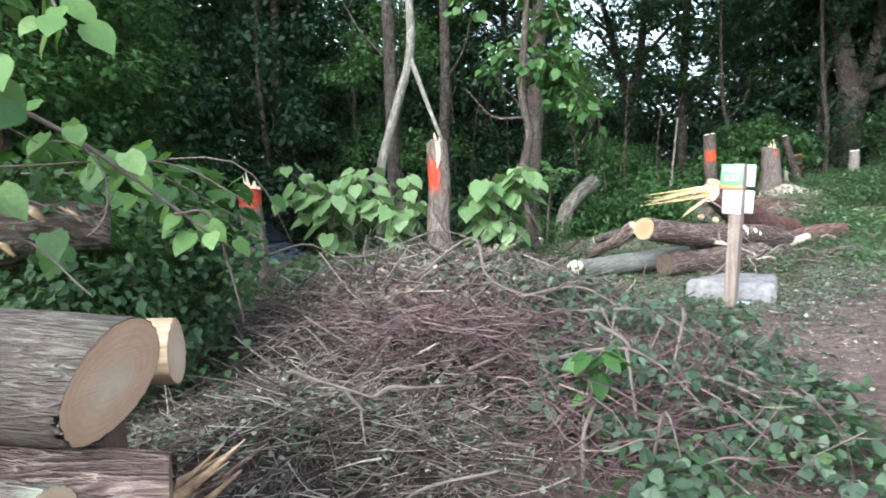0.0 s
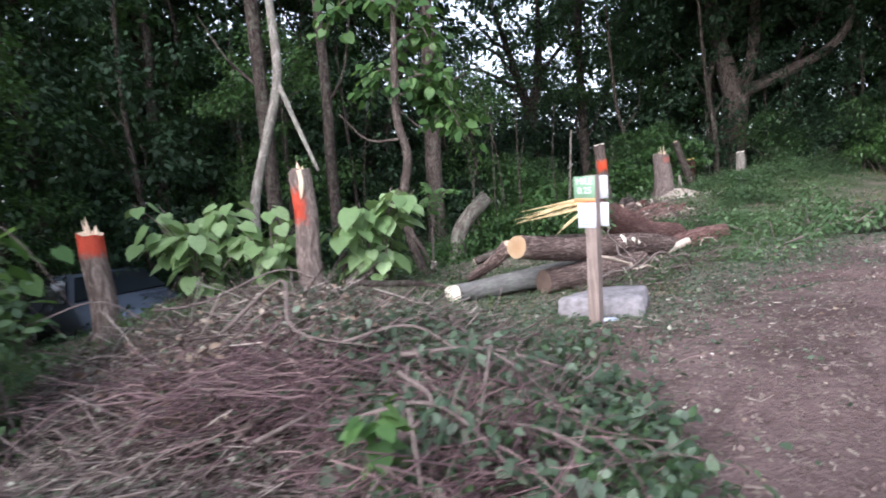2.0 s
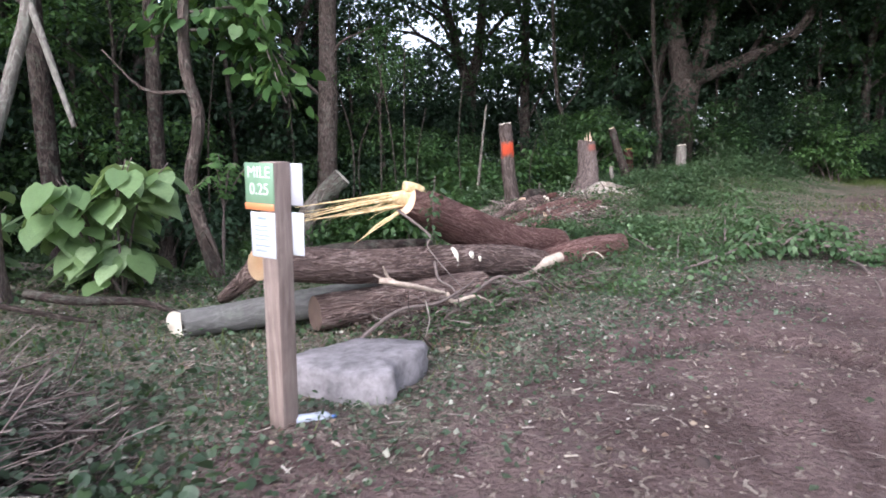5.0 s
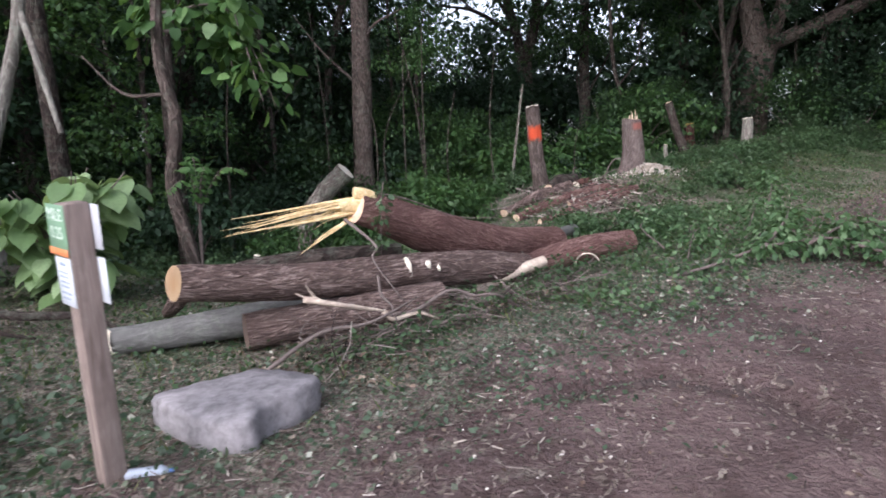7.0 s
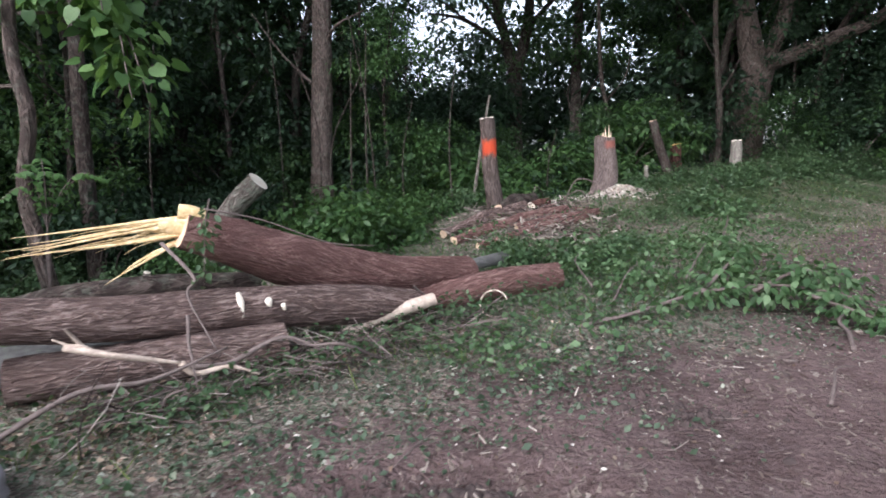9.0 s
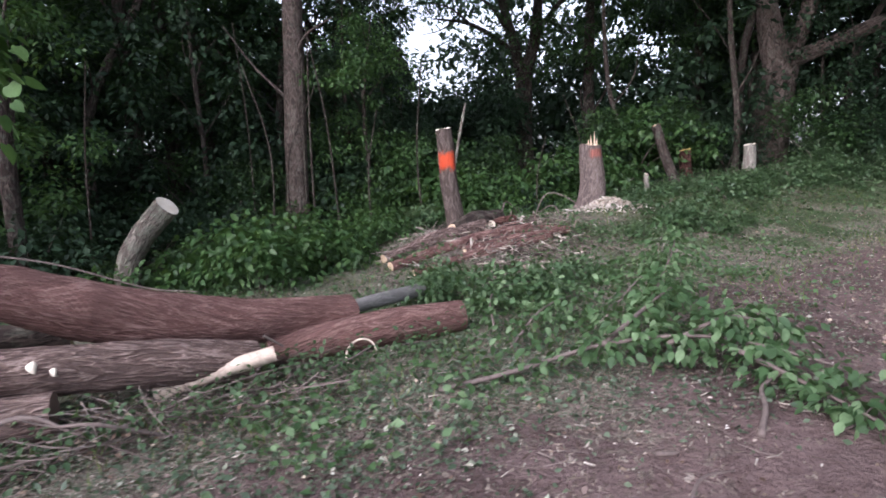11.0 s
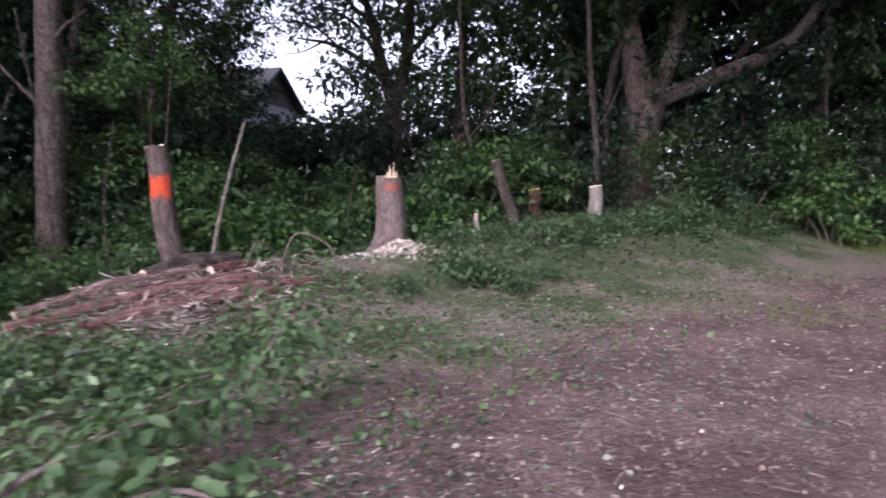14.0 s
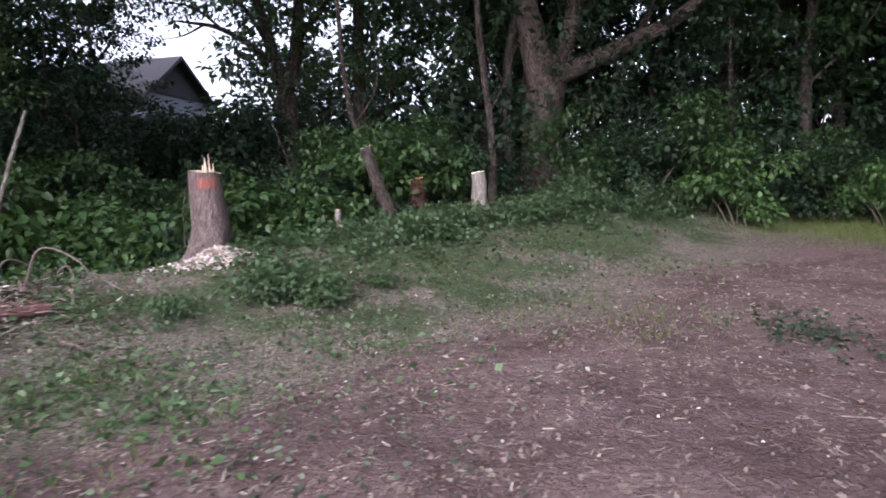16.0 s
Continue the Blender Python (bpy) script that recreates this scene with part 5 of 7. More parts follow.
gs = np.random.default_rng(44)
torn = thing("splintered_chunk", (-2.2, -0.45, 0.0), "torn splintered wood chunk beside the stacked logs", "wood")
for i in range(9):
    p = np.array([-2.16, -0.42, 0.66]) + gs.normal(0, 0.035, 3)
    part("splinter", spike(p - (0.2, 0.03, 0.1), p + np.array([0.08, 0.03, 0.1]) * gs.uniform(0.4, 1.1) + gs.normal(0, 0.025, 3), gs.uniform(0.014, 0.028), 80 + i), SPLINTER_TAN if i % 3 else BARK_BROWN, torn)
scrap = thing("stick_scatter", (-2.6, 0.7, 0.0), "sticks and stalks strewn by the stacked logs", "twigs")
leaf_part("stick_mass", sticks(700, lambda n: np.c_[gs.normal(-2.5, 0.5, n), gs.normal(0.75, 0.45, n), 0.02 + 0.16 * gs.random(n) ** 2], 0.5, 0.0055, gs, 0.25, 0.35, 3, 5), TWIG, scrap, "strewn grey sticks", "stuff")

for i in range(9):
    a = gs.uniform(0, 6.28)
    x, y, r = gs.normal(-2.4, 0.35), gs.normal(0.75, 0.3), gs.uniform(0.006, 0.012)
    part("stick", twig((x, y, 0.06), (x + 0.7 * np.cos(a), y + 0.7 * np.sin(a), 0.1 + 0.1 * gs.random()), r, 500 + i, 0.15, 6, 5), TWIG, scrap)

ghl = np.random.default_rng(61)


def before_logs(n):
    k, o = ghl.random(n), ghl.normal(0, 0.3, n)
    x, y = 0.1 + 1.9 * k + 0.75 * o, 6.35 + 2.6 * k - 0.65 * o
    return np.c_[x, y, height(x, y) + 0.02 + 0.16 * ghl.random(n) ** 2]


rubble = thing("log_heap_litter", (0.8, 7.2, 0), "broken twigs and bark crumbs round the felled logs", "twigs")
leaf_part("twig_mass", join_leaves(sticks(900, before_logs, 0.3, 0.0035, ghl, 0.3, 0.35, 3, 4), sticks(120, before_logs, 0.6, 0.006, ghl, 0.3, 0.4, 3, 5)), TWIG, rubble, "broken grey twigs", "stuff")
pp = np.vstack([before_logs(1600), np.c_[ghl.uniform(-1.4, 1.2, 1600), ghl.uniform(5.9, 7.0, 1600), np.full(1600, 0.03)]])
leaf_part("crumbs", leaves(pp * (1, 1, 0.6), ghl.normal(0, 1, pp.shape) * (1, 1, 0.3), ghl.normal(0, 0.5, pp.shape) + (0, 0, 1), 0.015 + 0.05 * ghl.random(len(pp)) ** 2, DIAMOND), LITTER, rubble, "bark crumbs and dry leaves", "stuff")
for i in range(8):
    q = before_logs(1)[0]
    d = ghl.normal(0, 0.35, 3) * (1, 1, 0.35)
    part("stick", twig(q, q + d + (0, 0, 0.05), ghl.uniform(0.006, 0.014), 700 + i, 0.15, 6, 5), TWIG, rubble)


# ---- broad-leaved saplings ----
def broad_bush(loc, label, stems, per, size, g, top, wide, low=0.15):
    ob = thing("broad_leaved_sapling", loc, label, "shrub", "broad-leaved saplings")
    x, y, z = loc
    sets = []
    for i in range(stems):
        a = g.uniform(0, 2 * np.pi)
        tip = np.array([x + wide * np.cos(a) * g.uniform(0.3, 1), y + 0.6 * wide * np.sin(a), z + top * g.uniform(0.55, 1.0)])
        line = bez([(x + g.normal(0, 0.1), y + g.normal(0, 0.1), z), ((x + tip[0]) / 2, (y + tip[1]) / 2, z + 0.7 * (tip[2] - z)), tip], 5)
        part("stem", tube(line, [0.014, 0.01, 0.005], 6, 0, 0, i, True)[0], TWIG, ob)
        k = g.uniform(low, 1, per) * (len(line) - 1)
        j = np.clip(k.astype(int), 0, len(line) - 2)
        c = line[j] + (line[j + 1] - line[j]) * (k - j)[:, None]
        a = g.uniform(0, 2 * np.pi, per)
        out = np.c_[np.cos(a), np.sin(a), 0.1 * g.random(per)]
        c = c + out * g.uniform(0.05, 0.25, (per, 1))
        sets.append(leaves(c, out + (0, 0, -0.75) + g.normal(0, 0.2, out.shape), out * 0.55 + (0, -0.15, 0.8) + g.normal(0, 0.15, out.shape), size * g.uniform(0.65, 1.2, per), HEART, 0.95))
    leaf_part("foliage", join_leaves(*sets), LEAF_BIG, ob, "large drooping heart-shaped leaves")
    return ob


g = np.random.default_rng(33)
broad_bush((-5.15, 7.0, gz(-5.15, 7.0) - 0.1), "sapling with large drooping pale green leaves", 14, 14, 0.28, g, 1.5, 1.0)
broad_bush((-2.75, 7.3, gz(-2.75, 7.3) - 0.1), "sapling with large pale green leaves behind a painted stump", 12, 14, 0.28, g, 1.5, 0.85)
broad_bush((-4.2, 7.2, gz(-4.2, 7.2) - 0.1), "low sapling with large pale green leaves", 8, 12, 0.26, g, 1.25, 0.7)

# vine-covered brush behind the stacked logs
vines = thing("vine_thicket", (-4.2, 1.2, 0), "vines and broad leaves sprawling over felled wood", "shrub")
sets, stems_v = [], []
for i, (p, q, r) in enumerate((((-4.9, 0.2, 1.9), (-3.2, 1.5, 1.35), 0.016), ((-4.6, -0.2, 1.75), (-3.55, 0.65, 0.95), 0.03), ((-4.8, 0.9, 1.7), (-3.3, 1.9, 1.1), 0.012), ((-5.2, 1.6, 1.6), (-3.3, 2.3, 0.9), 0.014),
                               ((-3.5, 1.25, 1.3), (-3.45, 1.75, 0.5), 0.022), ((-5.2, 0.4, 1.35), (-3.9, 0.8, 1.32), 0.02), ((-3.6, 2.2, 0.9), (-2.9, 3.1, 0.6), 0.014), ((-4.4, 0.3, 2.2), (-3.8, 0.9, 1.6), 0.012))):
    part("vine_stem", twig(p, q, r * 0.45, 200 + i, 0.2, 7, 5), TWIG, vines)
c = np.c_[g.uniform(-6.2, -3.85, 95), g.uniform(0.9, 3.4, 95), g.uniform(0.2, 1.5, 95)]
c = c[(-1.1 - c[:, 0]) > 0.72 * (c[:, 1] + 1.8)]
leaf_part("foliage", cloud(c, 0.34, 120, 0.07, g, OVAL), LEAF_WEED, vines)
c = np.c_[g.uniform(-5.4, -3.75, 14), g.uniform(0.9, 2.2, 14), g.uniform(1.05, 1.85, 14)]
leaf_part("broad_leaves", cloud(np.vstack([c, c + (0.1, 0.4, -0.25), [(-3.7, 0.2, 1.95), (-3.8, 0.1, 2.2)]]), 0.28, 7, 0.18, g, HEART, 0.7), LEAF_BRIGHT, vines, "large light green leaves")

for i, (line, n_, size_) in enumerate((([(-4.5, 0.35, 2.1), (-4.12, 0.62, 1.97), (-3.87, 0.94, 1.75), (-3.57, 1.23, 1.39), (-3.3, 1.5, 1.05)], 30, 0.15), ([(-4.3, 0.2, 2.4), (-3.95, 0.4, 2.2), (-3.85, 0.48, 1.95)], 13, 0.19),
                                     ([(-4.3, 0.2, 1.6), (-4.0, 0.4, 1.5), (-3.88, 0.5, 1.3)], 6, 0.22), ([(-5.0, 1.9, 2.9), (-4.6, 1.6, 2.8), (-4.3, 1.45, 2.4)], 14, 0.2))):
    stem = bez(line, 6)
    part("vine_stem", tube(stem, [0.018, 0.014, 0.007], 7, 0.1, 0, i, True)[0], TWIG, vines)
    j = g.integers(2, len(stem), n_)
    a = g.uniform(0, 2 * np.pi, n_)
    out = np.c_[np.cos(a), np.sin(a), 0.2 * g.random(n_)]
    leaf_part("broad_leaves", leaves(stem[j] + out * g.uniform(0.03, 0.16, (n_, 1)), out * 0.6 + (0.15, -0.3, -0.75), out * 0.3 + (0.3, -0.75, 0.6) + g.normal(0, 0.2, out.shape), size_ * g.uniform(0.7, 1.15, n_), HEART, 0.95), LEAF_BROAD, vines, "large pale green leaves")
k = g.random(110)
back = g.uniform(0.1, 0.8, 110)
zt = 1.85 - 0.75 * k
c = np.c_[-4.45 + 1.15 * k - 0.75 * back, 0.35 + 1.4 * k + 0.66 * back, 0.3 + (zt - 0.3) * g.random(110)]
c = c[np.hypot(c[:, 0] + 4.2, c[:, 2] - 1.25) > 0.3]
leaf_part("ivy_leaves", cloud(c, 0.2 * g.uniform(0.6, 1.3, len(c)), 42, 0.07, g, OVAL, 0.5, 0.8, 1.2), LEAF_WEED, vines, "dark green ivy leaves")
a = np.linspace(-1.2, 2.4, 16)
part("vine_stem", tube(np.c_[-3.83 + 0.14 * np.cos(a), 0.84 + 0.14 * np.cos(a), 1.45 + 0.26 * np.sin(a)], [0.005, 0.006, 0.004], 6, 0, 0, 1, True)[0], TWIG, vines, "looping pale vine")


# ---- trees and shrubs of the woods ----
def crown_centres(h0, h1, rad, n, g):
    z = g.uniform(h0, h1, n)
    k = (z - h0) / (h1 - h0)
    r = rad * np.sqrt(np.clip(1.08 - (2 * k - 0.9) ** 2, 0.05, 1)) * np.sqrt(g.random(n))
    a = g.uniform(0, 2 * np.pi, n)
    return np.c_[r * np.cos(a), r * np.sin(a), z]


def tree(loc, label, h, r, h0, rad, clumps, per, size, leafm, bark, seed, clump_r=0.55, limbs=7, lean=0.3):
    g = np.random.default_rng(seed)
    ob = thing("tree", (0, 0, 0), label, "tree", "trees of the woods")
    line = bez([(0, 0, -0.3), (g.normal(0, 0.08), g.normal(0, 0.08), h * 0.3), (g.normal(0, lean), g.normal(0, lean), h * 0.65), (g.normal(0, lean), g.normal(0, lean), h)], 6)
    part("trunk", tube(line, [r * 1.25, r, r * 0.75, r * 0.2], 14, 0.07, 0.02, seed)[0], bark, ob)
    c = crown_centres(h0, h * 1.02, rad, clumps, g)
    for i in range(limbs):
        e = c[i * len(c) // limbs]
        s = line[min(len(line) - 2, int(len(line) * max(0.12, e[2] / h - 0.15)))]
        part("limb", tube(bez([s, (s + e) / 2 + (0, 0, 0.2) + g.normal(0, 0.15, 3), e], 5), [r * 0.35, r * 0.2, r * 0.08], 6, 0.1, 0, seed + i)[0], bark, ob)
    leaf_part("crown", cloud(c, clump_r * g.uniform(0.6, 1.3, len(c)), per, size, g, DIAMOND, 0.5, 0.55), leafm, ob)
    ob.location = loc
    return ob


def bush(label, rad, h, clumps, per, size, leafm, seed, shape=DIAMOND, name="shrub"):
    g = np.random.default_rng(seed)
    ob = thing(name, (0, 0, 0), label, "shrub", "undergrowth of the woods")
    c = unit(g.normal(0, 1, (clumps, 3))) * np.sqrt(g.random((clumps, 1))) * (rad, rad, h * 0.5) + (0, 0, h * 0.5)
    for i, e in enumerate(c[:4]):
        part("stem", tube(bez([(g.normal(0, 0.1), g.normal(0, 0.1), -0.15), e * (0.5, 0.5, 0.6), e], 4), [0.018, 0.012, 0.005], 5, 0, 0, i)[0], TWIG, ob)
    leaf_part("foliage", cloud(c, 0.36 * rad ** 0.5, per, size, g, shape, 0.45, 0.6), leafm, ob)
    return ob


def put(ob, x, y, turn=0.0, k=1.0, dz=0.0):
    return pose(x, y, gz(x, y) + dz, 0, 0, turn) @ Matrix.Scale(k, 4)


g = np.random.default_rng(5)
protos = [tree((0, 0, 0), "tall slender woodland tree with dense dark foliage", 12.0, 0.13, 2.6, 2.3, 70, 66, 0.198, LEAF_WOOD, BARK_TREE, 301),
          tree((0, 0, 0), "leaning woodland tree with dark green leaves", 11.0, 0.1, 1.6, 2.0, 64, 66, 0.187, LEAF_DARK, BARK_TREE, 302, lean=0.7),
          tree((0, 0, 0), "woodland tree with a loose airy crown", 13.0, 0.17, 3.6, 2.8, 72, 66, 0.203, LEAF_WOOD, BARK_TREE, 303, limbs=10),
          tree((0, 0, 0), "young understorey tree leafy to the ground", 7.0, 0.06, 0.8, 1.6, 60, 68, 0.156, LEAF_DARK, BARK_TREE, 304),
          tree((0, 0, 0), "young tree with fresh light green leaves", 6.5, 0.06, 0.9, 1.7, 60, 100, 0.13, LEAF_FRESH, BARK_TREE, 305),
          tree((0, 0, 0), "young roadside tree with bright green leaves", 6.0, 0.05, 1.0, 1.5, 52, 110, 0.13, LEAF_BRIGHT, BARK_TREE, 306)]
spots = [(3, 19.2, 19.2), (3, 18.2, 17.0), (5, 0.0, 7.9), (5, 1.2, 9.5), (5, -2.4, 7.4), (4, -1.5, 9.6), (4, 0.3, 11.0), (4, -3.8, 8.6), (4, 2.2, 12.6), (4, 8.6, 13.6), (4, 15.2, 13.6), (4, -6.0, 8.0), (1, 3.0, 15.5), (3, 5.0, 14.0), (0, 6.5, 16.5), (3, 8.2, 15.0), (1, 9.6, 17.0), (2, 11.0, 19.0), (3, 12.2, 16.2), (0, 13.4, 18.4), (1, 15.0, 17.4), (3, 16.4, 15.4),
         (0, 17.6, 19.6), (1, 1.0, 17.5), (2, -1.0, 15.0), (3, -3.0, 13.0), (0, -4.5, 16.0), (1, -7.0, 13.0), (0, 2.0, 20.0), (2, 5.0, 21.0), (0, 8.0, 22.0),
         (1, 14.5, 22.5), (2, -3.0, 20.0), (1, -6.0, 19.0), (3, 24.5, 12.5), (0, 26.0, 14.5), (1, 28.0, 12.0), (2, 27.5, 17.0), (3, 29.5, 10.0), (0, 31.0, 12.0), (1, 32.0, 9.0),
         (3, 31.0, 6.6), (2, 33.5, 7.0), (0, 35.0, 5.0), (1, 36.0, 2.5), (3, 35.5, 0.0), (0, 38.0, 1.0), (2, 37.0, -3.0), (1, 38.5, -6.0), (0, 24.0, 17.5), (2, 30.0, 15.0), (3, 34.0, 10.0),
         (0, 10.0, 25.0), (1, 6.0, 26.0), (2, 0.0, 25.0), (0, -8.0, 18.0),
         (0, 17.0, 22.0), (3, 17.8, 18.0), (1, 18.6, 20.5), (0, 15.8, 20.0), (2, 12.6, 21.0), (1, 9.2, 19.6), (0, 4.0, 18.0), (1, 7.0, 19.0), (2, 2.5, 23.0), (0, 29.0, 12.0), (1, 30.0, 9.0),
         (0, 33.0, 5.0), (1, 34.5, 3.0), (0, 36.0, 0.5), (1, 36.5, -2.0), (0, 32.0, 14.0), (1, 28.0, 19.0), (0, 26.0, 20.0), (1, 34.0, 12.0), (0, 36.0, 7.0), (0, 37.0, -5.0), (1, -5.0, 10.5), (0, -7.5, 9.0)]
used = set()
for k, u, s in spots:
    x, y = xy(u + g.normal(0, 0.3), s + g.normal(0, 0.3))
    m = put(None, x, y, g.uniform(0, 360), g.uniform(0.88, 1.15))
    if y > 25 and abs(x - 0.8) < 4.4 and k in used and k != 2:
        continue
    if k in used:
        copy_thing(protos[k], m)
    else:
        used.add(k)
        protos[k].matrix_basis = m

shrubs = [bush("dense dark green woodland shrub", 1.05, 1.7, 34, 52, 0.122, LEAF_DARK, 401), bush("woodland shrub with mid-green leaves", 1.2, 2.3, 38, 52, 0.128, LEAF_WOOD, 402),
          bush("low fresh green undergrowth bush", 0.8, 0.9, 26, 70, 0.09, LEAF_WEED, 403), bush("light green leafy bush at the wood's edge", 0.9, 1.5, 28, 70, 0.11, LEAF_BRIGHT, 404)]
low = []
for u in np.arange(-6, 21, 1.45):
    low += [(2, u, 12.8 + g.normal(0, 0.3)), (g.integers(0, 2), u + 0.6, 14.4 + g.normal(0, 0.4)), (g.integers(0, 2), u + 0.3, 17.2 + g.normal(0, 0.8))]
for u in np.arange(-7, 10, 1.5):
    low += [(g.integers(0, 2), u, 19.6)]
low = [(k, u, s) for k, u, s in low if not (2.2 < u < 6.8 and 11.4 < s < 15.6) and not (18.6 < u < 21 and s > 15.5)]
low += [(1, 16.0, 12.9), (1, 17.5, 13.1), (3, 16.7, 12.4), (3, 17.6, 12.0), (3, 15.7, 12.9), (3, 18.3, 12.9), (0, 19.0, 12.0), (1, 20.4, 12.2), (0, 21.8, 12.2), (3, 19.4, 11.6), (1, 22.8, 12.6), (0, 24.2, 12.4), (1, 25.6, 12.0), (0, 26.8, 11.2),
        (1, 27.4, 8.8), (0, 28.4, 7.6), (1, 29.0, 6.4), (3, 28.6, 5.6), (0, 30.2, 5.6), (1, 31.0, 4.4), (3, 30.6, 3.2), (0, 32.4, 3.0), (1, 33.0, 1.4), (0, 34.0, 0.0), (3, 33.2, -1.0), (1, 35.0, -2.2),
        (0, 36.0, -4.0), (1, 36.6, -6.0), (0, 29.5, 8.6), (1, 31.5, 7.0), (0, 33.5, 4.6), (1, 35.0, 2.2), (0, 24.0, 13.6), (1, 26.0, 12.8), (2, 26.6, 8.4), (2, 27.6, 7.0),
        (2, 9.4, 10.6), (2, 11.3, 10.9), (2, 13.0, 11.2), (0, 8.4, 11.6), (2, 7.4, 10.8), (1, -2.0, 9.6), (0, -3.6, 8.6), (1, 0.0, 10.6), (2, 1.4, 9.6), (0, -1.0, 7.4), (1, -4.6, 6.6), (2, 8.2, 9.9), (0, 1.2, 12.0)]
used = set()
for k, u, s in low:
    k = int(k)
    x, y = xy(u, s)
    m = put(None, x, y, g.uniform(0, 360), g.uniform(0.85, 1.25))
    if k in used:
        copy_thing(shrubs[k], m)
    else:
        used.add(k)
        shrubs[k].matrix_basis = m

leafy = [bush("leafy sapling thicket with mid-green leaves", 1.0, 1.5, 40, 48, 0.115, LEAF_FRESH, 405, OVAL), bush("low leafy thicket on the ditch side", 0.8, 0.9, 30, 44, 0.105, LEAF_FRESH, 406, OVAL)]
for i, (k, x, y, size_) in enumerate(((0, 1.05, 19.3, 1.25), (1, -0.1, 12.9, 1.0), (0, 1.7, 21.2, 1.4), (0, 3.9, 23.9, 1.3), (1, -0.3, 11.6, 1.05), (1, -1.2, 11.9, 1.1), (1, 0.0, 14.4, 0.8), (0, -0.9, 13.2, 0.9), (0, 2.9, 21.9, 1.2),
                                      (0, 5.0, 25.2, 1.3), (0, -0.6, 19.6, 1.5), (1, 3.3, 22.6, 1.0), (1, -2.2, 11.0, 0.9))):
    m = put(None, x, y, 77.0 * i, size_)
    if i > 1:
        copy_thing(leafy[k], m)
    else:
        leafy[k].matrix_basis = m


for x, y, k in ((-8.0, 4.6, 1.0), (-7.6, 3.2, 0.9), (-9.0, 6.0, 1.1)):
    copy_thing(protos[4], put(None, x, y, 50 * x, k))
for x, y, k in ((-8.4, 31.4, 0.95), (-7.5, 32.6, 0.8)):
    copy_thing(protos[1], put(None, x, y, 40 * x, k))


# trees that stand out
def bare(name, label, lines, bark, group="", seg=12):
    first = np.array(lines[0][0][0], float)
    ob = thing(name, first, label, "tree", group)
    for i, (pts, rad) in enumerate(lines):
        part("trunk" if i == 0 else "limb", tube(bez(pts, 7), rad, seg, 0.06, 0.02, i + 3, True)[0], bark, ob)
    return ob


def zof(x, y):
    return gz(x, y) - 0.15


bare("forked_tree", "pale slender trunk with a hanging forked limb", [([(-5.05, 8.55, zof(-5.05, 8.55)), (-5.0, 8.6, 1.5), (-4.72, 8.8, 2.6), (-4.47, 8.93, 3.5), (-4.45, 9.0, 4.6), (-4.6, 9.1, 7.0)], [0.085, 0.08, 0.075, 0.07]),
                                                                   ([(-4.47, 8.93, 3.5), (-4.2, 8.8, 2.8), (-3.85, 8.6, 1.95)], [0.045, 0.04, 0.03]),
                                                                   ([(-4.95, 8.6, 1.55), (-5.4, 8.5, 1.35), (-6.2, 8.4, 1.2)], [0.035, 0.025, 0.015])], BARK_PALE)
bare("peeling_tree", "thin trunk with flaking reddish bark behind the vines", [([(-5.7, 2.05, zof(-5.7, 2.05)), (-5.68, 2.0, 1.6), (-5.75, 2.1, 4.0), (-5.7, 2.0, 7)], [0.1, 0.09, 0.08, 0.05]), ([(-5.72, 2.05, 2.6), (-5.4, 1.8, 3.4), (-5.3, 1.6, 4.4)], [0.03, 0.02, 0.01])], BARK_PLATE)
bare("slender_tree", "straight brown trunk among the leaves", [([(-5.25, 9.95, zof(-5.25, 9.95)), (-5.2, 9.9, 2), (-5.15, 9.9, 5), (-5.1, 9.9, 9)], [0.16, 0.13, 0.12, 0.06]), ([(-5.17, 9.9, 3.6), (-5.7, 9.8, 4.2), (-6.1, 9.7, 5.0)], [0.035, 0.02, 0.01])], BARK_TREE)
bare("slender_tree", "straight brown trunk among the leaves", [([(-4.7, 11.8, zof(-4.7, 11.8)), (-4.66, 11.8, 2), (-4.55, 11.8, 4.2), (-4.5, 11.8, 9)], [0.14, 0.12, 0.11, 0.05]), ([(-4.6, 11.8, 3.4), (-4.1, 11.7, 4.1), (-3.8, 11.6, 5.2)], [0.035, 0.02, 0.01])], BARK_TREE)
bare("twisted_tree", "thin twisted trunk with a dead lower limb", [([(-2.28, 8.7, zof(-2.28, 8.7)), (-2.5, 8.75, 0.75), (-2.56, 8.75, 1.3), (-2.4, 8.75, 2.0), (-2.5, 8.75, 2.7), (-2.4, 8.8, 4.0), (-2.2, 8.8, 6.0)], [0.085, 0.08, 0.075, 0.06, 0.03]),
                                                                ([(-2.5, 8.75, 2.3), (-3.0, 8.7, 2.35), (-3.4, 8.6, 2.8)], [0.025, 0.018, 0.008]), ([(-2.5, 8.75, 0.8), (-2.3, 8.6, 0.55), (-2.2, 8.55, 0.3)], [0.035, 0.03, 0.02])], BARK_WOOD)
over = thing("leafy_limb", (-2.5, 9.5, 0), "overhanging limb with large drooping leaves", "tree")
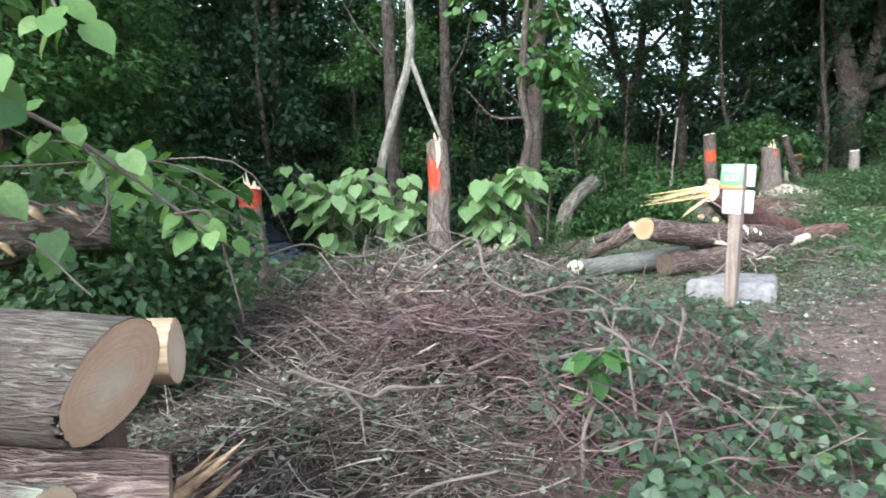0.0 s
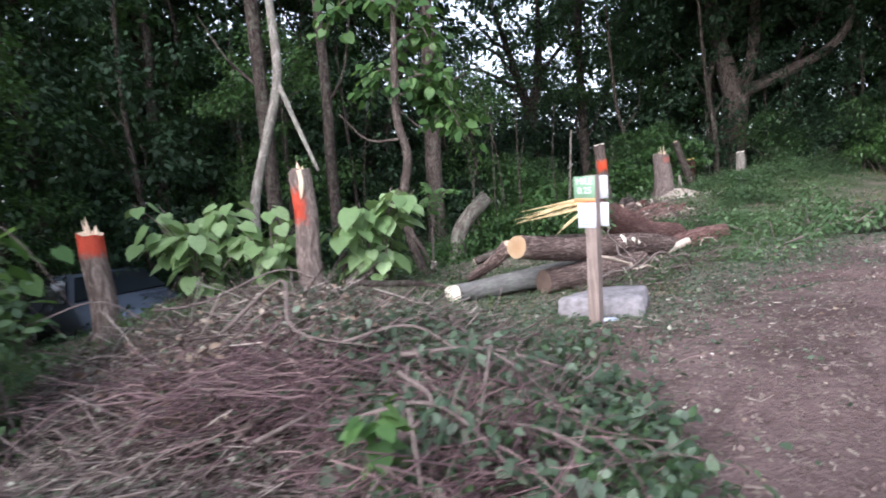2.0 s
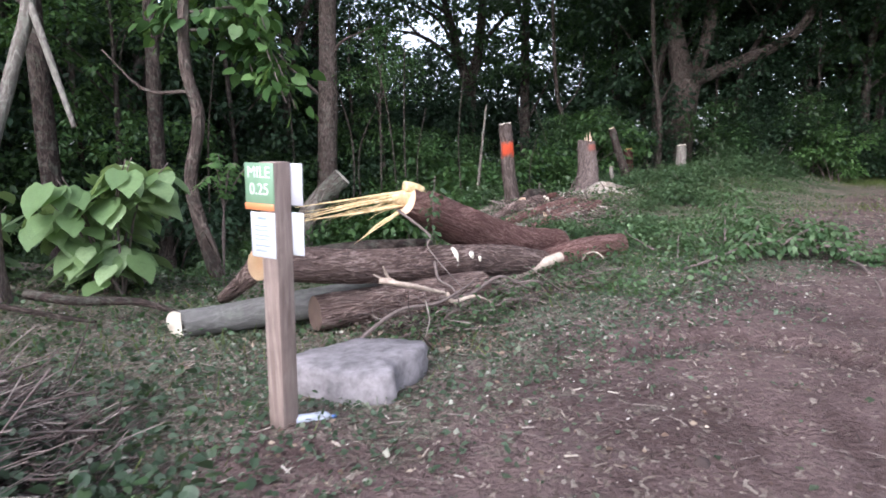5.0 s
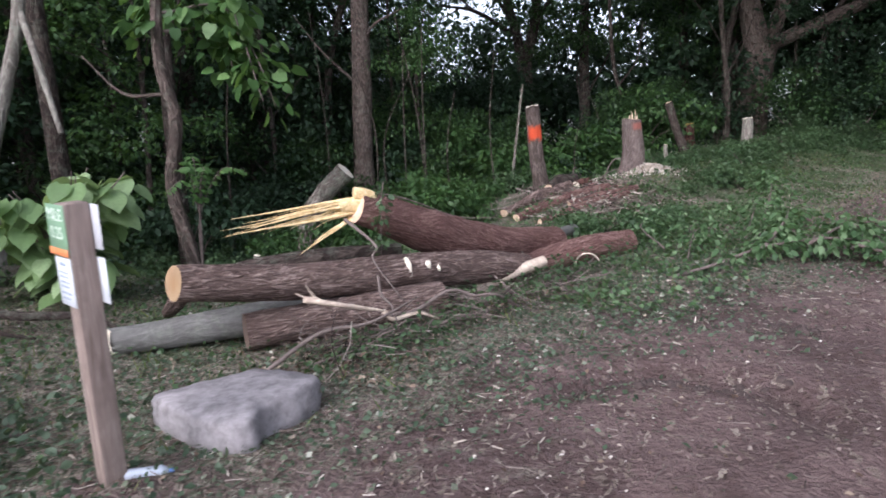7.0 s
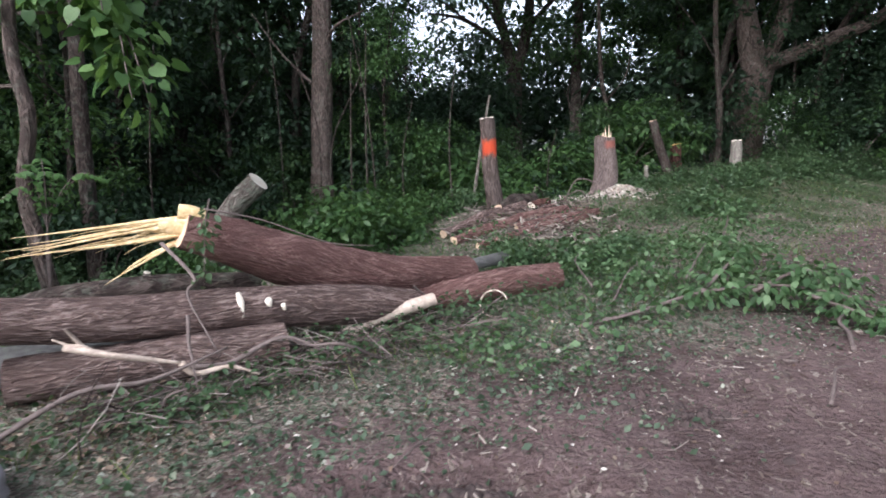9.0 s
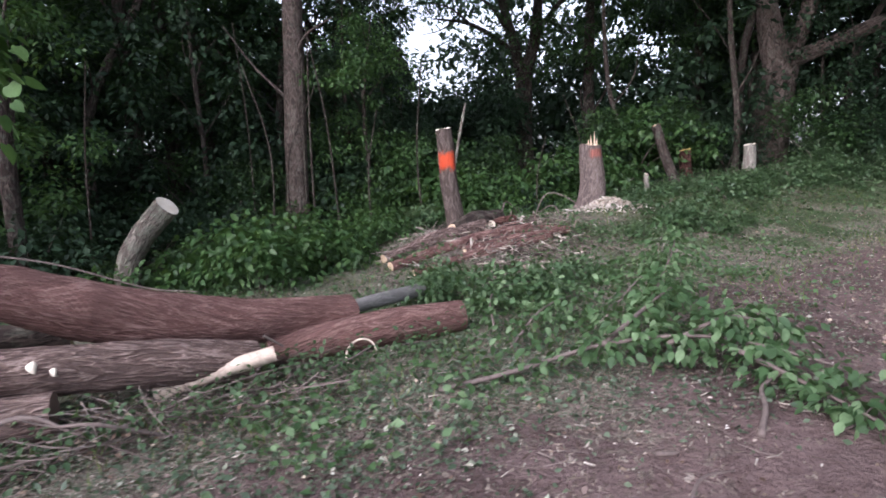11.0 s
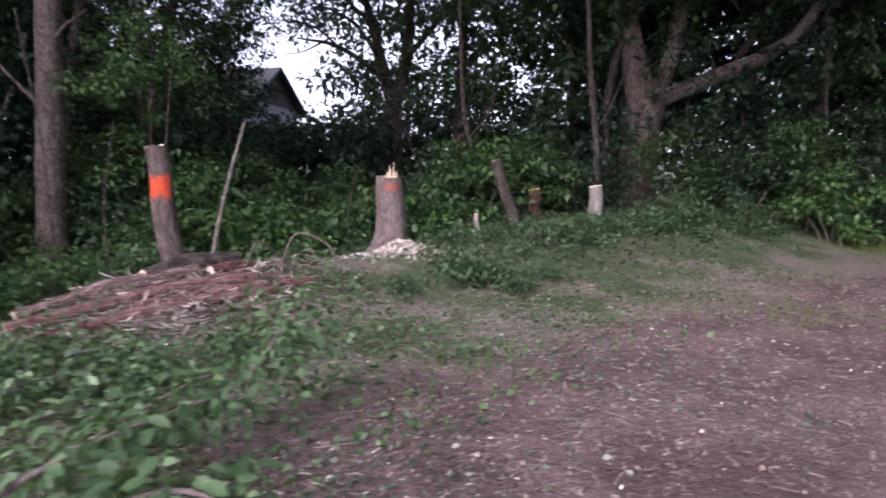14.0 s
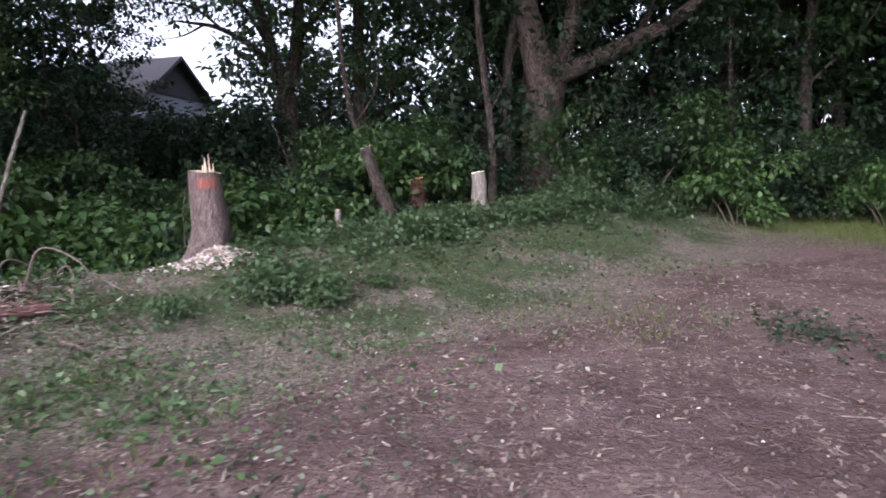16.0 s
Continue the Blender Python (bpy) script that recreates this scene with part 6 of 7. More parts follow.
sets = [spray(p, 0.02, 75, 0.17, g, LEAF_BRIGHT, over, HEART, 0.8, 0.42) for p in (
    [(-2.42, 8.8, 3.2), (-2.0, 9.5, 3.3), (-1.45, 9.1, 2.15)], [(-2.42, 8.8, 3.8), (-2.0, 9.3, 4.0), (-1.6, 9.0, 3.0)], [(-2.42, 8.8, 3.4), (-2.9, 9.4, 3.5), (-3.0, 9.2, 3.0)],
    [(-2.42, 8.8, 4.2), (-2.2, 9.2, 4.6), (-1.8, 8.8, 3.6)], [(-2.42, 8.8, 3.0), (-2.2, 9.6, 3.1), (-1.9, 9.3, 2.5)], [(-2.42, 8.8, 4.4), (-3.2, 9.2, 4.7), (-3.6, 8.9, 4.1)],
    [(-2.1, 9.6, 3.2), (-1.7, 9.45, 2.8), (-1.4, 9.3, 2.1)], [(-2.3, 9.7, 3.5), (-2.0, 9.7, 3.2), (-1.9, 9.65, 2.6)])]
leaf_part("foliage", join_leaves(*sets), LEAF_BRIGHT, over)
near_limb = thing("leafy_limb", (-5.7, 2.0, 0), "overhanging limb with broad light green leaves", "tree")
sets = [spray(p, 0.014, 48, 0.17, g, LEAF_BRIGHT, near_limb, HEART, 0.8, 0.36) for p in (
    [(-5.7, 2.05, 3.3), (-5.1, 1.5, 3.2), (-4.5, 1.1, 2.6)], [(-5.7, 2.05, 2.9), (-5.2, 1.4, 2.8), (-4.75, 0.9, 2.2)], [(-5.7, 2.05, 3.6), (-5.0, 1.9, 3.7), (-4.2, 1.7, 3.1)])]
leaf_part("foliage", join_leaves(*sets), LEAF_BRIGHT, near_limb)
bare("woodland_tree", "tall straight trunk with rough brown bark", [([(-3.55, 17.9, zof(-3.55, 17.9)), (-3.44, 17.87, 1.5), (-3.26, 17.85, 4), (-2.9, 17.8, 10)], [0.33, 0.26, 0.24, 0.14]),
                                                                 ([(-3.29, 17.85, 3.6), (-2.9, 17.7, 4.4), (-2.0, 17.4, 4.7)], [0.05, 0.035, 0.015]), ([(-3.33, 17.85, 3.0), (-4.2, 17.7, 3.9), (-4.9, 17.6, 4.9)], [0.05, 0.03, 0.012])], BARK_WOOD, seg=18)
bare("leaning_pole", "thin pale dead pole leaning out of the ditch", [([(0.42, 16.85, zof(0.42, 16.85)), (0.6, 17.2, 1.3), (0.78, 17.7, 2.72)], [0.042, 0.034, 0.024])], BARK_LICHEN)
bare("slender_tree", "thin straight brown trunk beside the big tree", [([(6.85, 25.4, zof(6.85, 25.4)), (6.9, 25.45, 2.5), (6.7, 25.5, 5), (6.6, 25.5, 9)], [0.11, 0.09, 0.08, 0.05]), ([(6.85, 25.45, 3.0), (7.3, 25.4, 3.8), (7.7, 25.4, 4.9)], [0.03, 0.02, 0.01])], BARK_TREE)
bare("slender_tree", "thin crooked trunk in the undergrowth", [([(3.7, 25.5, zof(3.7, 25.5)), (3.6, 25.5, 2.0), (3.2, 25.5, 4.0), (3.1, 25.5, 8)], [0.1, 0.08, 0.07, 0.04]), ([(3.4, 25.5, 3.0), (4.0, 25.4, 3.8), (4.2, 25.4, 5.0)], [0.03, 0.02, 0.01])], BARK_TREE)
bigt = bare("big_tree", "massive forked tree with a long spreading limb", [([(8.05, 27.6, zof(8.05, 27.6)), (8.10, 27.5, 1.6), (8.25, 27.3, 3.2), (8.40, 27.2, 4.1)], [0.66, 0.55, 0.54, 0.5]),
                                                                          ([(8.30, 27.25, 3.8), (7.95, 27.2, 5.4), (7.60, 27.2, 7.5), (7.20, 27.2, 11)], [0.44, 0.36, 0.29, 0.15]),
                                                                          ([(8.45, 27.2, 3.9), (9.10, 27.3, 5.6), (9.40, 27.4, 8), (9.80, 27.4, 11)], [0.28, 0.24, 0.2, 0.12]),
                                                                          ([(8.50, 27.1, 4.0), (10.0, 26.9, 4.55), (11.6, 26.7, 5.2), (12.5, 26.6, 6.1), (12.7, 26.5, 7.4), (12.6, 26.5, 9.0)], [0.27, 0.21, 0.18, 0.16, 0.12, 0.07])], BARK_WOOD, seg=22)
c = np.c_[g.uniform(4.8, 17, 230), g.uniform(24.8, 32, 230), g.uniform(5.8, 13, 230)]
leaf_part("crown", cloud(c, 0.85, 100, 0.215, g, DIAMOND, 0.6, 0.5), LEAF_DARK, bigt)
twin = bare("twin_tree", "twin-stemmed tree against the pale sky", [([(-0.3, 30.1, zof(-0.3, 30.1)), (-0.3, 30.1, 2), (-0.25, 30.1, 4.6)], [0.4, 0.34, 0.32]), ([(-0.25, 30.1, 4.5), (-0.7, 30.1, 6.4), (-1.6, 30.1, 10)], [0.25, 0.2, 0.08]),
                                                                 ([(-0.25, 30.1, 4.5), (0.3, 30.1, 6.4), (0.6, 30.1, 10)], [0.26, 0.22, 0.1]), ([(-0.5, 30.1, 5.6), (-2.2, 29.9, 6.8), (-3.8, 29.8, 7.2)], [0.12, 0.08, 0.03]),
                                                                 ([(0.2, 30.1, 6.2), (1.4, 30, 7.4), (2.6, 30, 8.6)], [0.12, 0.09, 0.03]), ([(-0.6, 30.1, 6.0), (-1.6, 30, 7.6), (-3.4, 29.9, 8.6)], [0.09, 0.06, 0.02]), ([(-2.2, 29.9, 6.8), (-3.2, 29.8, 7.6), (-4.6, 29.7, 7.9)], [0.05, 0.035, 0.015]),
                                                                 ([(-1.0, 30.1, 7.6), (-2.2, 30, 8.8), (-2.9, 30, 10)], [0.08, 0.05, 0.02]), ([(-2.9, 29.9, 7.0), (-3.6, 29.8, 6.7), (-4.4, 29.7, 6.6)], [0.04, 0.025, 0.01])], BARK_TREE)
c = np.vstack([np.c_[g.uniform(-1.2, 6.4, 120), g.uniform(28.5, 31.5, 120), g.uniform(4.6, 12, 120)], np.c_[g.uniform(-6.5, -0.8, 46), g.uniform(29, 31, 46), g.uniform(7.0, 11, 46)]])
leaf_part("crown", cloud(c, 0.75, 60, 0.18, g, DIAMOND, 0.6, 0.5), LEAF_WOOD, twin)

# thin dead stems and hanging vines in the hollow
for i, (x, y, h) in enumerate(((-2.2, 14.6, 3.4), (-1.8, 15.1, 3.0), (-1.5, 14.8, 3.4), (-0.8, 16.2, 2.6), (1.9, 19.6, 2.0), (-4.4, 12.8, 3.4), (-0.8, 13.9, 3.6), (-1.2, 15.6, 4.2), (-4.1, 17.0, 4.8), (0.2, 16.4, 3.4), (2.6, 22.8, 3.2))):
    bare("dead_sapling", "thin bare stem rising from the hollow", [([(x, y, zof(x, y)), (x + g.normal(0, 0.15), y, h * 0.5), (x + g.normal(0, 0.35), y, h)], [0.02, 0.016, 0.009])], BARK_TREE, "bare stems in the hollow", 6)


# far woods all round, plus high unseen canopy added to shade them
def belt(n, u0, u1, s0, s1, z0, z1, rad, per, size, seed, top_thin=1.0):
    g = np.random.default_rng(seed)
    u, s = g.uniform(u0, u1, n), g.uniform(s0, s1, n)
    x, y = xy(u, s)
    z = z0 + (z1 - z0) * g.random(n) ** top_thin
    gap = (np.abs(x - 0.6 - 0.06 * (y - 30)) < 4.6) & (y > 24) & (z > 3.4 + 0.1 * (y - 24)) & (g.random(n) < 0.5)
    return cloud(np.c_[x, y, z][~gap], rad, per, size, g, DIAMOND, 0.5, 0.6)


far = new("far_woods", fast_mesh("far_woods", *join_leaves(
    belt(520, -30, 14, 23, 34, -0.5, 16, 1.6, 64, 0.48, 501), belt(150, 14, 19, 27, 36, -0.5, 11, 1.4, 60, 0.36, 507), belt(150, 18, 27, 24, 30, -0.5, 4.0, 1.2, 60, 0.34, 502),
    belt(560, 27, 48, 14, 30, 0, 16, 1.5, 75, 0.46, 503), belt(640, 37, 52, -22, 16, 0, 17, 1.5, 75, 0.46, 504), belt(120, -45, -18, -10, 24, 0, 12, 1.8, 40, 0.6, 505),
    # belts seeded 508 to 512 and 516: canopy added overhead to block skylight
    belt(260, -2, 26, 12, 22, 8.5, 14, 1.5, 60, 0.36, 508), belt(260, 24, 38, -4, 14, 8.0, 14, 1.5, 75, 0.36, 509),
    belt(190, 3, 22, 9, 20, 13, 17, 1.8, 40, 0.6, 510), belt(260, 22, 38, -2, 14, 12.5, 17, 1.8, 45, 0.6, 511), belt(200, -30, 50, -42, -30, 0, 8, 2.0, 30, 0.7, 506), belt(330, 27, 44, -16, 13, 9.5, 16, 2.0, 45, 0.65, 512), belt(160, 36, 44, -16, 8, 0.5, 9, 1.6, 70, 0.4, 513), belt(420, 46, 58, -26, 18, 0.5, 19, 2.2, 42, 0.85, 514), belt(200, 4, 19, 32, 46, 0.5, 12, 2.0, 45, 0.8, 515), belt(330, 17.5, 36, -12, 9, 10.5, 16, 2.0, 45, 0.7, 516),
    cloud(np.c_[g.uniform(-9.0, -0.3, 170), g.uniform(26.5, 31.5, 170), 0.6 + 3.3 * g.random(170) ** 0.8], 0.75, 85, 0.24, g, DIAMOND, 0.5, 0.6),
    cloud(np.c_[g.uniform(-14, -8.6, 90), g.uniform(31, 35, 90), 1.0 + 5.5 * g.random(90)], 0.9, 75, 0.26, g, DIAMOND, 0.5, 0.6),
    cloud(np.c_[g.uniform(-5.2, 1.5, 110), g.uniform(36, 41, 110), 2.0 + 6.0 * g.random(110) ** 1.2], 1.0, 60, 0.3, g, DIAMOND, 0.5, 0.6)), LEAF_DARK))
tagged(far, "distant dark green woods closing the view, plus unseen canopy added for shade", "woods", "", "stuff")

# ---- houses beyond the trees ----
ROOF = plain_mat("dark_shingle_and_backlit_gable", (0.05, 0.05, 0.055), 0.9, 0, 0.3, 20, 0.5)
SIDING = plain_mat("pale_siding", (0.24, 0.26, 0.3), 0.7, 0, 0.08, 3, 0.1)
TRIMW = plain_mat("white_trim_paint", (0.75, 0.75, 0.76), 0.5, 0, 0.04, 3, 0)
GLASS = plain_mat("dark_window_glass", (0.02, 0.025, 0.03), 0.08, 0, 0.05, 3, 0)


def house(x0, x1, y0, y1, zb, eave, ridge, label, along_x=True, gable_mat=None):
    ob = thing("house", ((x0 + x1) / 2, (y0 + y1) / 2, zb), label, "house")
    part("wall", box((x0, y0, zb - 0.5), (x1, y1, eave)), SIDING, ob, flat=True)
    o, ym = 0.45, (y0 + y1) / 2
    if along_x:
        pts = [(x0 - o, y0 - o, eave - 0.15), (x1 + o, y0 - o, eave - 0.15), (x1 + o, ym, ridge), (x0 - o, ym, ridge), (x1 + o, y1 + o, eave - 0.15), (x0 - o, y1 + o, eave - 0.15)]
        gable = [[(x1, y0, eave), (x1, y1, eave), (x1, ym, ridge - 0.2)], [(x0, y0, eave), (x0, y1, eave), (x0, ym, ridge - 0.2)]]
    else:
        xm = (x0 + x1) / 2
        pts = [(x1 + o, y0 - o, eave - 0.15), (x1 + o, y1 + o, eave - 0.15), (xm, y1 + o, ridge), (xm, y0 - o, ridge), (x0 - o, y1 + o, eave - 0.15), (x0 - o, y0 - o, eave - 0.15)]
        gable = [[(x0, y0, eave), (x1, y0, eave), (xm, y0, ridge - 0.2)], [(x0, y1, eave), (x1, y1, eave), (xm, y1, ridge - 0.2)]]
    v = np.array(pts + [(a, b, c - 0.18) for a, b, c in pts], float)
    f = [(0, 1, 2, 3), (3, 2, 4, 5), (9, 8, 7, 6), (11, 10, 8, 9), (0, 6, 7, 1), (1, 7, 8, 2), (2, 8, 10, 4), (4, 10, 11, 5), (5, 11, 9, 3), (3, 9, 6, 0)]
    part("roof", (v, f, []), ROOF, ob, flat=True)
    for t in gable:
        a = np.array(t, float)
        nrm = unit(np.cross(a[1] - a[0], a[2] - a[0])) * 0.06
        part("gable", (np.vstack([a - nrm, a + nrm]), [(0, 1, 2), (5, 4, 3), (0, 3, 4, 1), (1, 4, 5, 2), (2, 5, 3, 0)], []), gable_mat or TRIMW, ob, "gable end", flat=True)
    for wx in np.arange(x0 + 1.5, x1 - 1.5, 3.2):
        w = part("window", box((wx, y0 - 0.03, zb + 1.0), (wx + 1.1, y0 - 0.004, zb + 2.3)), TRIMW, ob, flat=True)
        part("pane", box((wx + 0.08, y0 - 0.045, zb + 1.08), (wx + 1.02, y0 - 0.034, zb + 2.22)), GLASS, w, flat=True)
    return ob


# gable ends take the roof's dark colour to stand for backlit shade
house(-23, -9.6, 36.5, 42, -0.4, 6.2, 8.2, "pale-sided house behind trees, dark roof, gable ends darkened as backlit", True, ROOF)
house(-12.4, -7.0, 52, 60, 0, 3.4, 6.3, "distant house with a pale gable between the trees", False, SIDING)


# ---- parked car behind the stumps ----
def car(loc, turn):
    m = pose(*loc, 0, 0, turn)
    ob = thing("parked_car", loc, "silver-blue sedan parked behind the trees", "car")
    PAINT = plain_mat("silver_blue_car_paint", (0.22, 0.26, 0.34), 0.22, 0.35, 0.05, 4, 0)
    RUB, RIM = plain_mat("tyre_rubber", (0.02, 0.02, 0.02), 0.9), plain_mat("alloy_rim", (0.45, 0.45, 0.46), 0.35, 0.9, 0.05, 5, 0)
    prof = [(-2.2, 0.35), (-2.2, 0.75), (-2.0, 0.9), (-1.5, 0.95), (-0.8, 1.38), (0.1, 1.43), (0.6, 1.36), (1.2, 0.95), (1.9, 0.82), (2.2, 0.68), (2.25, 0.35), (2.0, 0.25), (-2.0, 0.25)]
    half = [0.82, 0.86, 0.86, 0.86, 0.6, 0.6, 0.6, 0.84, 0.82, 0.76, 0.78, 0.8, 0.8]
    v = np.array([(x, -w, z) for (x, z), w in zip(prof, half)] + [(x, w, z) for (x, z), w in zip(prof, half)], float)
    n = len(prof)
    f = [(i, i + n, (i + 1) % n + n, (i + 1) % n) for i in range(n)] + [tuple(range(n)), tuple(range(n, 2 * n))[::-1]]
    bm = bmesh.new()
    vs = [bm.verts.new(p) for p in v]
    for face in f:
        bm.faces.new([vs[i] for i in face])
    bmesh.ops.recalc_face_normals(bm, faces=bm.faces[:])
    bmesh.ops.triangulate(bm, faces=[x for x in bm.faces if len(x.verts) > 4])
    bmesh.ops.bevel(bm, geom=bm.edges[:], offset=0.05, segments=2, affect="EDGES")
    bm.verts.index_update()
    body = np.array([q.co[:] for q in bm.verts]), [tuple(q.index for q in face.verts) for face in bm.faces], []
    bm.free()
    part("body", turned(body, m), PAINT, ob)
    for sgn in (-1, 1):
        q = np.array([(-1.25, 0.87 * sgn, 0.98), (0.98, 0.865 * sgn, 0.98), (0.5, 0.66 * sgn, 1.33), (-0.72, 0.66 * sgn, 1.35)])
        part("side_window", turned((np.vstack([q, q + (0, 0.02 * sgn, 0)]), [(0, 1, 2, 3), (7, 6, 5, 4), (0, 4, 5, 1), (1, 5, 6, 2), (2, 6, 7, 3), (3, 7, 4, 0)], []), m), GLASS, ob, flat=True)
        for wx in (-1.4, 1.4):
            w = part("wheel", turned(tube([(wx, 0.66 * sgn, 0.31), (wx, 0.69 * sgn, 0.31), (wx, 0.86 * sgn, 0.31), (wx, 0.88 * sgn, 0.31)], [0.26, 0.31, 0.31, 0.27], 22, 0, 0, 0, True)[0], m), RUB, ob)
            part("rim", turned(tube([(wx, 0.87 * sgn, 0.31), (wx, 0.895 * sgn, 0.31)], [0.2, 0.17], 18, 0, 0, 0, True)[0], m), RIM, w)
        part("headlight", turned(bevelled(box((2.02, 0.48 * sgn - 0.16, 0.62), (2.2, 0.48 * sgn + 0.16, 0.74)), 0.03), m), RIM, ob, "clear headlight")
    q = np.array([(1.16, -0.78, 1.0), (1.16, 0.78, 1.0), (0.64, 0.58, 1.36), (0.64, -0.58, 1.36)])
    part("windscreen", turned((np.vstack([q, q + (0.03, 0, 0.03)]), [(3, 2, 1, 0), (4, 5, 6, 7), (0, 1, 5, 4), (1, 2, 6, 5), (2, 3, 7, 6), (3, 0, 4, 7)], []), m), GLASS, ob, flat=True)
    return ob


cx, cy = -8.9, 9.7
car((cx, cy, gz(cx, cy) - 0.02), -35)


# ---- low weeds, grass and litter on the ground ----
def field(n, u0, u1, s0, s1, g, keep=None):
    u, s = g.uniform(u0, u1, n), g.uniform(s0, s1, n)
    x, y = xy(u, s)
    if keep is not None:
        ok = g.random(n) < keep(x, y, u, s)
        x, y = x[ok], y[ok]
    return np.c_[x, y, height(x, y)]


g = np.random.default_rng(77)


def patchy(lo, hi, k, f=0.9):
    return lambda x, y, u, s: np.clip(0.5 + 0.9 * waves(x, y, f, k), 0.04, 1) * smooth(s, lo, hi)


def stuff(name, chunk, mtl, label, category):
    return tagged(new(name, fast_mesh(name, *chunk, mtl)), label, category, "", "stuff")


pw = patchy(2.6, 5.0, 1.0)
p = field(70000, -2, 24, 2.6, 9.6, g, lambda x, y, u, s: pw(x, y, u, s) * (1 - 0.6 * smooth(u, 11.5, 14.5) * (1 - smooth(s, 6.5, 8.5))))
stuff("low_weeds", leaves(p + np.c_[np.zeros((len(p), 2)), 0.015 + 0.11 * g.random(len(p)) ** 2], g.normal(0, 1, (len(p), 3)) * (1, 1, 0.5), g.normal(0, 0.6, (len(p), 3)) + (0, 0, 1), g.uniform(0.02, 0.065, len(p)), DIAMOND, 1.3),
      LEAF_WEED, "low green weeds and ivy along the bank", "weeds")
p = field(27000, 15, 31, 3.2, 10.5, g, lambda x, y, u, s: np.clip(0.15 + 1.2 * waves(x, y, 1.1, 2.0), 0.03, 1) * smooth(s, 4.4, 6.8))
stuff("tall_weeds", leaves(p + np.c_[np.zeros((len(p), 2)), 0.03 + 0.3 * g.random(len(p)) ** 1.5], g.normal(0, 0.8, (len(p), 3)) * (1, 1, 0.5), g.normal(0, 0.5, (len(p), 3)) + (0, 0, 1), g.uniform(0.04, 0.1, len(p)), DIAMOND, 1.2),
      LEAF_WEED, "ankle-high weeds below the woods", "weeds")
p = field(20000, 3, 24, 10.0, 14.5, g)
stuff("ditch_weeds", leaves(p + np.c_[np.zeros((len(p), 2)), 0.03 + 0.3 * g.random(len(p)) ** 1.5], g.normal(0, 0.8, (len(p), 3)) * (1, 1, 0.5), g.normal(0, 0.5, (len(p), 3)) + (0, 0, 1), g.uniform(0.05, 0.12, len(p)), DIAMOND, 1.2),
      LEAF_DARK, "dark leafy cover in the ditch", "weeds")
blade = np.array([(-0.035, 0, 0), (0.035, 0, 0), (0.0, 1, 0.12)]), np.array([(0, 1, 2)])
p = np.vstack([field(42000, 22, 34, -8, 6.5, g, lambda x, y, u, s: smooth(u - 0.5 * s, 24, 27)), field(9000, -1, 24, 2.6, 8, g, patchy(2.4, 4, 3.0)), field(1500, 17.5, 22, 1.4, 4.0, g, lambda x, y, u, s: np.exp(-((u - 19.8) / 0.9) ** 2 - ((s - 2.8) / 0.55) ** 2)), field(5000, 5, 22, -9, -5, g)])
stuff("grass_tufts", leaves(p - (0, 0, 0.01), g.normal(0, 0.45, (len(p), 3)) * (1, 1, 0) + (0, 0, 1), g.normal(0, 1, (len(p), 3)) * (1, 1, 0.1), g.uniform(0.06, 0.2, len(p)), blade), GRASS, "thin grass at the path's edge", "grass")
p = field(60000, -2, 24, -6, 9.5, g, lambda x, y, u, s: (0.2 + 0.8 * smooth(s, 0.8, 3.0)) * np.clip(0.6 + 0.6 * waves(x, y, 1.6, 6.0), 0.15, 1))
stuff("leaf_litter", leaves(p + (0, 0, 0.01), g.normal(0, 1, (len(p), 3)) * (1, 1, 0.25), g.normal(0, 0.5, (len(p), 3)) + (0, 0, 1), 0.012 + 0.035 * g.random(len(p)) ** 2, DIAMOND, 1.2), LITTER, "dry brown leaf litter", "litter")
p = field(60000, -2, 21, 0.4, 8.5, g, lambda x, y, u, s: (1 - 0.6 * smooth(u, 12, 16)) * (0.05 + 0.95 * smooth(s, 1.4, 3.4)) * np.clip(0.6 + 0.7 * waves(x, y, 1.2, 8.0), 0.1, 1))
stuff("wilted_litter", leaves(p + (0, 0, 0.012), g.normal(0, 1, (len(p), 3)) * (1, 1, 0.35), g.normal(0, 0.6, (len(p), 3)) + (0, 0, 1), 0.015 + 0.045 * g.random(len(p)) ** 1.7, DIAMOND, 1.2), WILT, "wilted grey-green leaf litter", "litter")
stuff("fallen_twigs", sticks(7500, lambda n: field(n, -2, 24, -2, 9.5, g, ) + (0, 0, 0.008), 0.17, 0.0028, g, 0.06, 0.25, 3, 3), TWIG, "scattered thin twigs on the ground", "twigs")
p = np.vstack([field(350, -2, 24, -5, 5, g), field(2600, -2, 22, 1.4, 6.5, g)])
stuff("scattered_chips", leaves(p + (0, 0, 0.012), g.normal(0, 1, (len(p), 3)) * (1, 1, 0.1), g.normal(0, 0.3, (len(p), 3)) + (0, 0, 1), 0.008 + 0.03 * g.random(len(p)) ** 2, DIAMOND), CHIP, "scattered pale wood chips on dirt", "wood chips")
a, q = g.uniform(0, 2 * np.pi, 4200), np.abs(g.normal(0, 1, 4200))
cxy = np.c_[3.62 + 0.42 * q * np.cos(a), 17.55 + 0.26 * q * np.sin(a)]
cz = height(cxy[:, 0], cxy[:, 1]) + 0.02 + 0.2 * np.exp(-q ** 2) * g.uniform(0.7, 1.1, 4200)
stuff("sawdust_heap", leaves(np.c_[cxy, cz], g.normal(0, 1, (4200, 3)) * (1, 1, 0.3), g.normal(0, 0.4, (4200, 3)) + (0, 0, 1), g.uniform(0.03, 0.08, 4200), DIAMOND), CHIP, "fresh pale sawdust and chips by the stump", "wood chips")
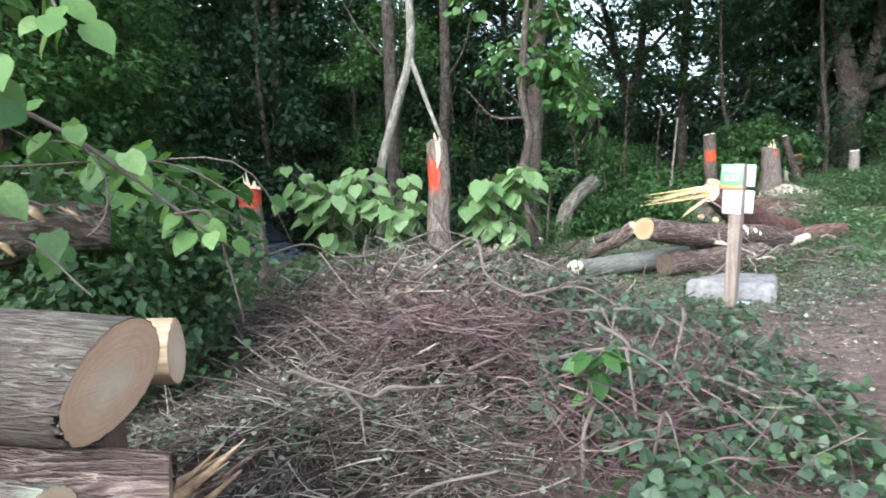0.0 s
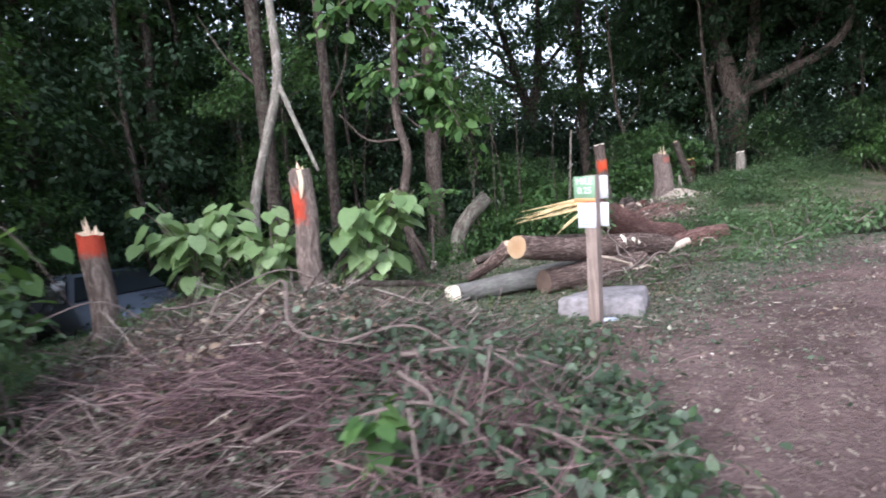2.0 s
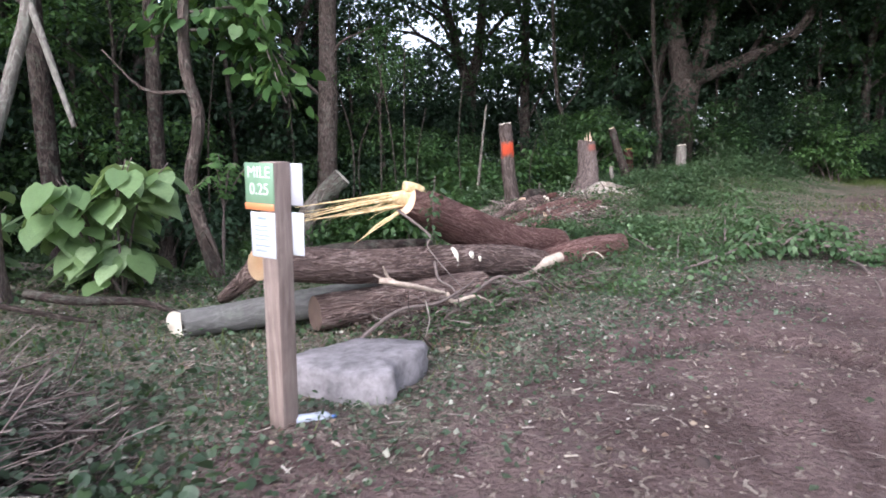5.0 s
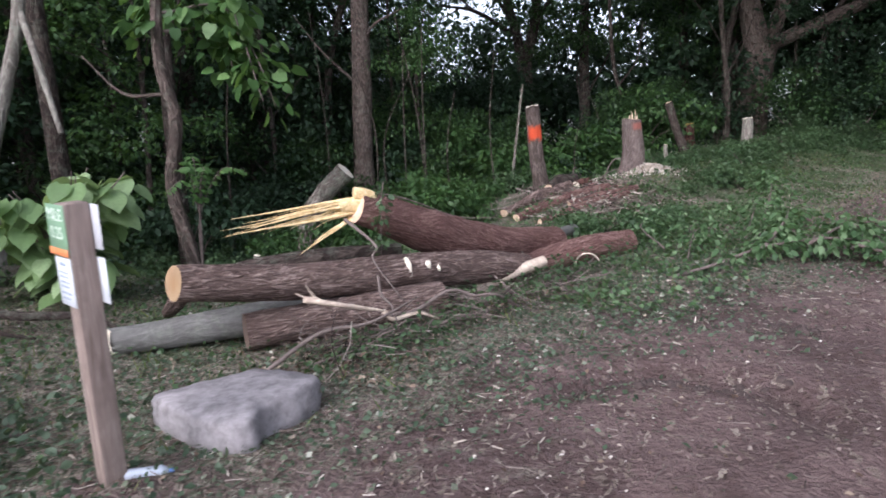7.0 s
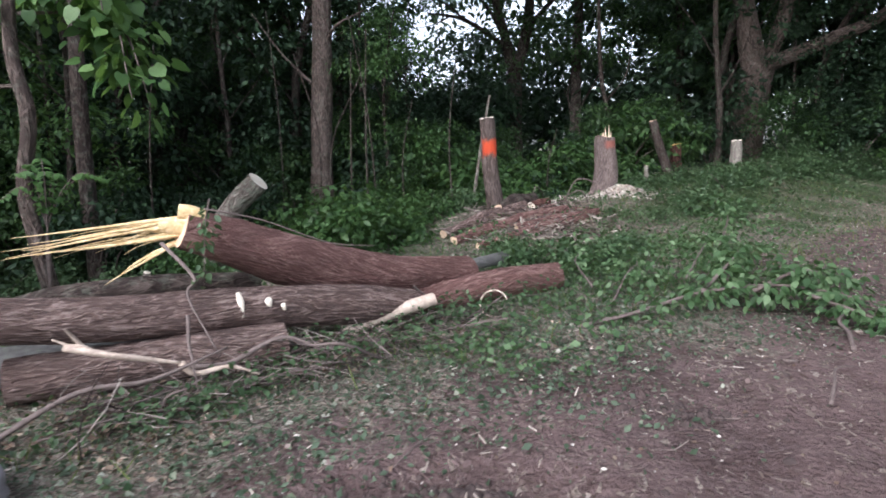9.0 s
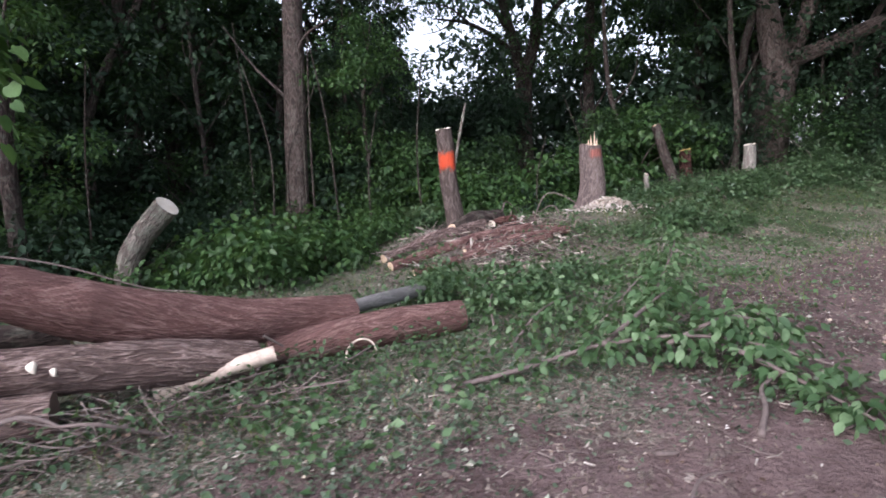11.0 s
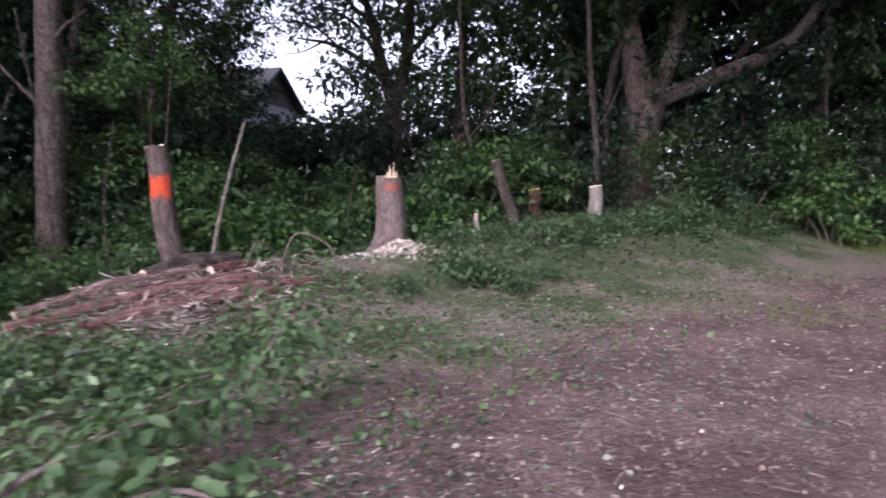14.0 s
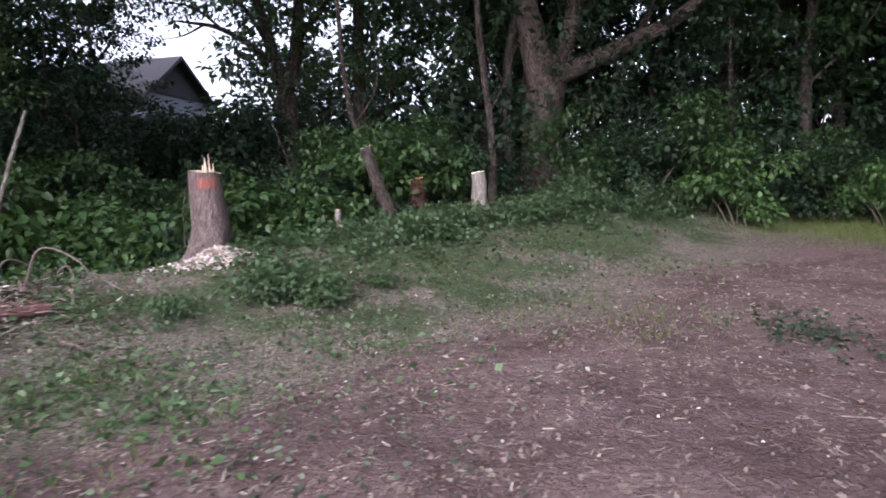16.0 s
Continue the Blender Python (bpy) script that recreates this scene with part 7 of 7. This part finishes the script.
p = field(52000, -2, 24, -5, 8.5, g, lambda x, y, u, s: 0.1 + 0.9 * smooth(s, 0.8, 3.0))
shred = np.array([(-0.06, 0, 0.01), (0.07, 0.1, 0), (0.05, 1, 0.02), (-0.06, 0.85, 0)]), np.array([(0, 1, 2), (0, 2, 3)])
SHRED = island_mat("shredded_wood_mulch", [(0, (0.08, 0.055, 0.045)), (0.45, (0.2, 0.15, 0.125)), (0.85, (0.42, 0.36, 0.3)), (1, (0.68, 0.61, 0.53))])
stuff("shredded_mulch", leaves(p + (0, 0, 0.012), g.normal(0, 1, (len(p), 3)) * (1, 1, 0.1), g.normal(0, 0.35, (len(p), 3)) + (0, 0, 1), 0.02 + 0.07 * g.random(len(p)) ** 2, shred), SHRED, "shredded wood and stalks on the ground", "litter")
p = field(60000, 18, 29, 4.4, 9.2, g, lambda x, y, u, s: np.clip(0.1 + 1.3 * waves(x, y, 1.4, 12.0), 0.05, 1) * smooth(s + 0.5 * waves(x, y, 1.2, 3.0), 5.7, 7.0) * (1 - 0.97 * np.exp(-((x - 3.6) / 1.0) ** 2 - ((y - 17.4) / 0.9) ** 2)))
stuff("bank_weeds", leaves(p + np.c_[np.zeros((len(p), 2)), 0.02 + 0.24 * g.random(len(p)) ** 1.6], g.normal(0, 0.8, (len(p), 3)) * (1, 1, 0.5) + (0, 0, 0.15), g.normal(0, 0.5, (len(p), 3)) + (0, 0, 1), g.uniform(0.05, 0.12, len(p)), DIAMOND, 1.2),
      LEAF_WEED, "leafy weeds on the bank below the woods", "weeds")
p = field(26000, 9.5, 18, 2.3, 7.5, g, lambda x, y, u, s: np.clip(0.3 + 1.1 * waves(x, y, 1.5, 7.0), 0.05, 1) * smooth(s - 0.2 * smooth(u, 13, 16), 2.4, 3.6) * (1 - 0.7 * smooth(u, 14, 17)))
stuff("chopped_leaves", leaves(p + np.c_[np.zeros((len(p), 2)), 0.01 + 0.13 * g.random(len(p)) ** 2], g.normal(0, 1, (len(p), 3)) * (1, 1, 0.45), g.normal(0, 0.6, (len(p), 3)) + (0, 0, 1), g.uniform(0.035, 0.09, len(p)), DIAMOND, 1.15),
      LEAF_CUT, "chopped green leaves strewn beyond the logs", "litter")
clump = bush("leafy weed clump on the trodden bank", 0.42, 0.34, 20, 45, 0.07, LEAF_WEED, 451, name="weed_clump")
for i, (x, y, k) in enumerate(((4.8, 16.4, 1.25), (5.3, 16.1, 0.9), (5.9, 18.9, 1.1), (4.3, 15.3, 0.6), (5.0, 19.8, 0.7), (6.6, 20.4, 0.9), (7.6, 21.3, 1.1), (3.0, 11.4, 1.0), (3.6, 12.4, 0.8), (2.4, 11.2, 0.9),
                               (8.8, 22.8, 1.2), (1.9, 12.0, 0.7), (6.2, 21.3, 0.7), (4.2, 20.9, 0.9), (-4.6, 5.2, 1.0), (-4.9, 4.2, 0.9), (0.6, 15.2, 1.0), (5.9, 16.9, 0.5))):
    m = put(None, x, y, i * 67.0, k)
    if i:
        copy_thing(clump, m)
    else:
        clump.matrix_basis = m

def heap_of(n, x, y, rx, ry, g):
    px, py = g.normal(x, rx, n), g.normal(y, ry, n)
    return np.c_[px, py, height(px, py)]


p = heap_of(2600, 2.3, 14.2, 0.6, 0.8, g)
stuff("bark_shreds", leaves(p + np.c_[np.zeros((len(p), 2)), 0.01 + 0.1 * g.random(len(p))], g.normal(0, 1, (len(p), 3)) * (1, 1, 0.25), g.normal(0, 0.5, (len(p), 3)) + (0, 0, 1), 0.05 + 0.16 * g.random(len(p)) ** 2, shred), SHRED, "torn bark and wood shreds on the bank", "litter")
stuff("bank_sticks", sticks(420, lambda n: heap_of(n, 2.2, 14.3, 0.7, 0.9, g) + (0, 0, 0.06), 0.55, 0.008, g, 0.2, 0.3), TWIG, "broken sticks heaped on the bank", "twigs")
p = heap_of(300, 10.1, 15.0, 0.25, 0.4, g)
stuff("dark_debris", leaves(p + np.c_[np.zeros((len(p), 2)), 0.02 + 0.08 * g.random(len(p))], g.normal(0, 1, (len(p), 3)) * (1, 1, 0.4), g.normal(0, 0.6, (len(p), 3)) + (0, 0, 1), 0.03 + 0.06 * g.random(len(p)), DIAMOND), LEAF_DARK, "small clump of dark leafy debris on the dirt", "litter")

p = field(80000, -1, 17, 1.2, 6.5, g, lambda x, y, u, s: (0.3 + 0.7 * smooth(u + 2 * waves(x, y, 0.9, 4.0), 4, 7)) * (1 - 0.85 * smooth(u, 11.5, 15)) * smooth(s + 0.6 * waves(x, y, 1.1, 9.0), 1.3, 3.0) * (1 - 0.6 * smooth(s, 5, 6.5)))
stuff("trodden_cuttings", leaves(p + np.c_[np.zeros((len(p), 2)), 0.006 + 0.03 * g.random(len(p)) ** 2], g.normal(0, 1, (len(p), 3)) * (1, 1, 0.35), g.normal(0, 0.7, (len(p), 3)) + (0, 0, 1), 0.015 + 0.05 * g.random(len(p)) ** 2, DIAMOND, 1.0),
      LEAF_GREY, "trodden green cuttings along the path", "litter")
p = field(30000, -1, 21, -4.5, 3.4, g, lambda x, y, u, s: np.clip(0.35 + 0.9 * waves(x, y, 1.9, 11.0), 0.05, 1))
stuff("dirt_crumbs", leaves(p + (0, 0, 0.006), g.normal(0, 1, (len(p), 3)) * (1, 1, 0.5), g.normal(0, 0.8, (len(p), 3)) + (0, 0, 1), 0.01 + 0.035 * g.random(len(p)) ** 2, DIAMOND, 1.6),
      island_mat("loose_dirt_crumbs", [(0, (0.06, 0.042, 0.038)), (0.5, (0.15, 0.11, 0.1)), (0.9, (0.22, 0.165, 0.15)), (1, (0.32, 0.26, 0.23))]), "loose crumbs of dirt and bark", "litter")

p = np.vstack([heap_of(60, 3.66, 7.13, 0.16, 0.06, g), heap_of(40, 3.45, 7.2, 0.1, 0.06, g), heap_of(70, 2.95, 6.1, 0.3, 0.05, g), heap_of(50, 2.5, 6.15, 0.2, 0.05, g), field(90, 5, 20, -3.5, 1.5, g)])
CLOD = plain_mat("damp_dark_clods", (0.06, 0.042, 0.038), 0.95, 0, 0.35, 25, 0.6)
lump = np.array([(-0.5, -0.4, 0), (0.5, -0.45, 0), (0.55, 0.4, 0), (-0.45, 0.5, 0), (-0.2, -0.2, 0.45), (0.3, -0.1, 0.5), (0.1, 0.3, 0.4)]), np.array([(0, 1, 4), (1, 5, 4), (1, 2, 5), (2, 6, 5), (2, 3, 6), (3, 4, 6), (3, 0, 4), (4, 5, 6)])
stuff("dirt_clods", leaves(p - (0, 0, 0.004), g.normal(0, 1, (len(p), 3)) * (1, 1, 0), np.tile((0, 0, 1.0), (len(p), 1)) + g.normal(0, 0.1, (len(p), 3)), 0.02 + 0.05 * g.random(len(p)) ** 2, lump), CLOD, "dark clods kicked up from damp dirt", "dirt")
